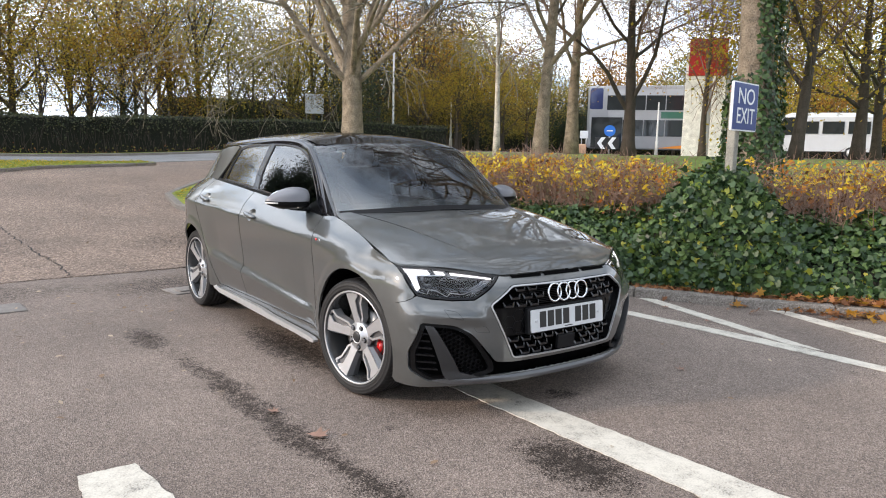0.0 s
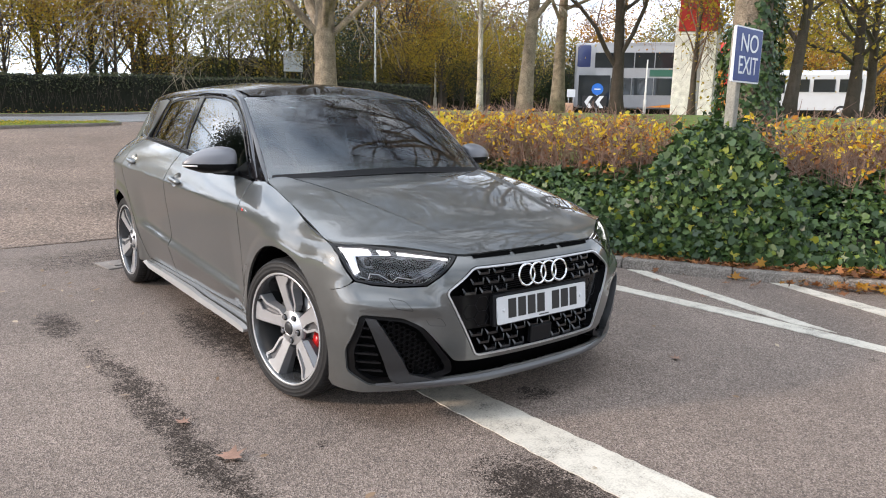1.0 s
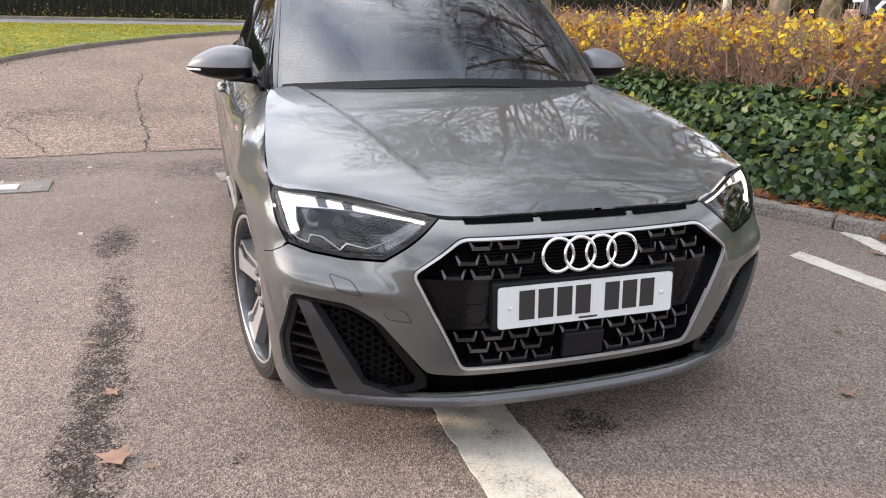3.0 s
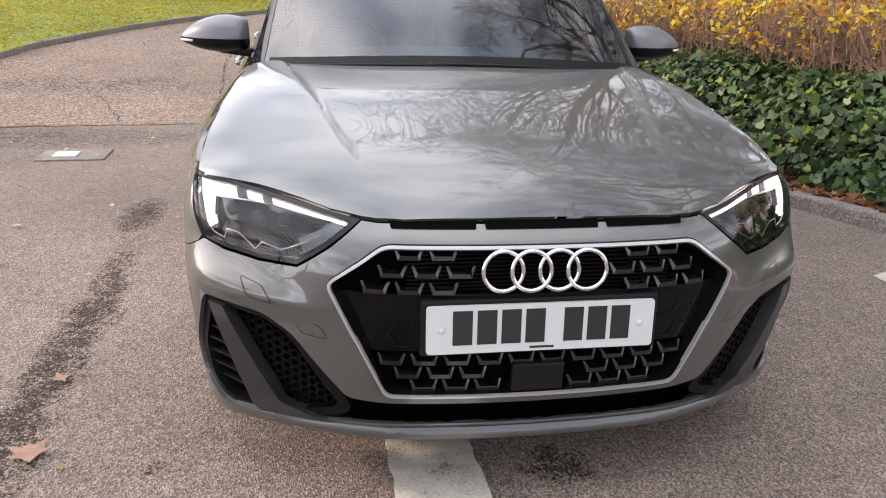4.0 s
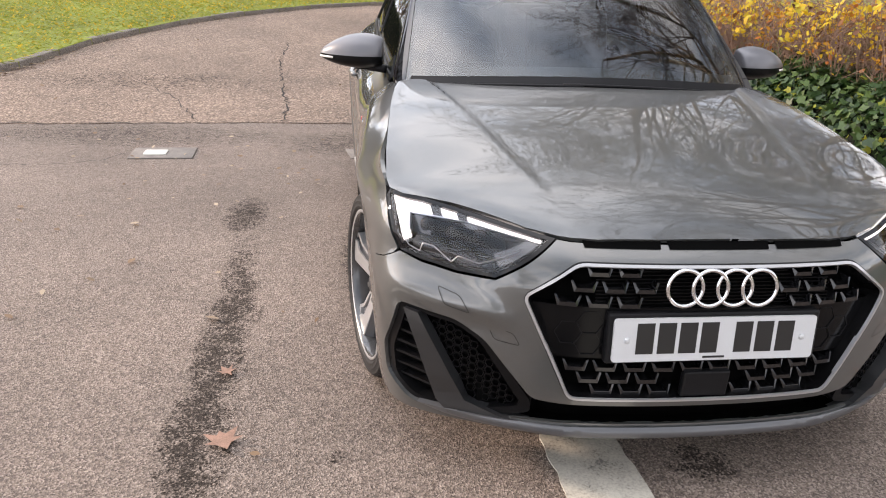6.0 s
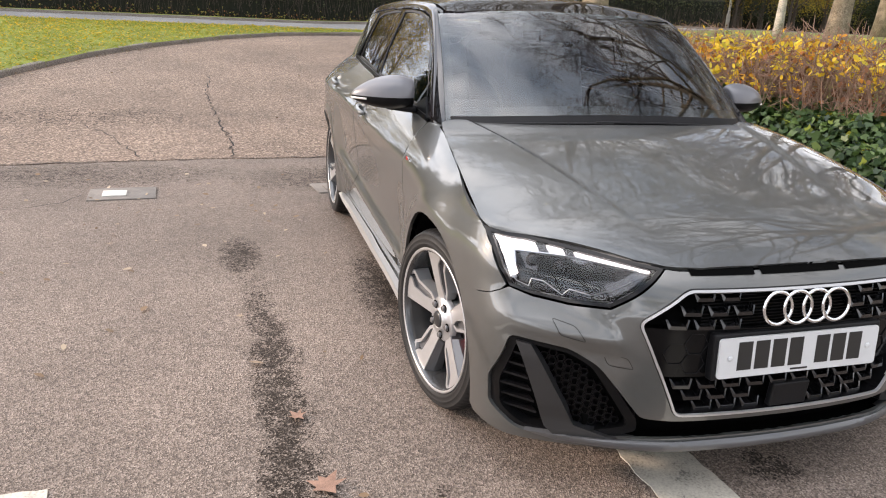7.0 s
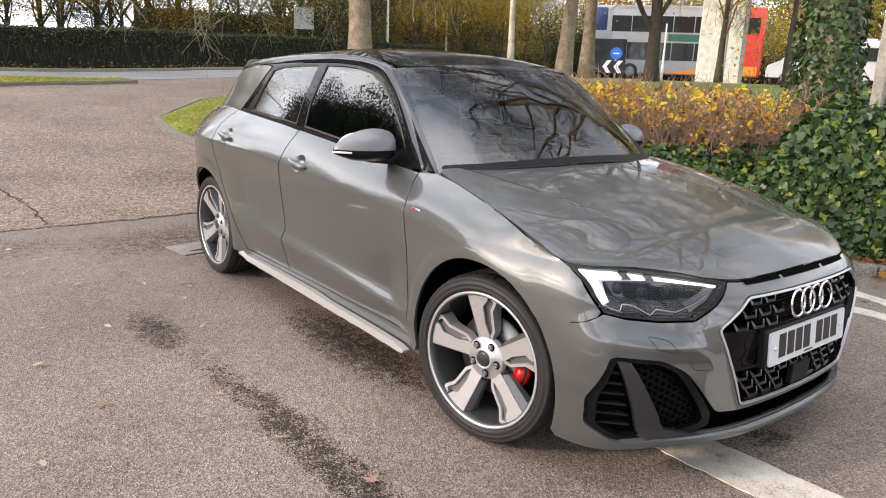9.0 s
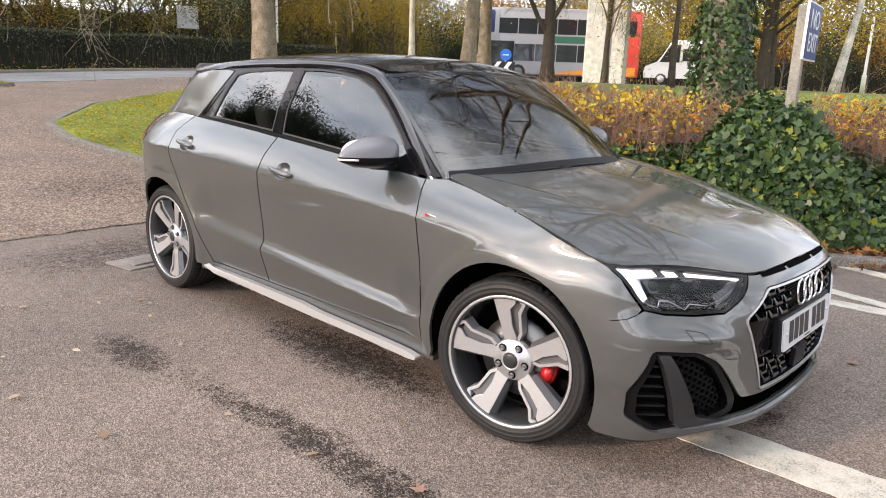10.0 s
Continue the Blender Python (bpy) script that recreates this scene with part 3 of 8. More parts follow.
        for i in range(16):
            for j in range(12):
                x = 0.45 + i * 0.0195
                z = 0.218 + j * 0.0225 + (i % 2) * 0.01125
                lim = 0.560 + (z - 0.212) * 0.545 - 0.004
                if x > lim - 0.006 or not inside(ring_i, np.array([(x + 0.006, z), (x - 0.010, z), (x, z + 0.010)])).all():
                    continue
                m = pose(sx * x, nose_y(x, z) + 0.035, z, 0, 0, sx * nose_turn(x, z))
                if first is None:
                    first = part("mesh_cell", cell, SATIN_BLACK, vent, smooth=False)
                    first.matrix_basis = m
                else:
                    share("mesh_cell", first, vent, m)
        # washer flap and towing-eye cover: fine raised outlines
        for poly, nm in (([(0.665, 0.552), (0.612, 0.541), (0.588, 0.501), (0.650, 0.512)], "washer_cover"), ([(0.545, 0.475), (0.487, 0.469), (0.468, 0.436), (0.530, 0.440)], "towing_eye_cover")):
            q = rounded(poly, 0.01, 4)
            bm = nose_sheet(-0.0006, q, [grow(q, -0.0022)], 0.02, 0.0, sx)
            ring = part(nm + "_seam", bm, SEAL, bumper)
        headlamp(sx)
    grille(hexa)
    # near-black strips on the skin: the shade of slots under the bonnet's edge
    for x0, x1 in ((-0.335, -0.145), (-0.130, 0.130), (0.145, 0.335)):
        q = [(x0, 0.7035), (x1, 0.7035), (x1 - 0.004, 0.6885), (x0 + 0.004, 0.6885)]
        part("bonnet_gap_shade", nose_sheet(-0.0025, q, (), 0.03, 0.0), CAVITY_SHADE, bumper)
    return bumper


def empty_part(name, parent, m=None):
    ob = new(name)
    ob.parent = parent
    if m is not None:
        ob.matrix_basis = m
    return ob


def hexagon(bm, r, w, depth):
    """A hexagonal ring in the x-z plane, its face towards -y."""
    for k in range(6):
        a0, a1 = radians(60 * k), radians(60 * (k + 1))
        vs = []
        for y in (0, depth):
            for rr, a in ((r, a0), (r, a1), (r - w, a1), (r - w, a0)):
                vs.append(bm.verts.new((rr * math.cos(a), y, rr * math.sin(a))))
        bm.faces.new((vs[0], vs[1], vs[2], vs[3]))
        bm.faces.new((vs[3], vs[2], vs[6], vs[7]))
        bm.faces.new((vs[0], vs[4], vs[5], vs[1]))
    bmesh.ops.recalc_face_normals(bm, faces=bm.faces[:])


def grille(hexa):
    g = empty_part("grille", car)
    o = (0, -1, 0)
    # silver frame
    ring = nose_sheet(-0.004, hexa, [grow(hexa, -0.0062)], 0.02, 0.010)
    part("grille_frame", ring, FRAME_SILVER, g, "bright satin silver grille frame")
    part("grille_shadow_gap", nose_sheet(0.004, grow(hexa, 0.0035), [grow(hexa, -0.002)], 0.02, 0.0), SEAL, g)
    part("grille_wall", nose_sheet(0.003, grow(hexa, -0.0045), [grow(hexa, -0.0080)], 0.02, 0.062), GLOSS_PANEL, g, "gloss black inner wall")
    inner = grow(hexa, -0.0065)
    # black sheet gives the shaded depth behind the trays
    part("grille_shade_backing", nose_sheet(0.060, inner, (), 0.04, 0.0), CAVITY_SHADE, g)
    # radiator fins behind
    bm = bmesh.new()
    for k in range(12):
        z = 0.545 + 0.0085 * k
        if 0.41 < z < 0.548:
            continue
        w = 0.30
        box(bm, (2 * w, 0.004, 0.0025), pose(0, nose_y(0, z) + 0.052, z))
    part("radiator_fin", bm, SATIN_BLACK, g, smooth=False)
    # chevron trays
    tray = bmesh.new()
    q = [(-0.029, 0.011), (-0.021, -0.011), (0.021, -0.011), (0.029, 0.011), (0.024, 0.011), (0.0165, -0.002), (-0.0165, -0.002), (-0.024, 0.011)]
    t = [tray.verts.new((x, -0.006 if z < 0 else 0.004, z)) for x, z in q]
    b = [tray.verts.new((x, 0.040, z)) for x, z in q]
    tray.faces.new((t[0], t[1], t[6], t[7]))
    tray.faces.new((t[1], t[2], t[5], t[6]))
    tray.faces.new((t[2], t[3], t[4], t[5]))
    for i in range(8):
        j = (i + 1) % 8
        tray.faces.new((t[i], b[i], b[j], t[j]))
    bmesh.ops.recalc_face_normals(tray, faces=tray.faces[:])
    first = None
    wide = grow(hexa, -0.004)
    for z, shift in ((0.636, 0.0), (0.600, 0.5), (0.564, 0.0), (0.390, 0.5), (0.355, 0.0), (0.321, 0.5)):
        for i in range(-7, 8):
            x = (i + shift) * 0.0735
            if not inside(wide, np.array([(x - 0.024, z + 0.006), (x + 0.024, z + 0.006), (x - 0.018, z - 0.010), (x + 0.018, z - 0.010)])).all():
                continue
            if abs(x) < 0.165 and 0.54 < z < 0.66:
                continue
            if abs(x) < 0.085 and z < 0.37:
                continue
            m = pose(x, nose_y(x, z) + 0.024, z, 0, 0, nose_turn(x, z))
            if first is None:
                bmesh.ops.scale(tray, vec=(1.12, 1.0, 1.12), verts=tray.verts[:])
                first = part("grille_chevron", tray, GRILLE_BLACK, g, smooth=False)
                first.matrix_basis = m
            else:
                share("grille_chevron", first, g, m)
    # middle band with hexagon lines, plate carrier
    band = [(-0.455, 0.548), (0.455, 0.548), (0.41, 0.408), (-0.41, 0.408)]
    b2 = part("grille_band", nose_sheet(0.030, band, (), 0.03, 0.03), GLOSS_PANEL, g, "satin black panel with hexagon pattern")
    line = bmesh.new()
    hexagon(line, 0.034, 0.0018, 0.003)
    first = None
    for i in range(-8, 9):
        for j in range(-1, 3):
            x = i * 0.0510
            z = 0.448 + j * 0.0588 + (i % 2) * 0.0294
            if abs(x) < 0.30 or not inside(band, np.array([(x - 0.034, z), (x + 0.034, z), (x - 0.017, z - 0.029), (x + 0.017, z + 0.029)])).all():
                continue
            m = pose(x, nose_y(x, z) + 0.0285, z, 0, 0, nose_turn(x, z))
            if first is None:
                first = part("hexagon_line", line, BLACK_PLASTIC, b2, smooth=False)
                first.matrix_basis = m
            else:
                share("hexagon_line", first, b2, m)
    bm = bmesh.new()
    box(bm, (0.545, 0.03, 0.130), pose(0, -0.738, 0.476, -5), 0.006)
    holder = part("plate_carrier", bm, BLACK_PLASTIC, g, smooth=False)
    bm = bmesh.new()
    q = rounded([(-0.26, -0.0555), (0.26, -0.0555), (0.26, 0.0555), (-0.26, 0.0555)], 0.01, 4)
    M = pose(0, -0.7575, 0.476, -5)
    prism(bm, q, lambda x, z: M @ Vector((x, -0.003, z)), lambda x, z: M @ Vector((x, 0.003, z)))
    plate = part("number_plate", bm, PLATE_WHITE, g, "white plate with black bars", smooth=False)
    x = -0.205
    for w in (0.050, 0.050, 0.050, 0.050, 0.0, 0.050, 0.050, 0.050):
        if w == 0:
            x += 0.033
            continue
        bm = bmesh.new()
        box(bm, (w - 0.006, 0.0012, 0.079), M @ pose(x + w / 2, -0.0035, 0.004))
        part("plate_bar", bm, PLATE_BLACK, plate, smooth=False)
        x += 0.0545
    bm = bmesh.new()
    box(bm, (0.056, 0.0012, 0.005), M @ pose(0, -0.0035, -0.0465))
    part("plate_small_bar", bm, PLATE_BLACK, plate, smooth=False)
    for sx in (-1, 1):
        bm = bmesh.new()
        bmesh.ops.create_cone(bm, cap_ends=True, segments=16, radius1=0.008, radius2=0.006, depth=0.004, matrix=M @ pose(sx * 0.226, -0.005, 0, 90))
        part("plate_screw_cap", bm, PLATE_WHITE, plate)
    bm = bmesh.new()
    box(bm, (0.122, 0.02, 0.072), pose(0.002, -0.742, 0.345, 3), 0.004)
    part("radar_cover", bm, BLACK_PLASTIC, g, smooth=False)
    # four linked rings
    emblem = empty_part("ring_emblem", g)
    for k in range(4):
        bm = bmesh.new()
        torus(bm, 0.0440, 0.0053, 0.0045)
        ob = part("emblem_ring", bm, CHROME, emblem)
        ob.matrix_basis = pose((k - 1.5) * 0.0625, -0.749 - 0.0015 * (k % 2), 0.606, 90 - 8)


def torus(bm, R, r, rz, n=40, k=10):
    rings = []
    for i in range(n):
        a = i * math.tau / n
        rings.append([bm.verts.new(((R + r * math.cos(b)) * math.cos(a), (R + r * math.cos(b)) * math.sin(a), rz * math.sin(b))) for b in (j * math.tau / k for j in range(k))])
    for i in range(n):
        for j in range(k):
            bm.faces.new((rings[i][j], rings[(i + 1) % n][j], rings[(i + 1) % n][(j + 1) % k], rings[i][(j + 1) % k]))
    bmesh.ops.recalc_face_normals(bm, faces=bm.faces[:])


def headlamp(sx):
    lamp = empty_part("headlamp", car)
    P = [(0.392, 0.7005), (0.46, 0.650), (0.533, 0.597), (0.62, 0.591), (0.70, 0.597), (0.750, 0.609), (0.772, 0.655), (0.780, 0.700), (0.783, 0.7405), (0.70, 0.7405), (0.55, 0.7225), (0.46, 0.711)]
    lens = part("lamp_lens", nose_sheet(0.003, grow(P, -0.003), (), 0.02, 0.0, sx), LENS, lamp, "clear lamp lens")
    lens.visible_shadow = False
    part("lamp_rim", nose_sheet(0.001, grow(P, -0.001), [grow(P, -0.009)], 0.02, 0.03, sx), GLOSS_BLACK, lamp, "gloss black lamp rim")
    part("lamp_housing", nose_sheet(0.055, P, (), 0.03, 0.0, sx), CAVITY_SHADE, lamp)
    side = nose_sheet(0.004, grow(P, -0.006), [grow(P, -0.008)], 0.02, 0.055, sx)
    part("lamp_wall", side, SATIN_BLACK, lamp)
    strips = [
        [(0.776, 0.733), (0.754, 0.733), (0.734, 0.640), (0.751, 0.627)],
        [(0.756, 0.732), (0.684, 0.729), (0.678, 0.705), (0.749, 0.702)],
        [(0.658, 0.725), (0.622, 0.7215), (0.618, 0.702), (0.652, 0.704)],
        [(0.598, 0.718), (0.425, 0.694), (0.432, 0.686), (0.594, 0.702)],
    ]
    strips.append([(0.690, 0.7290), (0.560, 0.7150), (0.425, 0.6965), (0.427, 0.6930), (0.560, 0.7105), (0.690, 0.7240)])
    for q in strips:
        bm = nose_sheet(0.018, q, (), 0.02, 0.01, sx)
        part("running_light", bm, LED, lamp, "lit white running light strip")
    for q in ([(0.680, 0.727), (0.660, 0.725), (0.654, 0.704), (0.676, 0.704)], [(0.620, 0.7205), (0.600, 0.718), (0.596, 0.703), (0.616, 0.703)]):
        part("light_divider", nose_sheet(0.016, q, (), 0.02, 0.01, sx), DARK_GREY, lamp)
    part("upper_trim", nose_sheet(0.024, [(0.775, 0.736), (0.55, 0.7195), (0.41, 0.6975), (0.43, 0.683), (0.60, 0.698), (0.735, 0.696), (0.740, 0.625), (0.757, 0.622)], (), 0.02, 0.01, sx), SATIN_SILVER, lamp, "silver reflector trim")
    for q in ([(0.73, 0.650), (0.665, 0.640), (0.640, 0.605), (0.735, 0.614)], [(0.655, 0.650), (0.60, 0.632), (0.575, 0.602), (0.632, 0.603)], [(0.59, 0.640), (0.50, 0.652), (0.545, 0.604), (0.568, 0.602)]):
        part("reflector_facet", nose_sheet(lambda x, z: 0.030 + 0.5 * (z - 0.6), q, (), 0.02, 0.006, sx), GLOSS_BLACK, lamp)
    for q in ([(0.728, 0.694), (0.714, 0.652), (0.688, 0.650), (0.694, 0.697)], [(0.470, 0.680), (0.428, 0.684), (0.480, 0.648), (0.535, 0.612), (0.548, 0.640)], [(0.612, 0.694), (0.560, 0.690), (0.566, 0.680), (0.606, 0.683)]):
        part("inner_reflector", nose_sheet(0.034, q, (), 0.02, 0.006, sx), BARREL, lamp, "grey inner reflector")
    bm = bmesh.new()
    zig = [(0.742, 0.640), (0.728, 0.622), (0.702, 0.613), (0.695, 0.634), (0.668, 0.632), (0.628, 0.604), (0.612, 0.622), (0.566, 0.616), (0.520, 0.640), (0.470, 0.668)]
    tube(bm, [(sx * x, nose_y(x, z) + 0.016, z) for x, z in densify(zig + zig[-2:0:-1], 0.012)[:44]], 0.0014, 6)
    part("trim_line", bm, SATIN_SILVER, lamp, "thin silver zigzag trim")
    for x, z in ((0.688, 0.672), (0.628, 0.664), (0.566, 0.668)):
        bm = bmesh.new()
        bmesh.ops.create_uvsphere(bm, u_segments=20, v_segments=12, radius=0.021)
        ob = part("projector_bulb", bm, GLOSS_BLACK, lamp)
        ob.matrix_basis = pose(sx * (x - 0.01), nose_y(x, z) + 0.044, z)


def car_sides():
    for sx in (1, -1):
        o = (sx, 0, 0)
        S = lambda d: (lambda y, z: (sx * (side_x(y, z) - d), y, z))
        arc = lambda hub, a0, a1, n=22: [(hub + ARCH * math.cos(radians(a0 + (a1 - a0) * k / n)), HUB_Z + ARCH * math.sin(radians(a0 + (a1 - a0) * k / n))) for k in range(n + 1)]
        G = 0.0022
        top = lambda ys: [(y, spl(ZTOP, y) - 0.001) for y in ys]
        # front wing
        poly = arc(0, 139, -10) + [(0.372, 0.215), (0.425, 0.215), (0.424, 0.35), (0.434, 0.6), (0.462, 0.80), (0.514, 0.903)] + top([0.47, 0.41, 0.3, 0.2, 0.1, 0, -0.1, -0.2, -0.27, -0.298])
        poly = [q for q in poly if not (q[1] > 0.5 and q[0] < -0.30)]
        poly += [(nose_y(x, z) + 0.003, z) for x, z in ((0.7805, 0.730), (0.779, 0.700), (0.7735, 0.655), (0.762, 0.628), (0.754, 0.611), (0.765, 0.597), (0.79, 0.580), (0.815, 0.563), (0.824, 0.5585))]
        wing = part("front_wing", sheet(S(0), poly, (), 0.015, 0.012, o), PAINT, car)
        # corner of the bumper behind the seam
        corner = [(-0.320, 0.5568), (-0.288, 0.5555), (-0.277, 0.5535)] + arc(0, 140.2, 150.0, 6)
        part("bumper_corner", sheet(S(0.0015), corner, (), 0.015, 0.0, o), PAINT, car)
        # wing badge
        bm = bmesh.new()
        box(bm, (0.004, 0.048, 0.012), pose(sx * side_x(0.385, 0.783), 0.385, 0.783, 8, 0, 0), 0.002)
        badge = part("wing_badge", bm, CHROME, wing, "small chrome badge with red end")
        bm = bmesh.new()
        box(bm, (0.006, 0.014, 0.013), pose(sx * (side_x(0.40, 0.783) + 0.0005), 0.408, 0.785, 8), 0.002)
        part("badge_end", bm, RED_BADGE, badge)
        # doors
        f_low, r_low = 0.262, 0.262
        front = [(0.431, f_low), (0.430, 0.35), (0.440, 0.6), (0.468, 0.80), (0.520, 0.902)] + top([0.7, 0.9, 1.1, 1.3, 1.522]) + [(1.543, 0.9), (1.545, 0.6), (1.541, 0.40), (1.532, f_low)]
        rear = [(1.540, r_low), (1.549, 0.40), (1.553, 0.6), (1.551, 0.9), (1.530, 0.984)] + top([1.7, 1.9, 2.1, 2.33, 2.405]) + [(2.455, 0.95), (2.405, 0.80), (2.312, 0.66), (2.195, 0.50), (2.135, 0.38), (2.065, r_low)]
        doors = []
        for poly, yh, zh in ((front, 1.36, 0.842), (rear, 2.275, 0.895)):
            q = [(yh + 0.056 * math.cos(a), zh + 0.001 + 0.040 * math.sin(a)) for a in (k * math.tau / 24 for k in range(24))]
            d = part("side_door", sheet(S(0), poly, [q], 0.0135, 0.014, o), PAINT, car)
            doors.append(d)
            # handle over a scooped recess
            bm = bmesh.new()
            pts = []
            n = 10
            for k in range(n + 1):
                u = k / n
                y = yh - 0.085 + 0.17 * u
                z = zh + 0.010 * (u - 0.5) * 2
                pts.append((sx * (side_x(y, z) + 0.004 + 0.022 * math.sin(math.pi * u) ** 0.5), y, z))
            tube(bm, pts, [0.007] + [0.0125] * (n - 1) + [0.007], 10)
            part("door_handle", bm, PAINT, d)
            part("handle_scoop", sheet(lambda y, z: (sx * (side_x(y, z) - 0.001 - 0.034 * max(0.0, 1 - ((y - yh) / 0.056) ** 2 - ((z - zh - 0.001) / 0.040) ** 2)), y, z), q, (), 0.012, 0.0, o), PAINT, d)
            # window seal along the waist
        seal = [(0.56, 0.906)] + [(y, spl(ZTOP, y) + 0.001) for y in (0.8, 1.1, 1.4, 1.7, 2.0, 2.33)] + [(2.33, 1.046)] + [(y, spl(ZTOP, y) + 0.016) for y in (2.0, 1.7, 1.4, 1.1, 0.8)] + [(0.58, 0.925)]
        part("waist_seal", sheet(lambda y, z: (sx * (spl(XTOP, y) + 0.001 - 0.3 * (z - spl(ZTOP, y))), y, z), seal, (), 0.03, 0.012, o), SATIN_BLACK, car, "black waistline trim")
        # rear quarter
        poly = [(2.073, 0.262), (2.142, 0.38), (2.202, 0.50), (2.319, 0.66), (2.412, 0.80), (2.462, 0.95), (2.414, spl(ZTOP, 2.414) - 0.001)] + top([2.55, 2.7, 2.85, 3.0, 3.08])
        poly += [(3.13, 0.93), (3.19, 0.80), (3.215, 0.60), (3.215, 0.45), (3.18, 0.33), (2.99, 0.29), (WHEELBASE + 0.366, 0.29)] + arc(WHEELBASE, 0, 188)[::1] + [(2.193, 0.235), (2.10, 0.235)]
        q = part("rear_quarter", sheet(S(0), poly, (), 0.0165, 0.012, o), PAINT, car)
        fl = rounded([(2.62, 0.955), (2.78, 0.965), (2.80, 0.86), (2.66, 0.84)], 0.03, 5)
        if sx < 0:
            part("fuel_flap_seam", sheet(S(-0.0006), fl, [grow(fl, -0.0022)], 0.02, 0, o), SEAL, q)
        # tail lamp
        tl = [(2.985, 0.995), (3.09, 0.985), (3.17, 0.84), (3.10, 0.80), (3.03, 0.86)]
        part("tail_lamp", sheet(S(-0.004), tl, (), 0.02, 0.02, o), RED_LENS, car, "red tail lamp")
        # sill and its lighter blade
        sill = [(0.372, 0.212), (0.43, 0.258), (2.07, 0.258), (2.14, 0.240), (2.19, 0.232), (2.185, 0.200), (0.372, 0.190)]
        low_x = [(0.37, 0.818), (0.45, 0.806), (0.7, 0.797), (1.4, 0.800), (2.0, 0.806), (2.2, 0.822)]
        part("sill", sheet(lambda y, z: (sx * (spl(low_x, y) - 0.008 - 0.12 * (0.258 - z)), y, z), sill, (), 0.04, 0.03, o), PAINT, car)
        blade = [(0.445, 0.190), (0.50, 0.199), (1.1, 0.214), (1.25, 0.228), (2.02, 0.238), (2.08, 0.250), (2.12, 0.234), (2.02, 0.205), (1.2, 0.182), (0.50, 0.170), (0.455, 0.174)]
        part("sill_blade", sheet(lambda y, z: (sx * (spl(low_x, y) + 0.006 + 0.016 * ease((0.262 - z) / 0.03)), y, z), blade, (), 0.014, 0.03, o), SILL_SILVER, car, "lighter satin grey sill blade")
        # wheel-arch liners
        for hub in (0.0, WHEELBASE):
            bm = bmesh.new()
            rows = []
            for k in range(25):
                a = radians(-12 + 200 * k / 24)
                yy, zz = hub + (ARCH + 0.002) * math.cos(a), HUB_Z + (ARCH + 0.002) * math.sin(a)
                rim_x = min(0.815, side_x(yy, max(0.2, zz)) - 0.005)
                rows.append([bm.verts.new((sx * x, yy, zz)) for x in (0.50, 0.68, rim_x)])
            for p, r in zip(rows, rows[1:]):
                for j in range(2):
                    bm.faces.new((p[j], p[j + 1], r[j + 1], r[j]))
            part("wheel_arch_liner", bm, CAVITY_SHADE, car)
            # flat black panel stands in for the shade deep in the arch
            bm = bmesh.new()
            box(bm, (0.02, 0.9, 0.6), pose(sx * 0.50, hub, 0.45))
            part("inner_arch_panel", bm, CAVITY_SHADE, car, smooth=False)
        glasshouse(sx, o)
        mirror(sx)


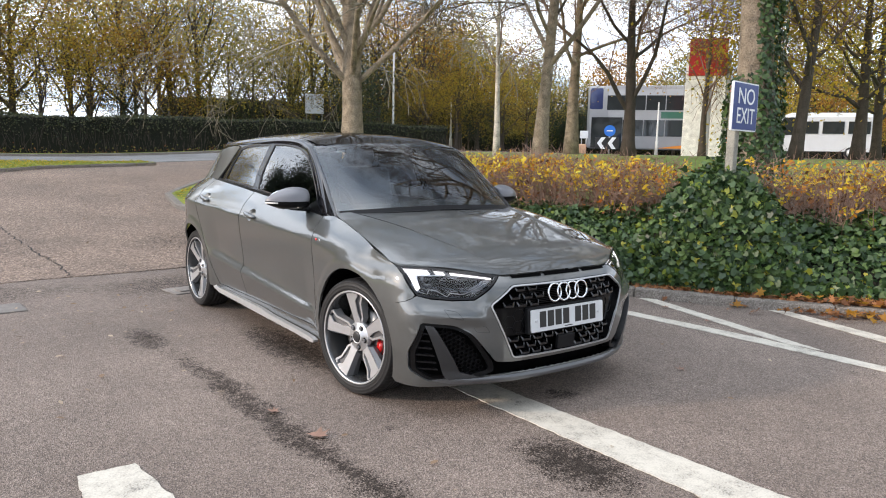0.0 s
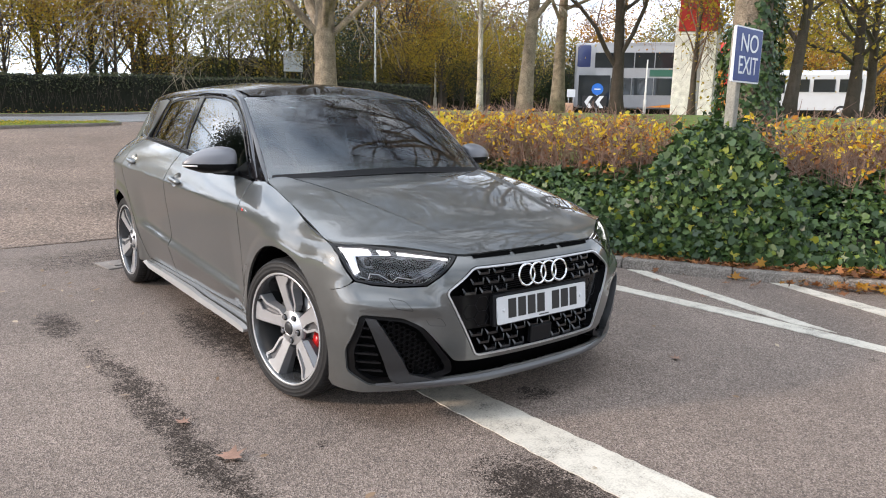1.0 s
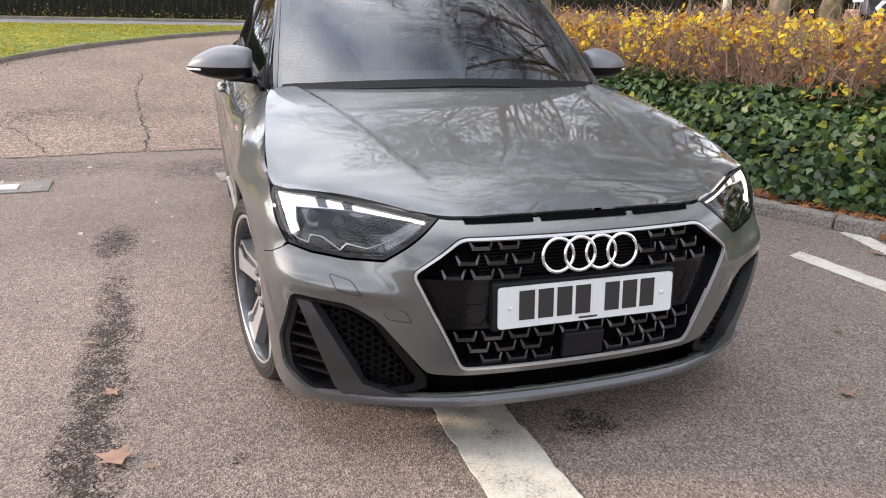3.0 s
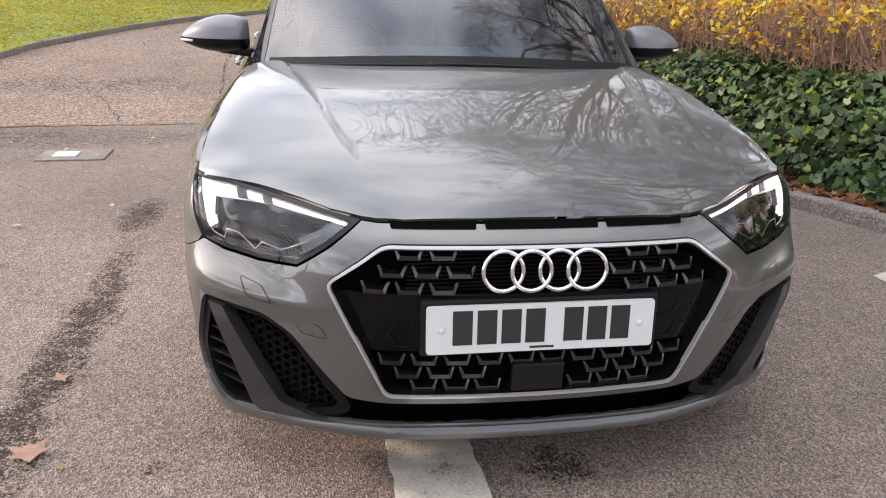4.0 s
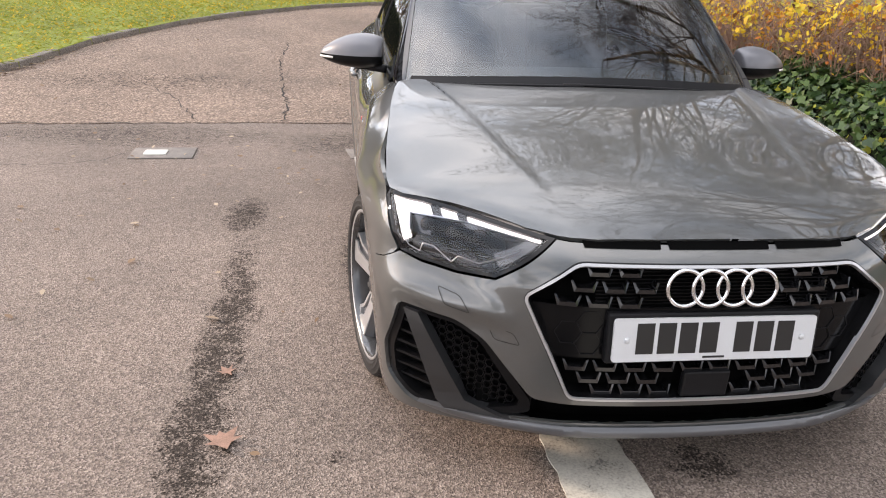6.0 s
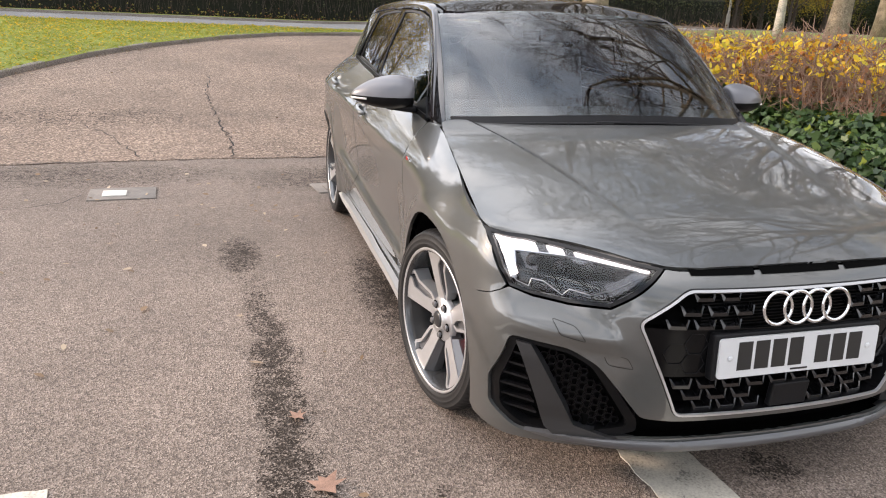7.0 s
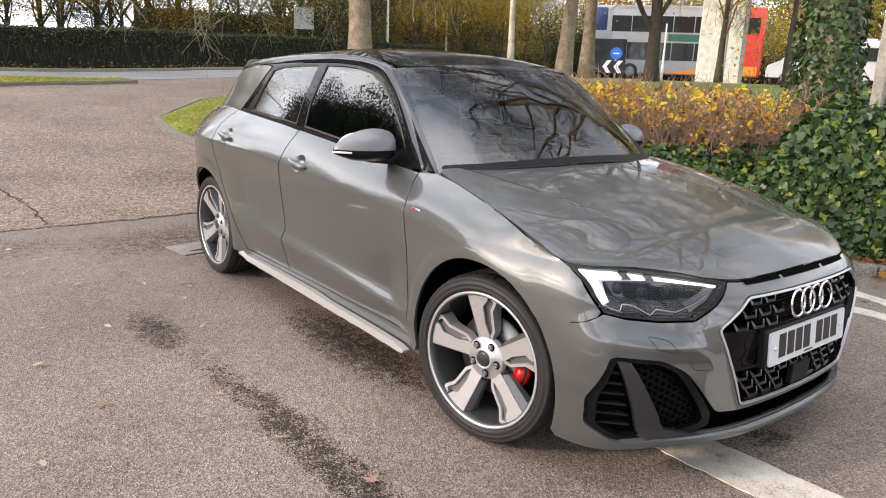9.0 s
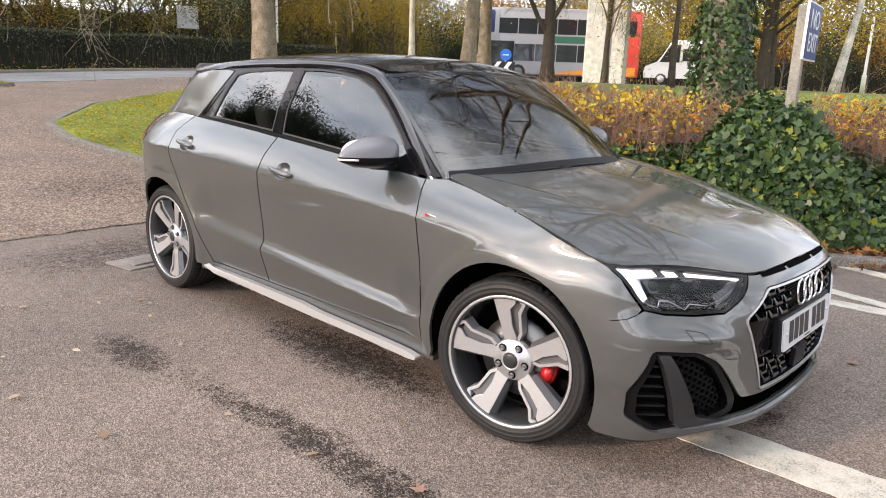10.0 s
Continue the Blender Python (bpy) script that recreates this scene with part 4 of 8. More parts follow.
def glasshouse(sx, o):
    W = lambda d: (lambda y, z: (sx * (glass_x(y, z) - d), y, z))
    edge = [(y, spl(ROOF_EDGE, y) + 0.002) for y in (1.0, 1.1, 1.3, 1.5, 1.8, 2.1, 2.4, 2.60)]
    frame_o = [(0.462, 0.914), (0.58, 1.015), (0.70, 1.118), (0.82, 1.215), (0.935, 1.300)] + edge + [(2.58, 1.272), (2.40, 1.295), (2.18, 1.302), (2.115, 1.292), (2.36, 1.036)] + [(y, spl(ZTOP, y) + 0.008) for y in (2.2, 1.9, 1.6, 1.3, 1.0, 0.7)] + [(0.54, 0.912)]
    gf = [(0.665, 0.934)] + [(y, spl(ZTOP, y) + 0.016) for y in (0.8, 1.0, 1.2, 1.4, 1.515)] + [(1.535, 1.12), (1.500, 1.3145), (1.36, 1.317), (1.22, 1.3075), (1.09, 1.287), (0.965, 1.240), (0.832, 1.148), (0.728, 1.058), (0.660, 0.990)]
    gr = [(1.600, spl(ZTOP, 1.6) + 0.016)] + [(y, spl(ZTOP, y) + 0.016) for y in (1.8, 2.0, 2.215)] + [(2.150, 1.18), (2.085, 1.277), (1.97, 1.297), (1.75, 1.310), (1.572, 1.313), (1.606, 1.12)]
    gq = [(2.250, 1.046), (2.322, 1.046), (2.165, 1.215)]
    frame = part("window_frame", sheet(W(0), frame_o, [gf, gr, gq], 0.028, 0.02, o), GLOSS_BLACK, car, "gloss black pillars and window frame")
    for nm, g in (("front_side_window", gf), ("rear_side_window", gr)):
        p = part(nm, sheet(W(0.006), grow(g, 0.004), (), 0.04, 0.0, o), SIDE_GLASS, car, "tinted side window glass")
        p.visible_shadow = False
        part("window_seal", sheet(W(0.001), grow(g, 0.002), [grow(g, -0.008)], 0.03, 0.008, o), SEAL, car)
    part("quarter_panel", sheet(W(0.004), grow(gq, 0.003), (), 0.03, 0.0, o), GLOSS_BLACK, car)
    # one black arch from the foot of the windscreen over the side windows to the tail
    inner, outer = [], []
    L2 = [(0.0, (0.545, 0.925)), (0.25, (0.655, 1.018)), (0.5, (0.768, 1.118)), (0.75, (0.885, 1.208)), (1.0, (1.000, 1.272))]
    inner.append(Vector((0.668, 0.445, 0.885)))
    outer.append(Vector((glass_x(0.50, 0.89) - 0.004, 0.50, 0.885)))
    for k in range(17):
        v = k / 16
        inner.append(screen_at(1.0, v) + Vector((0.002, 0.0, 0.002)))
        y, z = (spl([(t, q[i]) for t, q in L2], v) for i in (0, 1))
        outer.append(Vector((glass_x(y, z) + 0.003, y, z)))
    for k in range(1, 31):
        v = k / 30
        y = 0.946 + 1.69 * v
        x = spl([(0.946, 0.580), (1.05, 0.562), (1.2, 0.553), (1.7, 0.552), (2.1, 0.548), (2.45, 0.534), (2.66, 0.517)], y)
        inner.append(Vector((x, y, roof_z(x, y) + 0.001)))
        y = 1.000 + 1.62 * v
        z = spl([(1.0, 1.272), (1.08, 1.293), (1.2, 1.313), (1.36, 1.3225), (1.5, 1.325), (2.0, 1.315), (2.3, 1.300), (2.62, 1.266)], y)
        outer.append(Vector((glass_x(y, z) + 0.003, y, z)))
    bm = bmesh.new()
    rows = []
    for p, q in zip(inner, outer):
        n = Vector((0.75, 0.0, 0.65))
        row = []
        for j in range(9):
            u = j / 8
            c = p.lerp(q, u) + n * (0.052 * u * (1 - u))
            row.append(bm.verts.new((sx * c.x, c.y, c.z)))
        rows.append(row)
    for p, q in zip(rows, rows[1:]):
        for j in range(8):
            bm.faces.new((p[j], p[j + 1], q[j + 1], q[j]))
    bmesh.ops.recalc_face_normals(bm, faces=bm.faces[:])
    if sum(f.normal.x * sx * f.calc_area() for f in bm.faces) < 0:
        bmesh.ops.reverse_faces(bm, faces=bm.faces[:])
    bm.normal_update()
    turn_rim(bm, 0.012)
    part("roof_arch", bm, ARCH_BLACK, car, "gloss black arch along the roof")
    # rear pillar in body colour
    pil = [(2.365, 1.034), (2.125, 1.291), (2.19, 1.298), (2.40, 1.290), (2.575, 1.268), (2.68, 1.20), (2.80, 1.11), (2.92, 1.035)] + [(y, spl(ZTOP, y) + 0.001) for y in (2.8, 2.65, 2.5)]
    part("rear_pillar", sheet(lambda y, z: (sx * (glass_x(y, z) + 0.004 + 0.0095 * (1 - ease((z - spl(ZTOP, y)) / 0.09))), y, z), pil, (), 0.028, 0.012, o), PAINT, car)


def mirror(sx):
    mir = empty_part("door_mirror", car)
    bm = bmesh.new()
    bmesh.ops.create_uvsphere(bm, u_segments=28, v_segments=18, radius=1.0)
    for v in bm.verts:
        x, y, z = v.co
        # x outwards, y towards the rear: flat glass side at the rear, blunt nose, cut flat towards the door
        x = max(x, -0.72)
        u = (x + 0.72) / 1.72
        w = 1 - 0.50 * u**2.6
        zt = math.copysign(abs(z) ** 0.75, z)
        v.co = (x * 0.146, (y * 0.092 if y < 0 else y * 0.028) * w, (zt * (0.086 if z > 0 else 0.052) * w) - 0.008 * u)
    up = bm.copy()
    bmesh.ops.bisect_plane(up, geom=up.verts[:] + up.edges[:] + up.faces[:], plane_co=(0, 0, -0.002), plane_no=(0, 0, -1), clear_outer=True)
    bmesh.ops.bisect_plane(bm, geom=bm.verts[:] + bm.edges[:] + bm.faces[:], plane_co=(0, 0, -0.003), plane_no=(0, 0, 1), clear_outer=True)
    M = Matrix.Translation((sx * 0.842, 0.725, 0.982)) @ Matrix.Diagonal((sx, 1, 1, 1)) @ pose(0, 0, 0, 0, 0, 10)
    for b in (up, bm):
        bmesh.ops.transform(b, matrix=M, verts=b.verts[:])
        if sx < 0:
            bmesh.ops.reverse_faces(b, faces=b.faces[:])
    cap = part("mirror_cap", up, MIRROR_GREY, mir, "gloss grey mirror cap")
    part("mirror_base", bm, SATIN_BLACK, mir, "black lower mirror housing")
    bm = bmesh.new()
    box(bm, (0.13, 0.055, 0.032), pose(sx * 0.785, 0.715, 0.936, 0, sx * -6, sx * 12), 0.012)
    part("mirror_arm", bm, BLACK_PLASTIC, mir)
    bm = bmesh.new()
    prism(bm, [(0.565, 0.913), (0.735, 0.932), (0.745, 0.945), (0.665, 0.985)], lambda y, z: (sx * (glass_x(y, z) + 0.006), y, z), lambda y, z: (sx * (glass_x(y, z) - 0.012), y, z))
    part("mirror_corner_panel", bm, SATIN_BLACK, mir, smooth=False)
    bm = bmesh.new()
    pts = []
    for k in range(7):
        a = radians(8 + 14 * k)
        pts.append(M @ Vector((0.146 * math.sin(a) * 0.985, -0.092 * math.cos(a) * (1 - 0.50 * ((0.72 + math.sin(a)) / 1.72) ** 2.6) - 0.001, -0.012)))
    tube(bm, [p for p in pts[2:]], 0.0045, 6)
    part("mirror_repeater", bm, AMBER, cap, "pale indicator strip")
    bm = bmesh.new()
    bmesh.ops.create_cone(bm, cap_ends=True, segments=24, radius1=1, radius2=1, depth=0.004, matrix=Matrix.Translation((sx * 0.86, 0.768, 0.985)) @ pose(0, 0, 0, 90, 0, sx * 10) @ Matrix.Diagonal((0.088, 0.058, 1, 1)))
    part("mirror_glass", bm, CHROME, mir, "mirror glass")


def car_top():
    front = [(0.0, -0.692), (0.15, -0.691), (0.30, -0.683), (0.36, -0.668), (0.392, -0.6545)]
    front += [(x, nose_y(x, z) + 0.001) for x, z in ((0.46, 0.713), (0.55, 0.7250), (0.63, 0.734), (0.70, 0.7425), (0.74, 0.7425), (0.772, 0.742))]
    half = front + [(0.778, -0.29), (0.771, -0.15), (0.757, 0.0), (0.736, 0.2), (0.716, 0.34), (0.700, 0.405), (0.675, 0.432), (0.645, 0.425), (0.56, 0.372), (0.40, 0.318), (0.20, 0.284), (0.0, 0.276)]
    outline = half + [(-x, y) for x, y in half[-2:0:-1]]
    part("bonnet", sheet(lambda x, y: (x, y, bonnet_z(x, y)), outline, (), 0.0135, 0.012, (0, 0, 1)), PAINT, car)
    # painted corners between the bonnet, the wings and the screen's foot
    for sx in (-1, 1):
        q = [(0.703, 0.408), (0.716, 0.46), (0.716, 0.535), (0.655, 0.535), (0.655, 0.440), (0.677, 0.434)]
        part("scuttle_corner", sheet(lambda x, y: (sx * x, y, 0.9065 - 0.25 * max(0.0, x - 0.69)), q, (), 0.02, 0.01, (0, 0, 1)), PAINT, car)
    # scuttle and wipers
    q = [(0.64, 0.430), (0.40, 0.322), (0.0, 0.280), (-0.40, 0.322), (-0.64, 0.430), (-0.66, 0.47), (-0.40, 0.37), (0.0, 0.33), (0.40, 0.37), (0.66, 0.47)]
    part("scuttle_panel", sheet(lambda x, y: (x, y, 0.899 + 0.032 * (1 - (x / 0.66) ** 2)), q, (), 0.04, 0.02, (0, 0, 1)), BLACK_PLASTIC, car)
    # windscreen with its dark border
    full = densify([(-1, 0), (1, 0), (1, 1), (-1, 1)], 0.1)
    scr = part("windscreen", sheet(lambda u, v: screen_at(u, v), full, (), 0.08, 0.0, (0, -1, 1)), SCREEN, car, "clear windscreen glass")
    scr.visible_shadow = False
    band = sheet(lambda u, v: screen_at(u, v) + Vector((0, 0.004, -0.004)), full, [densify([(-0.95, 0.13), (0.95, 0.13), (0.945, 0.965), (-0.945, 0.965)], 0.1)], 0.08, 0.0, (0, -1, 1))
    part("screen_border", band, SEAL, car, "black printed screen border")
    strip = sheet(lambda u, v: screen_at(u, v) + Vector((0, -0.0035, 0.0035)), densify([(-0.985, 0.0), (0.985, 0.0), (0.975, 0.052), (-0.975, 0.052)], 0.1), (), 0.08, 0.002, (0, -1, 1))
    part("cowl_strip", strip, BLACK_PLASTIC, car, "matt black strip at the foot of the screen")
    for x0, x1, y0 in ((0.50, -0.12, 0.0), (-0.05, -0.58, 0.0)):
        bm = bmesh.new()
        pts = [screen_at(u / 0.668, 0.004 + 0.010 * k / 8) + Vector((0, -0.010, -0.004)) for k, u in enumerate(x0 + (x1 - x0) * j / 8 for j in range(9))]
        tube(bm, pts, 0.0055, 6)
        part("wiper", bm, BLACK_PLASTIC, car)
    # roof with a glass panel look
    half = [(0.0, 0.872), (0.3, 0.888), (0.5, 0.918), (0.545, 0.945), (0.549, 1.2), (0.550, 1.7), (0.546, 2.1), (0.532, 2.45), (0.515, 2.66), (0.48, 2.72), (0.0, 2.78)]
    outline = half + [(-x, y) for x, y in half[-2:0:-1]]
    roof = part("roof", sheet(lambda x, y: (x, y, roof_z(x, y)), outline, (), 0.045, 0.03, (0, 0, 1)), GLOSS_BLACK, car, "gloss black roof")
    for sx in (-1, 1):
        bm = bmesh.new()
        tube(bm, [(sx * 0.505, y, roof_z(0.505, y) - 0.0015) for y in (0.93, 1.2, 1.6, 2.0, 2.4, 2.6)], 0.004, 6)
        part("roof_seam", bm, SEAL, roof)
    bm = bmesh.new()
    tube(bm, [(0, 2.50, roof_z(0, 2.50)), (0, 2.56, roof_z(0, 2.5) + 0.035), (0, 2.60, roof_z(0, 2.5) + 0.04)], [0.02, 0.012, 0.004], 8)
    part("roof_aerial", bm, GLOSS_BLACK, roof)
    # tail: rear screen, tailgate and bumper
    f = lambda x, v: (x * (0.56 + 0.10 * min(1, v * 2)), 2.74 + 0.26 * min(1, v * 1.4) + 0.10 * v + 0.02 - 0.12 * abs(x) ** 3, 1.27 - 0.60 * v)
    part("tailgate", sheet(f, densify([(-1, 0.0), (1, 0.0), (1, 1), (-1, 1)], 0.1), (), 0.1, 0.02, (0, 1, 0)), PAINT, car)
    f2 = lambda x, z: (x, 3.215 - 0.34 * (abs(x) / 0.76) ** 4, z)
    part("rear_bumper", sheet(f2, densify([(-0.74, 0.22), (0.74, 0.22), (0.74, 0.68), (-0.74, 0.68)], 0.05), (), 0.06, 0.03, (0, 1, 0)), PAINT, car)
    f3 = lambda x, v: (x * 0.52, 2.765 + 0.22 * v, 1.255 - 0.27 * v)
    part("rear_screen", sheet(f3, densify([(-1, 0.05), (1, 0.05), (1, 0.95), (-1, 0.95)], 0.1), (), 0.1, 0.0, (0, 1, 0.3)), SIDE_GLASS, car, "tinted rear screen")
    # floor, bulkhead and cabin lining
    bm = bmesh.new()
    box(bm, (1.36, 3.5, 0.06), pose(0, 1.28, 0.22))
    part("underbody", bm, CAVITY_SHADE, car, smooth=False)
    bm = bmesh.new()
    box(bm, (1.15, 0.75, 0.35), pose(0, -0.05, 0.48))
    box(bm, (1.0, 0.30, 0.10), pose(0, -0.45, 0.62))
    part("engine_block", bm, CAVITY_SHADE, car, smooth=False)
    cabin()


def cabin():
    bm = bmesh.new()
    dash = [(0.40, 0.86), (0.50, 0.90), (0.75, 0.93), (0.98, 0.90), (1.02, 0.80), (0.98, 0.55), (0.40, 0.55)]
    prism(bm, dash, lambda y, z: (0.69, y, z), lambda y, z: (-0.69, y, z))
    bmesh.ops.bevel(bm, geom=bm.edges[:], offset=0.02, segments=2, affect="EDGES")
    part("dashboard", bm, CABIN, car, "black dashboard")
    bm = bmesh.new()
    torus(bm, 0.175, 0.016, 0.016, 36, 8)
    box(bm, (0.30, 0.05, 0.02), pose(0, 0, 0), 0.008)
    w = part("steering_wheel", bm, CABIN, car, "black steering wheel")
    w.matrix_basis = pose(-0.36, 1.12, 0.90, 66, 0, 0)
    for x in (-0.36, 0.36):
        seat(x, 1.55, 1.0)
    seat(-0.36, 2.32, 0.95)
    seat(0.36, 2.32, 0.95)
    bm = bmesh.new()
    box(bm, (0.22, 0.02, 0.06), pose(0, 0.93, 1.235, -20), 0.01)
    part("rear_view_mirror", bm, SATIN_BLACK, car)
    bm = bmesh.new()
    box(bm, (1.40, 2.2, 0.02), pose(0, 1.6, 0.40))
    part("cabin_floor", bm, CABIN, car, smooth=False)
    for sx in (-1, 1):
        bm = bmesh.new()
        box(bm, (0.05, 1.85, 0.55), pose(sx * 0.66, 1.64, 0.645))
        part("door_lining", bm, CABIN, car, smooth=False)


def seat(x, y, s):
    st = empty_part("seat", car, pose(x, y, 0.45))
    for nm, size, m in (("seat_cushion", (0.48, 0.50, 0.16), pose(0, 0, 0.12, 8)), ("seat_backrest", (0.46, 0.13, 0.58), pose(0, 0.30, 0.42, -18)), ("headrest", (0.25, 0.09, 0.17), pose(0, 0.43, 0.80, -12))):
        bm = bmesh.new()
        box(bm, size, m, 0.045, 3)
        part(nm, bm, SEAT_CLOTH, st)


def wheel(x, y, sx, spin, steer=0.0):
    w = empty_part("wheel", car, pose(x, y, HUB_Z, 0, 0, steer) @ Matrix.Diagonal((sx, 1, 1, 1)))
    R, GROW = 0.311, 1.025
    bm = bmesh.new()
    prof = [(-0.105, 0.228), (-0.107, 0.25), (-0.104, 0.285), (-0.092, 0.303), (-0.080, 0.309)]
    for k in range(5):
        c = -0.06 + 0.03 * k
        prof += [(c - 0.011, R), (c + 0.011, R), (c + 0.0125, R - 0.007), (c + 0.0175, R - 0.007)]
    prof = prof[:-2] + [(0.080, 0.309), (0.094, 0.3025), (0.1025, 0.292), (0.1035, 0.290), (0.1025, 0.288), (0.1075, 0.270), (0.1085, 0.268), (0.1075, 0.266), (0.1075, 0.250), (0.1085, 0.247), (0.105, 0.240), (0.101, 0.236), (0.098, 0.228)]
    prof = [(a, r if r > 0.30 else 0.2475 + (r - 0.228) * 0.75) for a, r in prof]
    lathe(bm, prof, 216)
    # notched shoulders of the tread
    for v in bm.verts:
        rr = math.hypot(v.co.y, v.co.z)
        if 0.303 < rr and abs(v.co.x) > 0.066:
            a = math.atan2(v.co.z, v.co.y) / math.tau * 72
            if a % 1.0 < 0.34:
                f = (rr - 0.0065) / rr
                v.co.y *= f
                v.co.z *= f
    part("tyre", bm, RUBBER, w, "black low-profile tyre")
    bm = bmesh.new()
    lathe(bm, [(a, r * GROW) for a, r in ((0.098, 0.2422), (0.1015, 0.2438), (0.1015, 0.2348), (0.096, 0.2295), (0.070, 0.2279), (0.02, 0.2247), (-0.05, 0.2173), (-0.10, 0.2279), (-0.10, 0.2422))], 72)
    part("rim", bm, BARREL, w, "grey painted rim barrel")
    bm = bmesh.new()
    lathe(bm, [(a, r * GROW) for a, r in ((0.0985, 0.2430), (0.1022, 0.2438), (0.1030, 0.2396), (0.1018, 0.2345), (0.0985, 0.2330))], 72)
    part("rim_edge", bm, ALLOY, w, "bright machined rim edge")
    # black disc in place of the shade behind the spokes
    bm = bmesh.new()
    lathe(bm, [(-0.06, 0.001), (-0.06, 0.215), (-0.055, 0.215)], 40)
    part("wheel_shade_disc", bm, CAVITY_SHADE, w)
    bm = bmesh.new()
    lathe(bm, [(0.020, 0.075), (0.020, 0.150), (-0.004, 0.150), (-0.004, 0.075)], 48)
    lathe(bm, [(0.045, 0.001), (0.045, 0.070), (0.018, 0.076)], 32)
    part("brake_disc", bm, STEEL, w)
    bm = bmesh.new()
    q = [(r * math.cos(radians(a)), r * math.sin(radians(a))) for r, a in ((0.104, -24), (0.104, 24), (0.154, 22), (0.160, 0), (0.154, -22))]
    prism(bm, q, lambda a, b: (0.024, a, b), lambda a, b: (-0.03, a, b))
    bmesh.ops.bevel(bm, geom=bm.edges[:], offset=0.010, segments=2, affect="EDGES")
    cal = part("brake_caliper", bm, CALIPER if y < 1 else STEEL, w, "red brake caliper" if y < 1 else "")
    cal.matrix_basis = pose(0, 0, 0, 200 if y < 1 else 10, 0, 0)
    spoke_bm, wing_bm, rib_bm = bmesh.new(), bmesh.new(), bmesh.new()
    # flat machined blade with one straight flank, a sunk pocket beside it and a second rib that bends to meet the rim
    lift = lambda b: 0.060 + 0.17 * (b - 0.05)
    q = [(0.022, 0.045), (0.026, 0.085), (0.047, 0.2290), (0.0, 0.2335), (-0.040, 0.2300), (-0.036, 0.212), (-0.013, 0.190), (-0.012, 0.125), (-0.022, 0.085), (-0.021, 0.045)]
    prism(spoke_bm, q, lambda a, b: (lift(b), a, b), lambda a, b: (lift(b) - 0.005, a, b))
    # dark body under the blade; its grey paint also carries the flank's recess shading
    prism(wing_bm, q, lambda a, b: (lift(b) - 0.0052, a, b), lambda a, b: (0.024, a, b))
    q = [(-0.0125, 0.1905), (-0.0355, 0.2125), (-0.060, 0.2100), (-0.040, 0.180), (-0.036, 0.105), (-0.0225, 0.086), (-0.0125, 0.125)]
    prism(wing_bm, q, lambda a, b: (lift(b) - 0.015, a, b), lambda a, b: (0.028, a, b))
    q = [(0.0265, 0.083), (0.0475, 0.2285), (0.064, 0.2240), (0.040, 0.090)]
    prism(wing_bm, q, lambda a, b: (lift(b) - 0.003 - 1.5 * max(0.0, a - 0.0265 - 0.144 * (b - 0.083)), a, b), lambda a, b: (0.026, a, b))
    q = [(-0.022, 0.080), (-0.036, 0.102), (-0.041, 0.178), (-0.060, 0.2085), (-0.040, 0.2300), (-0.068, 0.2230), (-0.073, 0.2080), (-0.051, 0.172), (-0.047, 0.098), (-0.030, 0.070)]
    prism(rib_bm, q, lambda a, b: (lift(b) - 0.004, a, b), lambda a, b: (0.028, a, b))
    s0 = wg0 = None
    for k in range(5):
        m = pose(0, 0, 0, spin + 72 * k) @ Matrix.Diagonal((1, GROW, GROW, 1))
        if s0 is None:
            s0 = part("spoke", spoke_bm, ALLOY, w, smooth=False)
            s0.matrix_basis = m
            wg0 = part("spoke_facet", wing_bm, ALLOY_DARK, s0, "grey painted facet, flank shading in its colour", smooth=False)
            rb0 = part("spoke_rib", rib_bm, ALLOY, s0, smooth=False)
        else:
            s = share("spoke", s0, w, m)
            share("spoke_facet", wg0, s, Matrix())
            share("spoke_rib", rb0, s, Matrix())
    bm = bmesh.new()
    lathe(bm, [(0.045, 0.080), (0.062, 0.078), (0.067, 0.073), (0.0685, 0.040), (0.078, 0.037), (0.080, 0.031), (0.074, 0.0285)], 40)
    hub = part("wheel_hub", bm, ALLOY, w)
    bm = bmesh.new()
    lathe(bm, [(0.074, 0.0285), (0.082, 0.027), (0.084, 0.022), (0.085, 0.0005)], 28)
    part("hub_cap", bm, DARK_GREY, hub)
    nut = hole = None
    for k in range(5):
        a = radians(36 + 72 * k - spin)
        m = pose(0, 0.056 * math.sin(a), 0.056 * math.cos(a))
        if nut is None:
            # flat dark disc on the hub, drawn as the shade of the nut's recess
            bm = bmesh.new()
            lathe(bm, [(0.0705, 0.0150), (0.0708, 0.0002)], 16)
            hole = part("nut_recess", bm, CAVITY_SHADE, hub)
            bm = bmesh.new()
            lathe(bm, [(0.055, 0.0100), (0.0775, 0.0100), (0.0800, 0.008), (0.0785, 0.006), (0.0785, 0.0005)], 12)
            nut = part("wheel_nut", bm, ALLOY_DARK, hub)
            nut.matrix_basis = hole.matrix_basis = m
        else:
            share("nut_recess", hole, hub, m)
            share("wheel_nut", nut, hub, m)


car_front()
car_sides()
car_top()
for sx in (-1, 1):
    wheel(sx * 0.728, 0.0, sx, -7, 10.0)
    wheel(sx * 0.712, WHEELBASE, sx, 28)


# ---- ground ----
def ramp_of(y):
    return spl([(4.3, 0.0), (5.5, 0.045), (7.0, 0.13), (10.0, 0.35), (13.0, 0.55), (16.0, 0.69), (20.0, 0.76), (27.0, 0.83), (31.0, 0.92), (45.0, 1.1), (80.0, 1.25)], y)


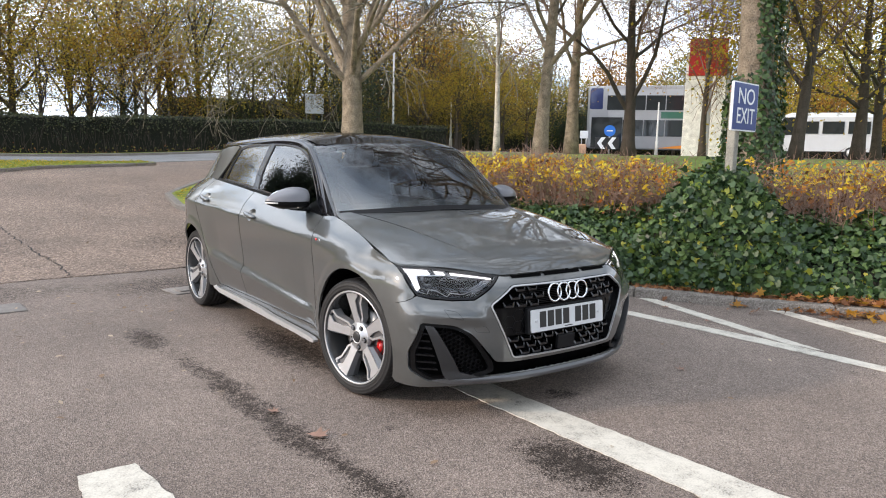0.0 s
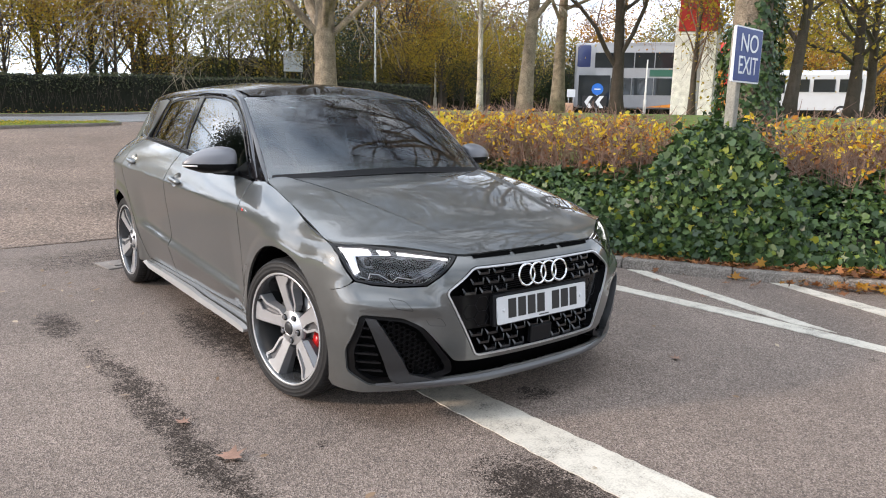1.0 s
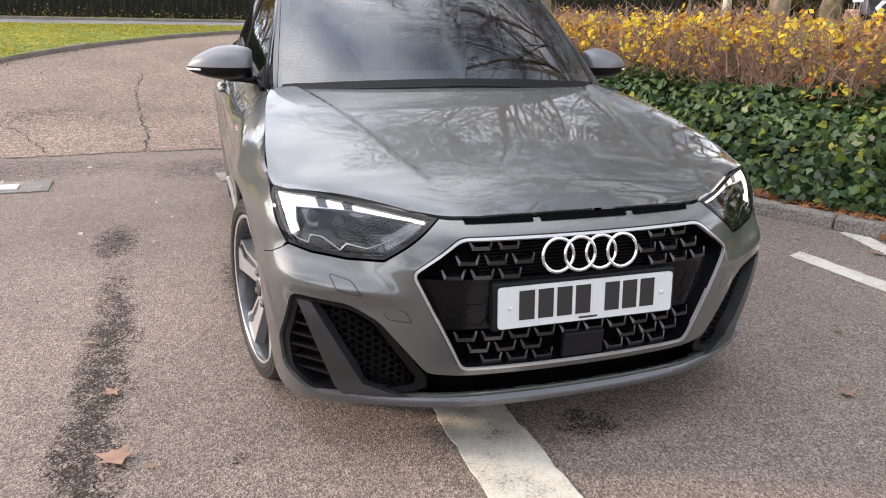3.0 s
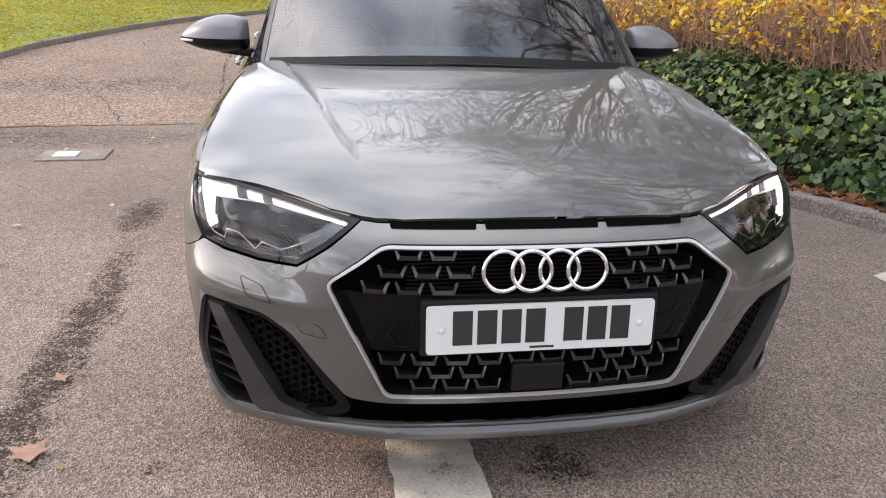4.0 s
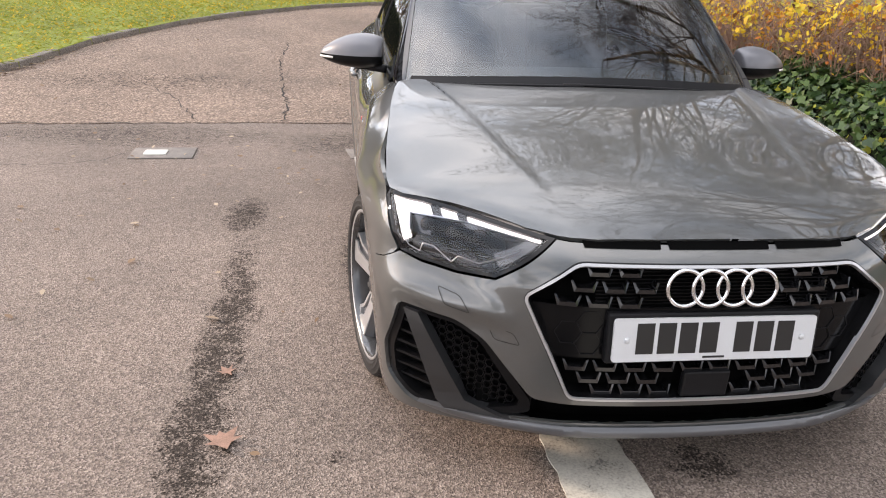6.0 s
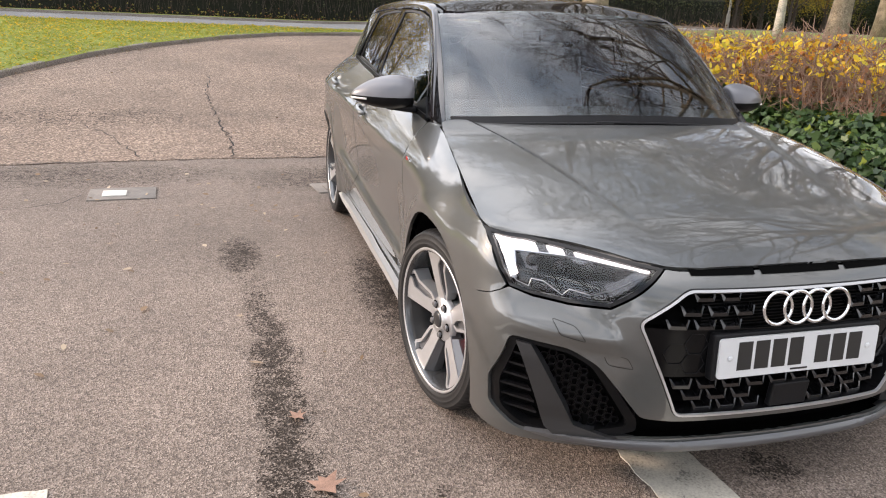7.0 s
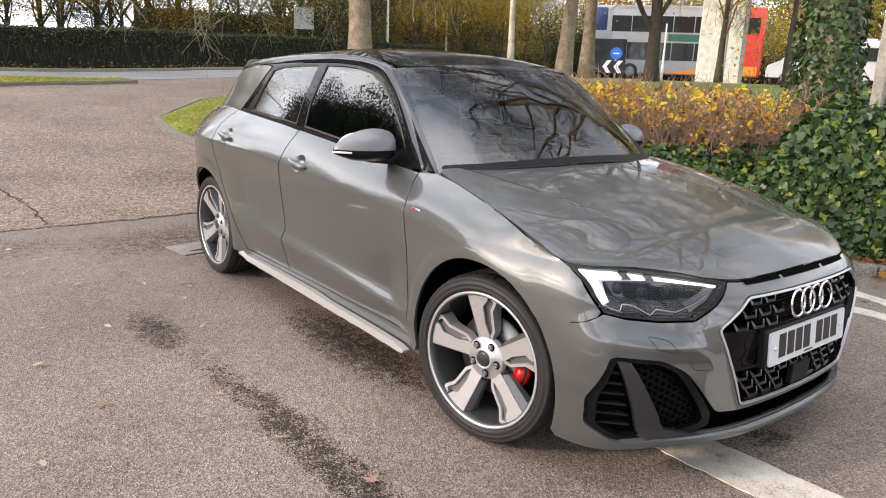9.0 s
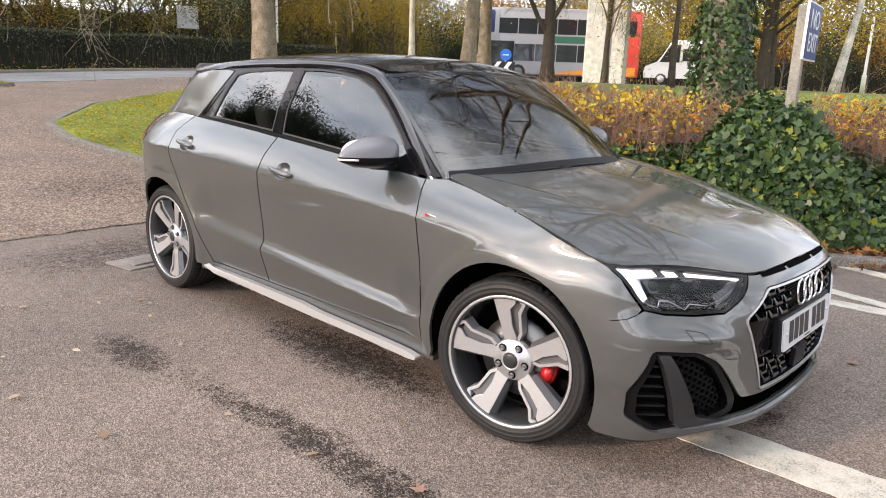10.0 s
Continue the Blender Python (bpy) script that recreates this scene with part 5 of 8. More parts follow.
def bank_of(x, y):
    d = (x - 2.64) * 0.87 + (min(y, 3.0) - 0.9) * 0.49
    return spl([(0.2, 0.0), (2.5, 0.20), (6.0, 0.68), (10.0, 1.12), (16.0, 1.25)], d)


def land(x, y):
    a, b = ramp_of(y) / 1.3, bank_of(x, y) / 1.3
    return 1.3 * (1 - (1 - a) * (1 - b))


def nodes_of(name):
    m = bpy.data.materials.new(name)
    m.use_nodes = True
    nt = m.node_tree
    b = nt.nodes["Principled BSDF"]
    tc = nt.nodes.new("ShaderNodeTexCoord")

    def put(kind, **kw):
        n = nt.nodes.new(kind)
        for k, v in kw.items():
            if k == "op":
                n.operation = v
            elif k == "links":
                for i, s in v.items():
                    nt.links.new(s, n.inputs[i])
            elif k == "vals":
                for i, s in v.items():
                    n.inputs[i].default_value = s
        return n

    return m, nt, b, tc, put


def stony(name, base, dark, light, speck, damp=(), line=None, rough=0.8, spots=False):
    """Rolled stone surface: coarse chippings, worn patches and damp stains with shapes of their own."""
    m, nt, b, tc, put = nodes_of(name)
    P = tc.outputs["Object"]
    chips = put("ShaderNodeTexVoronoi", links={"Vector": P}, vals={"Scale": speck})
    tone = put("ShaderNodeValToRGB", links={0: chips.outputs["Color"]})
    e = tone.color_ramp.elements
    e[0].color, e[1].color = (*dark, 1), (*light, 1)
    e[0].position, e[1].position = 0.15, 0.95
    mid = e.new(0.55)
    mid.color = (*base, 1)
    wide = put("ShaderNodeTexNoise", links={"Vector": P}, vals={"Scale": 0.7, "Detail": 8.0, "Roughness": 0.62})
    wr = put("ShaderNodeMapRange", links={0: wide.outputs[0]}, vals={1: 0.3, 2: 0.7, 3: 0.73, 4: 1.22})
    fine = put("ShaderNodeTexNoise", links={"Vector": P}, vals={"Scale": 14.0, "Detail": 6.0, "Roughness": 0.7})
    fr = put("ShaderNodeMapRange", links={0: fine.outputs[0]}, vals={1: 0.3, 2: 0.7, 3: 0.86, 4: 1.12})
    k = put("ShaderNodeMath", op="MULTIPLY", links={0: wr.outputs[0], 1: fr.outputs[0]})
    wet = None
    if damp or line:
        sep = put("ShaderNodeSeparateXYZ", links={0: P})
        edge = put("ShaderNodeTexNoise", links={"Vector": P}, vals={"Scale": 16.0, "Detail": 7.0, "Roughness": 0.72})
        terms = []
        for cx, cy, rx, ry, amt in damp:
            ax = put("ShaderNodeMath", op="SUBTRACT", links={0: sep.outputs[0]}, vals={1: cx})
            ay = put("ShaderNodeMath", op="SUBTRACT", links={0: sep.outputs[1]}, vals={1: cy})
            qx = put("ShaderNodeMath", op="DIVIDE", links={0: ax.outputs[0]}, vals={1: rx})
            qy = put("ShaderNodeMath", op="DIVIDE", links={0: ay.outputs[0]}, vals={1: ry})
            sx = put("ShaderNodeMath", op="MULTIPLY", links={0: qx.outputs[0], 1: qx.outputs[0]})
            sy = put("ShaderNodeMath", op="MULTIPLY", links={0: qy.outputs[0], 1: qy.outputs[0]})
            rr = put("ShaderNodeMath", op="ADD", links={0: sx.outputs[0], 1: sy.outputs[0]})
            g = put("ShaderNodeMapRange", links={0: rr.outputs[0]}, vals={1: 1.0, 2: 0.0, 3: 0.0, 4: amt})
            terms.append(g.outputs[0])
        if line:
            (x0, bend, half, y0, y1) = line
            wv = put("ShaderNodeMath", op="SINE", links={0: put("ShaderNodeMath", op="MULTIPLY", links={0: sep.outputs[1]}, vals={1: 2.1}).outputs[0]})
            off = put("ShaderNodeMath", op="MULTIPLY_ADD", links={0: wv.outputs[0]}, vals={1: bend, 2: x0})
            tilt = put("ShaderNodeMath", op="MULTIPLY_ADD", links={0: sep.outputs[1], 2: off.outputs[0]}, vals={1: -0.062})
            d = put("ShaderNodeMath", op="ABSOLUTE", links={0: put("ShaderNodeMath", op="SUBTRACT", links={0: put("ShaderNodeMath", op="MULTIPLY_ADD", links={0: put("ShaderNodeTexNoise", links={"Vector": P}, vals={"Scale": 3.5, "Detail": 3.0}).outputs[0], 2: sep.outputs[0]}, vals={1: 0.22}).outputs[0], 1: tilt.outputs[0]}).outputs[0]})
            g = put("ShaderNodeMapRange", links={0: d.outputs[0]}, vals={1: half, 2: half * 0.15, 3: 0.0, 4: 0.66})
            lo = put("ShaderNodeMapRange", links={0: sep.outputs[1]}, vals={1: y0, 2: y0 + 0.8, 3: 0.0, 4: 1.0})
            hi = put("ShaderNodeMapRange", links={0: sep.outputs[1]}, vals={1: y1, 2: y1 - 1.0, 3: 0.0, 4: 1.0})
            g2 = put("ShaderNodeMath", op="MULTIPLY", links={0: g.outputs[0], 1: put("ShaderNodeMath", op="MULTIPLY", links={0: lo.outputs[0], 1: hi.outputs[0]}).outputs[0]})
            terms.append(g2.outputs[0])
        acc = terms[0]
        for t in terms[1:]:
            acc = put("ShaderNodeMath", op="MAXIMUM", links={0: acc, 1: t}).outputs[0]
        if spots:
            far = put("ShaderNodeTexVoronoi", links={"Vector": P}, vals={"Scale": 2.3})
            few = put("ShaderNodeMapRange", links={0: far.outputs["Color"]}, vals={1: 0.62, 2: 0.9, 3: 0.0, 4: 0.16})
            drop = put("ShaderNodeMath", op="DIVIDE", links={0: far.outputs["Distance"], 1: put("ShaderNodeMath", op="MAXIMUM", links={0: few.outputs[0]}, vals={1: 0.001}).outputs[0]})
            acc = put("ShaderNodeMath", op="MAXIMUM", links={0: acc, 1: put("ShaderNodeMapRange", links={0: drop.outputs[0]}, vals={1: 1.0, 2: 0.0, 3: 0.0, 4: 0.8}).outputs[0]}).outputs[0]
        crisp = put("ShaderNodeMapRange", links={0: edge.outputs[0]}, vals={1: 0.38, 2: 0.62, 3: 0.0, 4: 1.0})
        raw = put("ShaderNodeMath", op="MULTIPLY_ADD", links={0: crisp.outputs[0], 2: acc}, vals={1: 0.50})
        clot = put("ShaderNodeTexVoronoi", links={"Vector": P}, vals={"Scale": speck * 0.8})
        grit = put("ShaderNodeMath", op="MULTIPLY_ADD", links={0: clot.outputs["Color"], 2: raw.outputs[0]}, vals={1: 1.1})
        wet = put("ShaderNodeMapRange", links={0: grit.outputs[0]}, vals={1: 1.06, 2: 1.40, 3: 0.0, 4: 1.0}).outputs[0]
        gate = put("ShaderNodeMath", op="MULTIPLY", links={0: wet, 1: put("ShaderNodeMapRange", links={0: acc}, vals={1: 0.0, 2: 0.15}).outputs[0]})
        wet = gate.outputs[0]
        dk = put("ShaderNodeMapRange", links={0: wet}, vals={3: 1.0, 4: 0.23})
        k = put("ShaderNodeMath", op="MULTIPLY", links={0: k.outputs[0], 1: dk.outputs[0]})
        ro = put("ShaderNodeMapRange", links={0: wet}, vals={3: rough, 4: 0.75})
        nt.links.new(ro.outputs[0], b.inputs["Roughness"])
        sp = put("ShaderNodeMapRange", links={0: wet}, vals={3: 0.5, 4: 0.12})
        nt.links.new(sp.outputs[0], b.inputs["Specular IOR Level"])
    else:
        b.inputs["Roughness"].default_value = rough
    col = put("ShaderNodeVectorMath", op="SCALE", links={0: tone.outputs[0]})
    nt.links.new(k.outputs[0], col.inputs["Scale"])
    nt.links.new(col.outputs[0], b.inputs["Base Color"])
    h = put("ShaderNodeMath", op="MULTIPLY_ADD", links={0: fine.outputs[0], 2: chips.outputs["Distance"]}, vals={1: 0.4})
    bp = put("ShaderNodeBump", links={"Height": h.outputs[0]}, vals={"Strength": 0.8, "Distance": 0.006})
    nt.links.new(bp.outputs[0], b.inputs["Normal"])
    return m


ASPHALT = stony("asphalt", (0.206, 0.159, 0.132), (0.080, 0.060, 0.048), (0.40, 0.325, 0.275), 205.0, damp=((-0.72, 1.0, 0.22, 0.75, 0.75), (-1.44, 1.70, 0.13, 0.36, 0.66), (-0.55, 3.6, 1.1, 0.55, 0.45), (-0.48, -1.28, 0.22, 0.36, 0.85), (-2.6, 3.8, 1.5, 0.5, 0.36), (0.12, -0.62, 0.12, 0.10, 0.6)), line=(-1.215, 0.025, 0.115, -3.2, 1.6), spots=True)
CONCRETE = stony("exposed_aggregate_concrete", (0.218, 0.150, 0.111), (0.078, 0.054, 0.040), (0.48, 0.36, 0.275), 75.0, damp=((-3.0, 6.3, 1.6, 0.7, 0.22), (0.2, 6.0, 0.8, 1.2, 0.22)))
ROAD = stony("road_asphalt", (0.24, 0.235, 0.23), (0.15, 0.145, 0.14), (0.32, 0.31, 0.30), 60.0)
KERB_STONE = stony("kerb_concrete", (0.23, 0.20, 0.17), (0.13, 0.115, 0.10), (0.34, 0.30, 0.27), 110.0)
SOIL = stony("leaf_strewn_soil", (0.055, 0.035, 0.022), (0.025, 0.016, 0.010), (0.12, 0.075, 0.045), 40.0)
TURF = mat("mown_grass", (0.185, 0.215, 0.030), 0.85, noise_scale=1.2, vary=0.35, bump=0.8, bump_scale=90)
LAWN = mat("bright_lawn_grass", (0.15, 0.23, 0.030), 0.85, noise_scale=0.6, vary=0.3, bump=0.8, bump_scale=60)
COVER = mat("drain_concrete", (0.20, 0.178, 0.16), 0.8, noise_scale=9, vary=0.25, bump=0.4, bump_scale=120)
PALE_COVER = mat("pale_cover_plate", (0.70, 0.68, 0.63), 0.6, noise_scale=8, vary=0.08)


def paint_mat():
    m, nt, b, tc, put = nodes_of("worn_white_road_paint")
    P = tc.outputs["Object"]
    n1 = put("ShaderNodeTexNoise", links={"Vector": P}, vals={"Scale": 7.0, "Detail": 8.0, "Roughness": 0.75})
    n2 = put("ShaderNodeTexNoise", links={"Vector": P}, vals={"Scale": 130.0, "Detail": 3.0})
    s = put("ShaderNodeMath", op="MULTIPLY_ADD", links={0: n2.outputs[0], 2: n1.outputs[0]}, vals={1: 0.55})
    r = put("ShaderNodeValToRGB", links={0: s.outputs[0]})
    e = r.color_ramp.elements
    e[0].position, e[0].color = 0.58, (0.20, 0.185, 0.165, 1)
    e[1].position, e[1].color = 0.86, (0.58, 0.54, 0.465, 1)
    mid = e.new(0.69)
    mid.color = (0.44, 0.405, 0.345, 1)
    nt.links.new(r.outputs[0], b.inputs["Base Color"])
    b.inputs["Roughness"].default_value = 0.7
    bp = put("ShaderNodeBump", links={"Height": s.outputs[0]}, vals={"Strength": 0.5, "Distance": 0.004})
    nt.links.new(bp.outputs[0], b.inputs["Normal"])
    return m


PAINT_WHITE = paint_mat()

gm = bmesh.new()
xs = sorted(set([-400, -150, -60, -30, -18, 18, 24, 30, 45, 60, 150, 400] + [k * 0.5 for k in range(-24, 36)]))
ys = sorted(set([-400, -150, -60, -30, -18, 24, 30, 36, 45, 60, 150, 400] + [k * 0.5 for k in range(-24, 48)]))
rows = [[gm.verts.new((x, y, land(x, y))) for x in xs] for y in ys]
for a, b in zip(rows, rows[1:]):
    for i in range(len(xs) - 1):
        gm.faces.new((a[i], a[i + 1], b[i + 1], b[i]))
ground = link("ground", gm, ASPHALT)
tagged(ground, "worn grey asphalt with dark damp stains", "ground", kind="structure")

KERB = [(9.0, -6.2), (6.0, -3.2), (4.3, -1.5), (3.51, -0.5), (3.06, 0.15), (2.64, 0.9), (2.28, 1.69), (1.8, 3.0), (1.35, 5.0), (1.1, 7.0), (0.96, 7.9), (0.85, 8.8), (1.04, 10.1), (1.5, 10.9), (2.5, 12.3), (5.0, 13.9), (8.0, 15.2), (14.0, 17.2), (30.0, 19.6)]
BANK = [(-14.0, 5.4), (-7.0, 5.5), (-5.0, 5.9), (-4.6, 6.8), (-4.35, 8.6), (-3.6, 10.7), (-2.75, 12.3), (-1.6, 14.0), (-0.3, 15.5), (1.0, 16.4), (2.2, 16.8), (2.75, 17.0)]


def flat(name, poly, material, dz, label, cat, step=0.5, flange=0.1):
    bm = sheet(lambda x, y: (x, y, land(x, y) + dz), poly, (), step, flange, (0, 0, 1), False)
    return tagged(link(name, bm, material), label, cat, kind="structure")


def rough_edge(poly, step, amp, seed):
    rnd = random.Random(seed)
    return [(x + rnd.uniform(-amp, amp), y + rnd.uniform(-amp, amp)) for x, y in densify(poly, step)]


apron = [(-14.0, 3.9), (-3.42, 4.17), (-1.71, 4.37), (-0.2, 4.42), (1.48, 4.46)] + KERB[8:17] + [(8.0, 19.3), (2.9, 18.7), (2.75, 17.0)] + BANK[-2::-1]
flat("concrete_apron", rough_edge(apron, 0.35, 0.012, 3), CONCRETE, 0.006, "brown exposed aggregate concrete apron with cracks", "pavement", 0.45)
flat("road", [(-60, 13.0), (-20, 16.9), (-0.75, 18.35), (5.0, 19.1), (30.0, 22.0), (30, 28.5), (5.0, 25.4), (-0.75, 24.7), (-20, 23.4), (-60, 19.5)], ROAD, 0.012, "pale grey tarmac road behind the grass", "road", 1.5)
flat("verge", [(-60, 19.7), (-20, 23.6), (-0.75, 24.95), (5.0, 25.6), (30.0, 28.7), (60, 34), (60, 60), (-60, 60)], TURF, 0.06, "grass verge below the hedge", "grass", 2.5)
flat("grass_bank", BANK + [(2.6, 18.2), (-0.75, 18.15), (-20, 16.7), (-20, 5.4)], TURF, 0.085, "mown green grass bank with fallen leaves", "grass", 0.5)
flat("grass_island", [(1.36, 5.6)] + [(x + 0.10, y) for x, y in KERB[9:13]] + [(1.62, 10.8), (2.6, 12.15), (5.0, 13.75), (8.0, 15.05), (14.0, 17.0), (14, 9), (6, 5.5)], TURF, 0.085, "green grass island with fallen leaves", "grass", 0.5)
flat("planting_bed", [(9.08, -6.1), (6.09, -3.1), (4.4, -1.42), (3.60, -0.43), (3.15, 0.21), (2.74, 0.95), (2.38, 1.72), (1.9, 3.03), (1.45, 5.0), (1.40, 5.58), (5.9, 5.4), (13, 0), (14, -6)], SOIL, 0.062, "dark soil bed strewn with brown leaves", "soil", 0.4)
flat("lawn", [(6.0, 5.45), (14, 8.95), (14, 17.0), (30, 19.4), (70, 24), (70, -30), (14.2, -30), (14.1, -6), (13.1, 0.1)], LAWN, 0.07, "open green lawn with trees", "grass", 2.5)
flat("far_road", [(20, 34), (27, 22), (35, 11), (47, -10), (62, -10), (52, 10), (43, 23), (31, 38)], ROAD, 0.09, "grey road across the lawn", "road", 2.0)


def kerb_run(name, pts, h, label, start, side):
    """Kerb stones, each its own piece, along a line."""
    run = empty(name, label, "kerb", kind="structure")
    rnd = random.Random(start)
    first = None
    L = 0.90
    acc = []
    for a, b in zip(pts, pts[1:]):
        a, b = Vector(a), Vector(b)
        n = max(1, round((b - a).length / L))
        for k in range(n):
            acc.append((a.lerp(b, k / n), a.lerp(b, (k + 1) / n)))
    for a, b in acc:
        m = (a + b) / 2
        d = b - a
        nrm = Vector((-d.y, d.x)).normalized() * side
        c = m + nrm * 0.055
        z0, z1 = land(*a), land(*b)
        z = (z0 + z1) / 2
        M = pose(c.x, c.y, z + h / 2 - 0.04 + rnd.uniform(-0.004, 0.004), 0, -math.degrees(math.atan2(z1 - z0, d.length)), math.degrees(math.atan2(d.y, d.x)) + rnd.uniform(-0.5, 0.5))
        M = M @ Matrix.Diagonal(((d.length - 0.008) / L, 1, 1, 1))
        if first is None:
            bm = bmesh.new()
            box(bm, (L, 0.125, h + 0.08), None, 0.014, 2)
            first = part("kerb_stone", bm, KERB_STONE, run)
            first.matrix_basis = M
        else:
            share("kerb_stone", first, run, M)


kerb_run("bed_kerb", KERB[:17], 0.085, "weathered concrete kerb along the planting bed", 5, -1)
kerb_run("bank_kerb", BANK, 0.085, "low concrete kerb along the grass bank", 6, 1)
kerb_run("verge_kerb", [(-20, 23.5), (-0.75, 24.85), (5.0, 25.5), (30.0, 28.6)], 0.10, "concrete kerb of the far verge", 7, 1)


def marking(name, poly, label, seed):
    bm = sheet(lambda x, y: (x, y, land(x, y) + 0.006), rough_edge(poly, 0.04, 0.006, seed), (), 0.12, 0.004, (0, 0, 1))
    return tagged(link(name, bm, PAINT_WHITE), label, "road marking", kind="structure")


marking("white_line", [(-0.335, 0.9), (-0.105, 0.9), (-0.095, -0.5), (-0.075, -1.0), (-0.02, -2.0), (0.06, -3.5), (-0.24, -3.5), (-0.30, -1.8), (-0.318, -0.6)], "worn thick white line under the car", 1)
marking("bay_line", [(1.99, 0.55), (2.11, 0.60), (2.22, -0.57), (2.235, -1.4), (2.30, -3.2), (2.17, -3.2), (2.115, -1.45), (2.085, -0.66)], "worn thin white bay line", 2)
marking("bay_line", [(2.64, 0.84), (2.75, 0.80), (2.40, -0.52), (2.27, -1.0), (2.235, -0.75), (2.29, -0.5)], "worn slanting white bay line", 3)
marking("bay_line", [(3.24, 0.02), (3.35, -0.05), (3.08, -1.05), (2.85, -1.9), (2.5, -3.0), (2.36, -3.0), (2.70, -1.9), (2.90, -1.1)], "worn white bay line by the kerb", 4)
marking("white_arrow", [(-2.20, -0.28), (-1.985, -0.275), (-1.93, -0.75), (-1.90, -1.6), (-2.24, -1.6), (-2.215, -0.5)], "worn broad white road arrow", 5)


def drain(x, y, turn, small=1.0):
    d = empty("drain_cover", "square concrete drain cover with a pale plate", "drain", m=pose(x, y, land(x, y) + 0.004, 0, 0, turn))
    bm = bmesh.new()
    box(bm, (0.44 * small, 0.33 * small, 0.012), pose(0.03, 0, 0.0), 0.004)
    part("cover_slab", bm, COVER, d)
    bm = bmesh.new()
    box(bm, (0.155, 0.14, 0.012), pose(-0.02, -0.02, 0.010), 0.003)
    part("cover_plate", bm, PALE_COVER if small == 1 else COVER, d, "pale plate")


drain(-2.235, 3.15, 4)
drain(-0.70, 3.22, 8, 0.9)
TAR = mat("dark_crack_filler", (0.03, 0.026, 0.024), 0.9)


def crack(pts, w, seed):
    rnd = random.Random(seed)
    line = []
    for a, b in zip(pts, pts[1:]):
        n = max(2, int(math.dist(a, b) / 0.09))
        for k in range(n):
            u = k / n
            line.append((a[0] + (b[0] - a[0]) * u + rnd.uniform(-0.03, 0.03), a[1] + (b[1] - a[1]) * u + rnd.uniform(-0.03, 0.03)))
    bm = bmesh.new()
    prev = None
    for i, (x, y) in enumerate(line):
        d = Vector((line[min(i + 1, len(line) - 1)][0] - line[max(i - 1, 0)][0], line[min(i + 1, len(line) - 1)][1] - line[max(i - 1, 0)][1])).normalized()
        n = Vector((-d.y, d.x)) * w * rnd.uniform(0.35, 1.0)
        z = land(x, y) + 0.011
        row = (bm.verts.new((x + n.x, y + n.y, z)), bm.verts.new((x - n.x, y - n.y, z)))
        if prev:
            bm.faces.new((prev[0], prev[1], row[1], row[0]))
        prev = row
    bmesh.ops.recalc_face_normals(bm, faces=bm.faces[:])
    tagged(link("crack", bm, TAR), "dark irregular crack in the paving", "crack", kind="structure")


crack([(-1.45, 4.42), (-1.46, 5.2), (-1.64, 6.6), (-1.75, 8.0), (-1.72, 9.3)], 0.011, 1)
crack([(-14, 3.9), (-3.42, 4.17), (-1.71, 4.37), (-0.2, 4.42), (1.4, 4.45)], 0.012, 2)
crack([(-2.45, 3.1), (-2.6, 2.85), (-2.95, 2.75), (-3.3, 2.72)], 0.006, 3)
crack([(-3.1, 6.2), (-2.6, 5.4), (-2.2, 4.35)], 0.007, 4)


# ---- plants ----
IVY = leafy("ivy_leaves", (0.013, 0.034, 0.011), (0.036, 0.078, 0.021), (0.092, 0.150, 0.040), 0.42, 0.16, 0.45)
IVY_PALE = leafy("pale_ivy_leaves", (0.16, 0.22, 0.03), (0.25, 0.29, 0.04), (0.34, 0.32, 0.04), 0.5, 0.3)
AMBER_LEAF = leafy("amber_shrub_leaves", (0.36, 0.10, 0.015), (0.52, 0.24, 0.02), (0.60, 0.40, 0.035), 0.6, 0.35)
BROWN_LEAF = leafy("brown_dead_leaves", (0.09, 0.035, 0.014), (0.19, 0.075, 0.028), (0.36, 0.15, 0.05), 0.7, 0.15)
YELLOW_LEAF = leafy("yellow_autumn_leaves", (0.27, 0.23, 0.035), (0.52, 0.38, 0.05), (0.66, 0.42, 0.045), 0.6, 0.62)
ORANGE_LEAF = leafy("orange_autumn_leaves", (0.22, 0.09, 0.015), (0.36, 0.17, 0.02), (0.46, 0.26, 0.03), 0.6, 0.4)
OLIVE_LEAF = leafy("olive_leaves", (0.11, 0.12, 0.035), (0.23, 0.21, 0.05), (0.42, 0.33, 0.07), 0.6, 0.5)
DARK_LEAF = leafy("dark_evergreen_leaves", (0.012, 0.022, 0.010), (0.026, 0.042, 0.015), (0.045, 0.06, 0.02), 0.6, 0.2)
HEDGE_LEAF = leafy("hedge_leaves", (0.026, 0.036, 0.015), (0.056, 0.070, 0.027), (0.115, 0.105, 0.048), 0.55, 0.15)
GRASS = leafy("grass_blades", (0.13, 0.17, 0.020), (0.25, 0.30, 0.030), (0.46, 0.40, 0.055), 0.6, 0.4)
BARK = mat("grey_brown_bark", (0.25, 0.20, 0.145), 0.9, noise_scale=5, vary=0.65, bump=1.0, bump_scale=28, fine=0.03)
BARK_DARK = mat("dark_bark", (0.075, 0.058, 0.045), 0.9, noise_scale=5, vary=0.4, bump=1.0, bump_scale=30, fine=0.03)
BIRCH_BARK = mat("white_birch_bark", (0.52, 0.48, 0.42), 0.8, noise_scale=4, vary=0.6, bump=0.6, bump_scale=20, fine=0.02)
TWIG = mat("brown_twigs", (0.19, 0.118, 0.085), 0.85, noise_scale=12, vary=0.35)
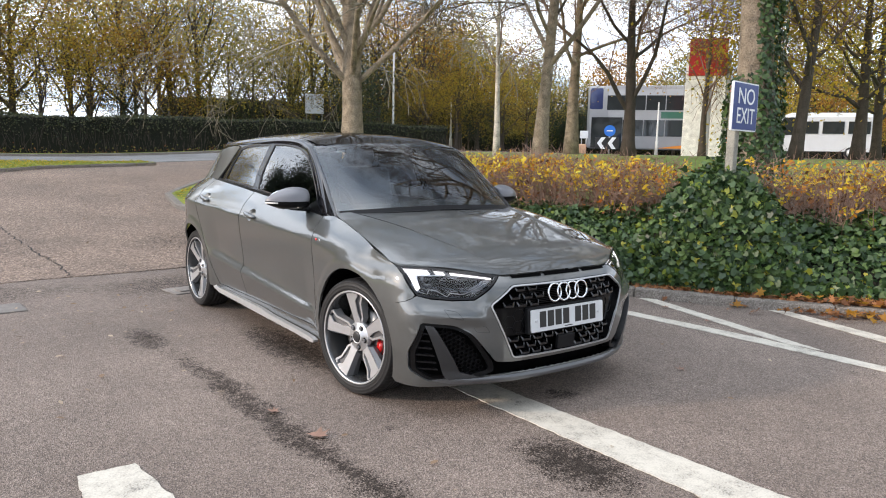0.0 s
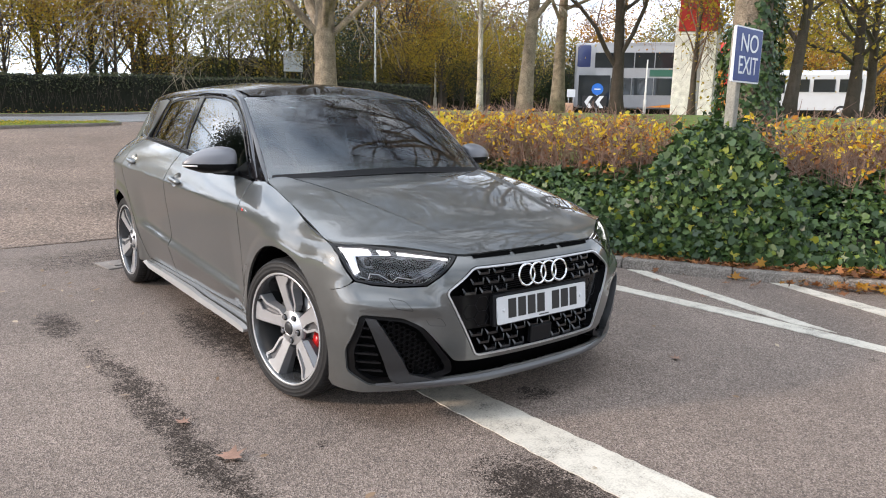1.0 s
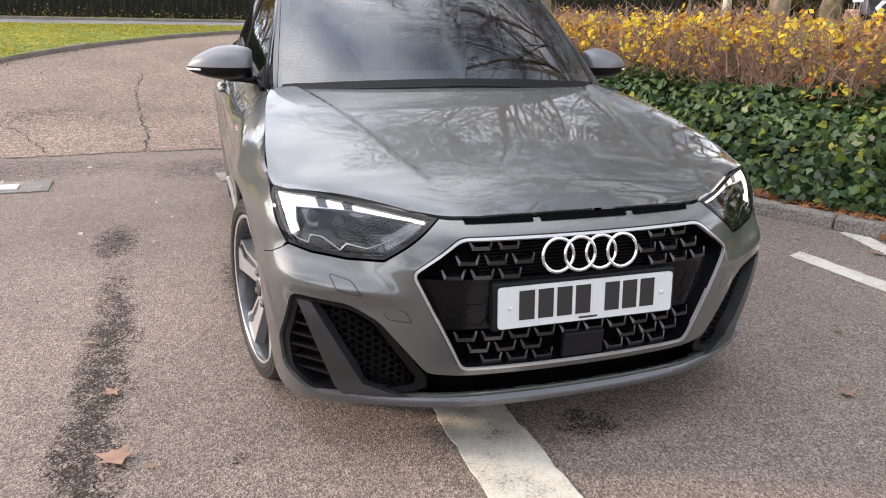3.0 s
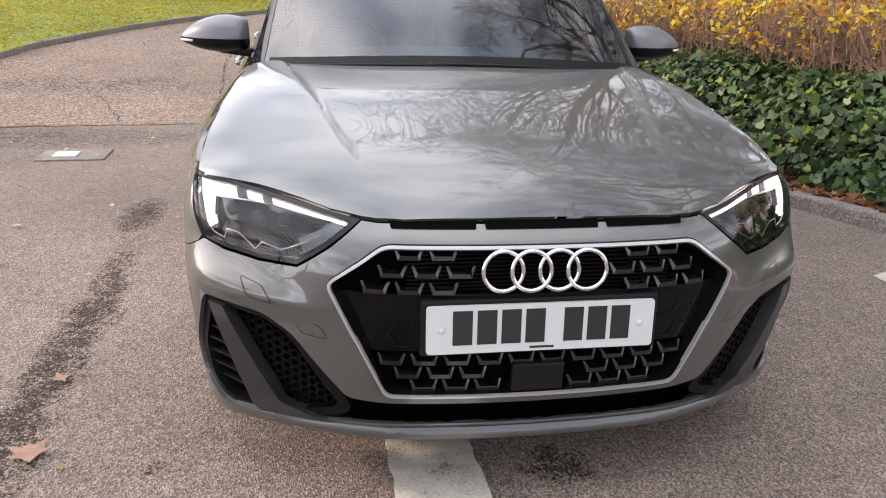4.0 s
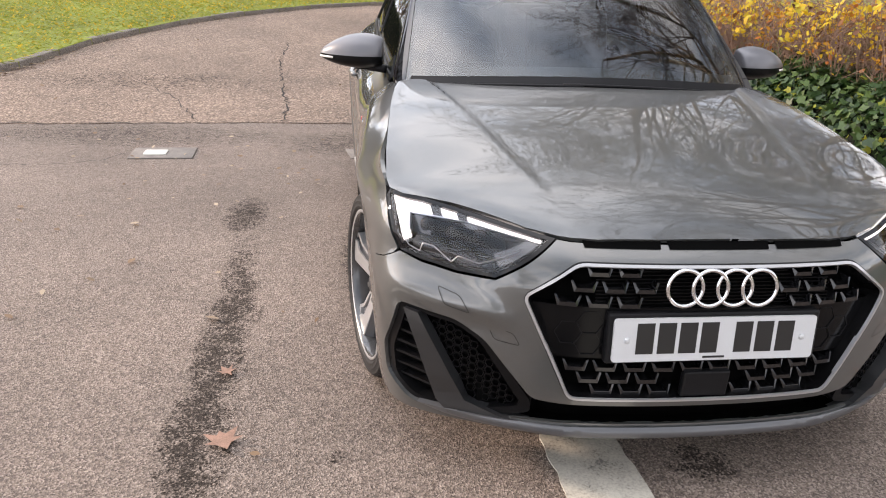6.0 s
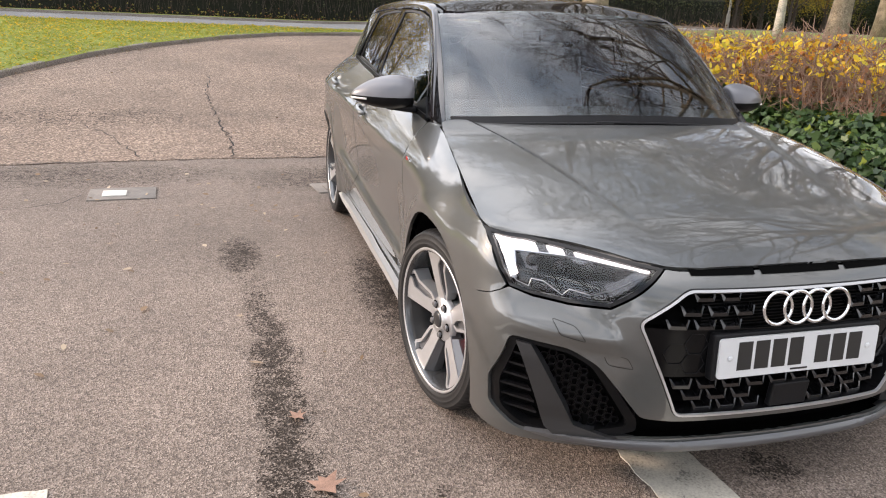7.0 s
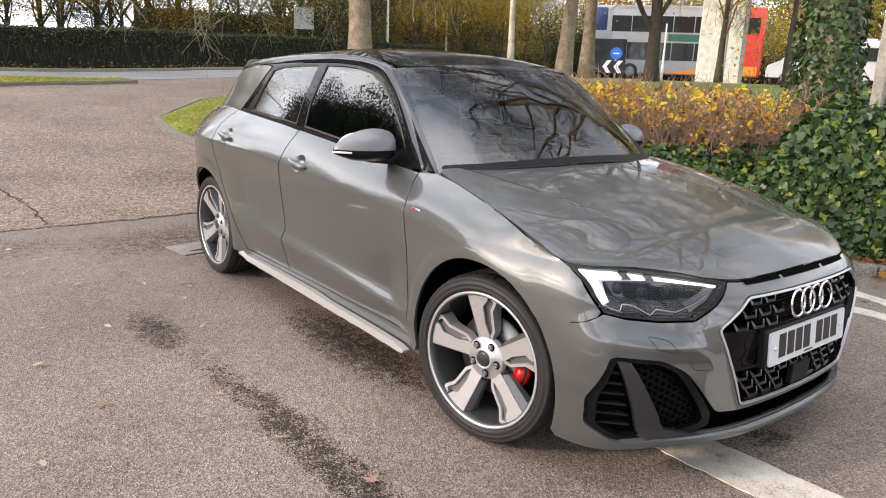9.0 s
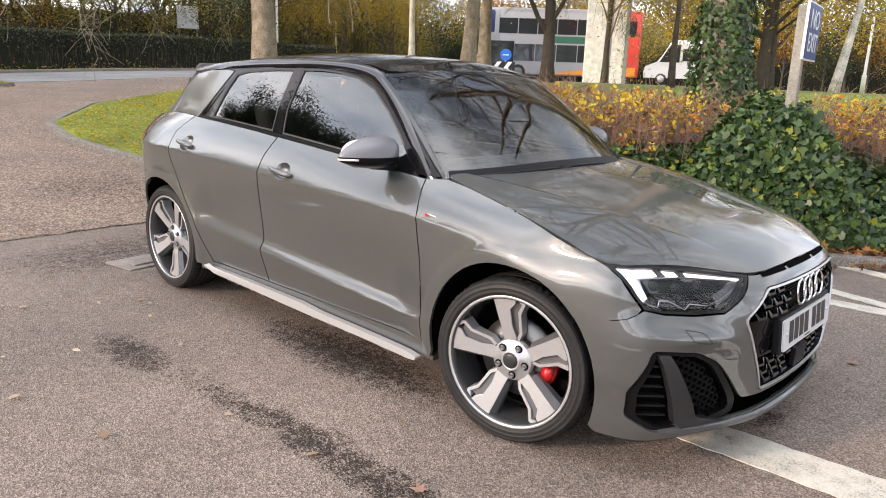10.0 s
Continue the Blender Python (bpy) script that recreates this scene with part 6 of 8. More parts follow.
TWIG_PALE = mat("pale_lichen_twigs", (0.24, 0.21, 0.155), 0.9, noise_scale=6, vary=0.35)
# near-black for plant interiors: the shade among leaves as a colour
CORE_SHADE = mat("thicket_core_shade", (0.012, 0.013, 0.008), 1.0, noise_scale=8, vary=0.4, bump=1.0, bump_scale=20, fine=0.05)

SHAPES = {
    "oval": [(0, -0.5, 0), (0.28, -0.1, 0.04), (0.2, 0.3, 0.03), (0, 0.55, 0), (-0.2, 0.3, 0.03), (-0.28, -0.1, 0.04)],
    "ivy": [(0, -0.42, 0), (0.34, -0.40, 0.05), (0.52, 0.0, 0.10), (0.22, 0.10, 0.03), (0, 0.60, -0.05), (-0.22, 0.10, 0.03), (-0.52, 0.0, 0.10), (-0.34, -0.40, 0.05)],
    "diamond": [(0, -0.5, 0), (0.32, 0, 0.06), (0, 0.5, 0), (-0.32, 0, 0.06)],
    "maple": [(0, -0.55, 0), (0.12, -0.25, 0.04), (0.50, -0.30, 0.12), (0.30, -0.02, 0.03), (0.55, 0.22, 0.12), (0.20, 0.18, 0.02), (0, 0.60, 0.08), (-0.20, 0.18, 0.02), (-0.55, 0.22, 0.12), (-0.30, -0.02, 0.03), (-0.50, -0.30, 0.12), (-0.12, -0.25, 0.04)],
    "blade": [(-0.06, 0, 0), (0.06, 0, 0), (0.015, 1.0, 0.15)],
}


def leaves(name, P, nrm, size, shape, material, parent=None, rng=None, spin=None):
    """One mesh of many leaves at places P, facing nrm."""
    rng = rng or np.random.default_rng(1)
    P = np.asarray(P, float)
    n = len(P)
    T = np.array(SHAPES[shape], float)
    nrm = nrm / (np.linalg.norm(nrm, axis=1, keepdims=True) + 1e-9)
    ref = rng.normal(size=(n, 3)) if spin is None else spin
    t = np.cross(nrm, ref)
    t /= np.linalg.norm(t, axis=1, keepdims=True) + 1e-9
    b = np.cross(nrm, t)
    s = np.asarray(size, float).reshape(-1, 1, 1) * np.ones((n, 1, 1))
    V = P[:, None] + s * (T[None, :, :1] * t[:, None] + T[None, :, 1:2] * b[:, None] + T[None, :, 2:] * nrm[:, None])
    return raw_mesh(name, V.reshape(-1, 3), n, len(T), material, parent)


def raw_mesh(name, V, n, k, material, parent=None, smooth=False):
    me = bpy.data.meshes.new(name)
    me.vertices.add(len(V))
    me.vertices.foreach_set("co", V.astype(np.float32).ravel())
    me.loops.add(n * k)
    me.loops.foreach_set("vertex_index", np.arange(n * k, dtype=np.int32))
    me.polygons.add(n)
    me.polygons.foreach_set("loop_start", np.arange(0, n * k, k, dtype=np.int32))
    me.update(calc_edges=True)
    me.materials.append(material)
    ob = new(name, me)
    if parent is not None:
        ob.parent = parent
    return ob


def rods(name, A, B, ra, rb, sides, material, parent=None):
    """One mesh of many tapered bars from A to B."""
    A, B = np.asarray(A, float), np.asarray(B, float)
    n = len(A)
    d = B - A
    d /= np.linalg.norm(d, axis=1, keepdims=True) + 1e-9
    ref = np.where(np.abs(d[:, 2:]) < 0.9, np.array([[0, 0, 1.0]]), np.array([[1.0, 0, 0]]))
    u = np.cross(d, ref)
    u /= np.linalg.norm(u, axis=1, keepdims=True) + 1e-9
    v = np.cross(d, u)
    ang = np.arange(sides) * math.tau / sides
    ring = np.cos(ang)[None, :, None] * u[:, None] + np.sin(ang)[None, :, None] * v[:, None]
    lo = A[:, None] + ring * np.asarray(ra).reshape(-1, 1, 1)
    hi = B[:, None] + ring * np.asarray(rb).reshape(-1, 1, 1)
    V = np.concatenate([lo, hi], 1).reshape(-1, 3)
    i = np.arange(sides)
    q = np.stack([i, (i + 1) % sides, (i + 1) % sides + sides, i + sides], 1)
    F = (q[None] + (np.arange(n) * 2 * sides)[:, None, None]).reshape(-1)
    me = bpy.data.meshes.new(name)
    me.vertices.add(len(V))
    me.vertices.foreach_set("co", V.astype(np.float32).ravel())
    m = n * sides
    me.loops.add(m * 4)
    me.loops.foreach_set("vertex_index", F.astype(np.int32))
    me.polygons.add(m)
    me.polygons.foreach_set("loop_start", np.arange(0, m * 4, 4, dtype=np.int32))
    me.polygons.foreach_set("use_smooth", np.ones(m, bool))
    me.update(calc_edges=True)
    me.materials.append(material)
    ob = new(name, me)
    if parent is not None:
        ob.parent = parent
    return ob


def tree(name, x, y, label, height=10.0, r=0.2, fork=2.4, limbs=6, levels=4, spread=0.55, droop=0.12, leaf=None, n_leaf=0, leaf_size=0.09, bark=None, twig=None, seed=1, lean=(0, 0), first_rise=0.75, twigs=3, clump=0.35, stems=1, z=None, low=0, span=1.0, bushy=(1, 1, 2), sides=3, slim=0.78, low_pack=1.1):
    """A tree with a tapered trunk, limbs that fork down to twigs, and leaves on the outer twigs."""
    rnd = random.Random(seed)
    rng = np.random.default_rng(seed)
    bark, twig = bark or BARK, twig or TWIG
    t = empty(name, label, "tree", m=pose(x, y, land(x, y) if z is None else z))
    segs, tips, limb_no = [], [], [0]

    def grow_branch(p, d, length, rad, level):
        n = 5 if level < 2 else 4
        step = length / n
        pts = [p.copy()]
        for k in range(n):
            d = (d + Vector((rnd.gauss(0, 0.13), rnd.gauss(0, 0.13), rnd.gauss(0, 0.10) - droop * (0.25 * level) * (k / n) + (0.05 if level < 2 else 0)))).normalized()
            q = p + d * step
            r0, r1 = rad * (1 - 0.62 * k / n), rad * (1 - 0.62 * (k + 1) / n)
            segs.append((p.copy(), q.copy(), r0, r1, limb_no[0]))
            if level < levels and k >= (1 if level else 1):
                for _ in range(rnd.choice(bushy) if level < levels - 1 else twigs):
                    side = Vector((rnd.gauss(0, 1), rnd.gauss(0, 1), rnd.gauss(0.1, 0.6)))
                    side = (side - d * side.dot(d)).normalized()
                    nd = (d * 0.62 + side * (0.62 + 0.2 * rnd.random())).normalized()
                    grow_branch(q.copy(), nd, length * rnd.uniform(0.42, 0.66), r1 * rnd.uniform(0.45, 0.65), level + 1)
            p = q
        if level >= levels - 1:
            tips.append(p.copy())

    for s in range(stems):
        a0 = s * math.tau / max(1, stems) + 0.7
        base = Vector((math.cos(a0), math.sin(a0), 0)) * (0.10 if stems > 1 else 0)
        d0 = Vector((lean[0], lean[1], 1)) + (Vector((math.cos(a0), math.sin(a0), 0)) * 0.16 if stems > 1 else Vector())
        top_h = height * 0.62
        n = 12
        pts, rad = [], []
        for k in range(n + 1):
            u = k / n
            p = base + d0 * (top_h * u) + Vector((0.06 * math.sin(3 * u + seed), 0.06 * math.sin(4 * u + 2 * seed), 0)) * (u * top_h * 0.25)
            pts.append(p)
            f = max(0.0, 1 - u * top_h / fork)
            rad.append(r * ((1 - 0.75 * u) + 0.35 * f**3) / (1 if stems == 1 else 1.35))
        bm = bmesh.new()
        tube(bm, pts, rad, 12)
        for v in bm.verts:
            v.co += v.normal * 0.10 * r * noise.noise(v.co * 3.0 + Vector((seed, 0, 0)))
        part("trunk", bm, bark, t)
        for k in range(limbs):
            u = fork / top_h + (1 - fork / top_h) * span * (k / limbs) ** low_pack
            i = min(n - 1, int(u * n))
            p = pts[i].lerp(pts[i + 1], u * n - i)
            a = k * 2.4 + seed + rnd.uniform(-0.3, 0.3)
            d = Vector((math.cos(a) * spread, math.sin(a) * spread, first_rise * rnd.uniform(0.6, 1.2))).normalized()
            far = 1.0
            if k < low:
                d = Vector((math.cos(a), math.sin(a), 0.75)).normalized()
                far = 1.1
            limb_no[0] += 1
            grow_branch(p, d, far * height * rnd.uniform(0.30, 0.42) * (1.1 - 0.35 * u), rad[i] * slim * rnd.uniform(0.45, 0.62), 1)
        limb_no[0] += 1
        grow_branch(pts[-1], d0.normalized(), height * 0.3, rad[-1], 1)
    A = np.array([tuple(s[0]) for s in segs])
    B = np.array([tuple(s[1]) for s in segs])
    ra = np.array([s[2] for s in segs])
    rb = np.array([s[3] for s in segs])
    ra, rb = np.maximum(ra, 0.0065), np.maximum(rb, 0.005)
    big = ra > (0.045 if levels > 2 else 0.0)
    no = np.array([s[4] for s in segs])
    for k in range(1, limb_no[0] + 1):
        one = big & (no == k)
        if one.any():
            rods("limb", A[one], B[one], ra[one], rb[one], 8 if levels > 2 else 4, bark, t)
    if not big.all():
        rods("branchwork", A[~big], B[~big], ra[~big], rb[~big], sides, twig, t)
    if leaf is not None and n_leaf:
        T = np.array([tuple(p) for p in tips])
        idx = rng.integers(0, len(T), n_leaf)
        P = T[idx] + rng.normal(size=(n_leaf, 3)) * clump
        leaves("crown", P, rng.normal(size=(n_leaf, 3)) + np.array([0, 0, 0.6]), rng.uniform(0.6, 1.3, n_leaf) * leaf_size, "diamond", leaf, t, rng)
    return t


def along(pts, s):
    """The place and the heading at s metres along a line."""
    for a, b in zip(pts, pts[1:]):
        L = math.dist(a, b)
        if s <= L:
            u = s / L
            return (a[0] + (b[0] - a[0]) * u, a[1] + (b[1] - a[1]) * u), ((b[0] - a[0]) / L, (b[1] - a[1]) / L)
        s -= L
    return pts[-1], ((b[0] - a[0]) / L, (b[1] - a[1]) / L)


def bed_point(s, d):
    """Along the bed's kerb from its near end, and d metres into the bed."""
    (x, y), (ux, uy) = along(KERB, s)
    return x + uy * d, y - ux * d


def ivy_top(s, d):
    """Height of the ivy over the soil; it climbs to a mound round the sign's post."""
    h = spl([(0.30, 0.0), (0.40, 0.16), (0.52, 0.34), (0.75, 0.52), (1.1, 0.60), (1.6, 0.50), (2.4, 0.35)], d)
    w = 1 + 0.22 * noise.noise(Vector((s * 0.9, d * 1.3, 4.0))) + 0.10 * noise.noise(Vector((s * 3.1, d * 3.3, 9.0)))
    rise, fall = min(1.0, max(0.0, (d - 0.25) / 0.12)), min(1.0, max(0.0, (2.3 - d) / 1.3))
    mound = math.exp(-(((s - 8.9 - 0.25 * noise.noise(Vector((d * 2, s, 3)))) / (0.70 + 0.25 * noise.noise(Vector((s * 1.5, d, 7))))) ** 2)) * rise * rise * (3 - 2 * rise) * fall
    return max(h * w, (0.80 + 0.30 * w) * mound) * max(0.05, min(1.0, (14.6 - s) / 1.5))


def build_ivy():
    rng = np.random.default_rng(11)
    # near-black body inside, standing in for the shade between the leaves
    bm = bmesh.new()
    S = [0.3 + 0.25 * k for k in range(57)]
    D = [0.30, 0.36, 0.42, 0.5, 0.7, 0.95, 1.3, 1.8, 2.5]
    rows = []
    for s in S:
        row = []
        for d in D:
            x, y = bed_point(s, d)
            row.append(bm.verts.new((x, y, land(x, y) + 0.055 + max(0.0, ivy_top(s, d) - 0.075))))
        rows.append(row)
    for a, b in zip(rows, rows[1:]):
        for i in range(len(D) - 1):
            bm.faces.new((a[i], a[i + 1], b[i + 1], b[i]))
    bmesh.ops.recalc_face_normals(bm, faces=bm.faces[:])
    bed = tagged(link("ivy_bank", bm, CORE_SHADE), "dense dark green ivy spilling over the bed", "ivy", kind="stuff")
    P, N = [], []
    n = 39000
    for s, d, u in zip(rng.uniform(3.0, 14.5, n), rng.beta(1.2, 1.9, n) * 2.1 + 0.32, rng.random(n)):
        x, y = bed_point(s, d)
        e = 0.05
        h = ivy_top(s, d)
        gx, gy = bed_point(s, d + e)
        slope = (ivy_top(s, d + e) - h) / e
        ux, uy = (gx - x) / e, (gy - y) / e
        P.append((x, y, land(x, y) + 0.06 + h - 0.06 * u * u))
        N.append((-ux * slope, -uy * slope, 1.0))
    # the steep face of the mound
    for s, u in zip(rng.normal(8.9, 0.6, 6800), rng.random(6800)):
        d = 0.27 + 0.09 * u + 0.03 * rng.random()
        x, y = bed_point(s, d)
        gx, gy = bed_point(s, d + 0.05)
        P.append((x, y, land(x, y) + 0.06 + u * ivy_top(s, 0.38)))
        N.append(((x - gx) / 0.05, (y - gy) / 0.05, 0.35))
    P, N = np.array(P), np.array(N)
    pick = rng.permutation(len(P))
    P, N = P[pick], N[pick]
    N = N / np.linalg.norm(N, axis=1, keepdims=True) + rng.normal(size=N.shape) * 0.55
    P += rng.normal(size=P.shape) * 0.032
    sz = rng.uniform(0.035, 0.088, len(P))
    k = int(len(P) * 0.945)
    leaves("ivy_foliage", P[:k], N[:k], sz[:k], "ivy", IVY, bed, rng)
    leaves("pale_foliage", P[k:], N[k:], sz[k:] * 0.9, "ivy", IVY_PALE, bed, rng)


def build_shrubs():
    """A row of thin brown-stemmed shrubs with yellow and orange leaves at their tips."""
    rng = np.random.default_rng(21)
    for i, s0 in enumerate(np.arange(3.8, 14.6, 0.72)):
        sh = empty("autumn_shrub", "brown leafless-stemmed shrub with yellow and orange leaves", "shrub", "shrubs along the bed")
        A, B, R = [], [], []
        Y, O, D = [], [], []
        for _ in range(190):
            s, d = s0 + rng.uniform(-0.45, 0.45), 1.70 + rng.uniform(-0.85, 0.85)
            if abs(s - 8.75) < 0.9 and rng.random() < 0.7:
                continue
            px, py = bed_point(s, d)
            z0 = land(px, py) + 0.1
            top = 1.24 - 0.10 * rng.random() + 0.10 * noise.noise(Vector((s * 1.1, d, 2)))
            p = np.array([px, py, z0])
            dirn = np.array([rng.normal(0, 0.16), rng.normal(0, 0.16), 1.0])
            L = (top - z0) * rng.uniform(0.72, 1.03)
            k = 4
            for j in range(k):
                q = p + dirn * L / k
                A.append(p), B.append(q), R.append(0.0055 * (1 - 0.17 * j))
                if j > 0:
                    for _ in range(2):
                        tw = q + np.array([rng.normal(0, 0.09), rng.normal(0, 0.09), rng.uniform(0.02, 0.16)])
                        A.append(q), B.append(tw), R.append(0.0028)
                        u = rng.random()
                        if tw[2] < top + 0.02:
                            if j == 3 and u < 0.06 + 0.40 * max(0.0, 0.5 + 0.9 * noise.noise(Vector((s * 1.7, d * 1.7, 6)))):
                                (Y if rng.random() < 0.62 else O).extend(tw + rng.normal(size=3) * 0.034 for _ in range(8))
                            elif j == 2 and u < 0.08:
                                (Y if rng.random() < 0.5 else O).extend(tw + rng.normal(size=3) * 0.034 for _ in range(8))
                            elif u > 0.66:
                                D.append(tw)
                p = q
                dirn = dirn + rng.normal(size=3) * np.array([0.12, 0.12, 0.02])
        R = np.array(R)
        rods("thicket", A, B, R, R * 0.75, 4, SHRUB_STEM, sh)
        for nm, pts, m, sz in (("yellow_foliage", Y, YELLOW_SHRUB, 0.047), ("orange_foliage", O, AMBER_LEAF, 0.045), ("dead_foliage", D, BROWN_LEAF, 0.05)):
            if pts:
                pts = np.array(pts)
                leaves(nm, pts, rng.normal(size=pts.shape) + np.array([-0.5, -0.5, 0.8]), rng.uniform(0.7, 1.3, len(pts)) * sz, "oval", m, sh, rng)


SHRUB_STEM = mat("reddish_brown_stems", (0.24, 0.150, 0.112), 0.8, noise_scale=5, vary=0.35)
YELLOW_SHRUB = leafy("yellow_shrub_leaves", (0.60, 0.38, 0.02), (0.75, 0.50, 0.03), (0.62, 0.58, 0.08), 0.55, 0.4)


def build_litter():
    rng = np.random.default_rng(31)
    P = []
    for _ in range(3600):
        s, d = rng.uniform(2.5, 14.5), rng.uniform(0.08, 0.52)
        x, y = bed_point(s, d)
        P.append((x, y, land(x, y) + 0.075 + 0.015 * rng.random()))
    for _ in range(340):
        s, d = rng.normal(7.25, 0.75), rng.normal(-0.02, 0.14)
        x, y = bed_point(s, d)
        P.append((x, y, land(x, y) + (0.02 if d < 0 else 0.10) + 0.03 * rng.random()))
    P = np.array(P)
    tagged(leaves("leaf_litter", P, rng.normal(size=P.shape) * 0.35 + np.array([0, 0, 1.0]), rng.uniform(0.035, 0.085, len(P)), "maple", BROWN_LEAF, None, rng), "brown and orange fallen leaves along the kerb", "fallen leaves", kind="stuff")
    P = []
    for _ in range(150):
        s, d = rng.normal(7.1, 0.6), rng.normal(0.0, 0.13)
        x, y = bed_point(s, d)
        P.append((x, y, land(x, y) + (0.025 if d < 0 else 0.105) + 0.03 * rng.random()))
    P = np.array(P)
    tagged(leaves("orange_litter", P, rng.normal(size=P.shape) * 0.35 + np.array([0, 0, 1.0]), rng.uniform(0.05, 0.10, len(P)), "maple", ORANGE_LEAF, None, rng), "orange maple leaves heaped against the kerb", "fallen leaves", kind="stuff")
    P = []
    for _ in range(620):
        x, y = rng.uniform(-6, 3), rng.uniform(-3.5, 14)
        if -0.95 < x < 0.95 and -0.9 < y < 3.4:
            continue
        if rng.random() < (0.45 if y < 4 else 0.1):
            continue
        P.append((x, y, land(x, y) + 0.012))
    for _ in range(70):
        x, y = rng.normal(-2.0, 0.9), rng.normal(3.0, 0.8)
        if x < -0.95:
            P.append((x, y, land(x, y) + 0.012))
    for _ in range(760):
        i = rng.uniform(2, len(BANK) - 1.01)
        k = int(i)
        x = BANK[k][0] + (BANK[k + 1][0] - BANK[k][0]) * (i - k) + rng.normal(0.08, 0.09)
        y = BANK[k][1] + (BANK[k + 1][1] - BANK[k][1]) * (i - k) + rng.normal(-0.08, 0.09)
        P.append((x, y, land(x, y) + 0.03))
    P = np.array(P)
    tagged(leaves("scattered_leaves", P, rng.normal(size=P.shape) * 0.22 + np.array([0, 0, 1.0]), rng.uniform(0.018, 0.055, len(P)), "oval", PALE_LEAF, None, rng), "small pale and brown leaves scattered on the paving", "fallen leaves", kind="stuff")
    for x, y, s, a, m in ((-1.287, -0.042, 0.062, 40, 0), (-1.24, -0.432, 0.105, 200, 0), (1.05, -0.72, 0.06, 20, 1), (-1.453, 0.831, 0.035, 90, 2), (2.35, -0.05, 0.06, 70, 1), (2.5, 0.45, 0.07, 10, 1)):
        bm = bmesh.new()
        vs = [bm.verts.new((u * s * 0.95, v * s * 0.95, w * s * 1.5 + 0.004)) for u, v, w in SHAPES["maple"]]
        bm.faces.new(vs)
        ob = link("fallen_leaf", bm, FALLEN if m < 2 else PALE_LEAF)
        ob.matrix_basis = pose(x, y, land(x, y) + 0.005, 0, 0, a)
        tagged(ob, "curled brown maple leaf lying on the asphalt", "leaf", "fallen maple leaves")


FALLEN = mat("curled_brown_leaf", (0.27, 0.155, 0.11), 0.7, noise_scale=25, vary=0.3)
PALE_LEAF = leafy("pale_scattered_leaves", (0.14, 0.085, 0.045), (0.24, 0.155, 0.095), (0.46, 0.37, 0.27), 0.7, 0.1)


def build_grass():
    rng = np.random.default_rng(41)

    def turf(name, poly, n, label, tall):
        poly = [tuple(p) for p in poly]
        a = np.array(poly)
        lo, hi = a.min(0), a.max(0)
        pts = rng.uniform(lo, hi, (n * 3, 2))
        pts = pts[inside(poly, pts)][:n]
        P = np.array([(x, y, land(x, y) + 0.085) for x, y in pts])
        up = rng.normal(size=P.shape) * 0.4 + np.array([0, 0, 1.0])
        side = rng.normal(size=P.shape)
        nrm = np.cross(up, side)
        nrm /= np.linalg.norm(nrm, axis=1, keepdims=True)
        ob = leaves(name, P, nrm, rng.uniform(0.5, 1.2, len(P)) * tall, "blade", GRASS, None, rng, np.cross(nrm, up) * -1)
        tagged(ob, label, "grass", kind="stuff")
        k = len(P) // 6
        L = leaves(name + "_leaves", P[:k] + np.array([0, 0, 0.03]), rng.normal(size=(k, 3)) * 0.4 + np.array([0, 0, 1.0]), rng.uniform(0.03, 0.06, k), "oval", YELLOW_LEAF, None, rng)
        tagged(L, "yellow and brown leaves fallen on the grass", "fallen leaves", kind="stuff")

    turf("bank_grass", BANK + [(2.6, 18.2), (-0.75, 18.15), (-9, 17.4), (-9, 5.6)], 46000, "green grass blades of the bank", 0.085)
    turf("island_grass", [(1.42, 5.8), (1.24, 7.0), (1.1, 7.9), (0.98, 8.8), (1.16, 10.0), (1.66, 10.7), (2.7, 12.1), (5, 13.7), (7, 14.3), (7, 8)], 26000, "green grass blades of the island", 0.075)


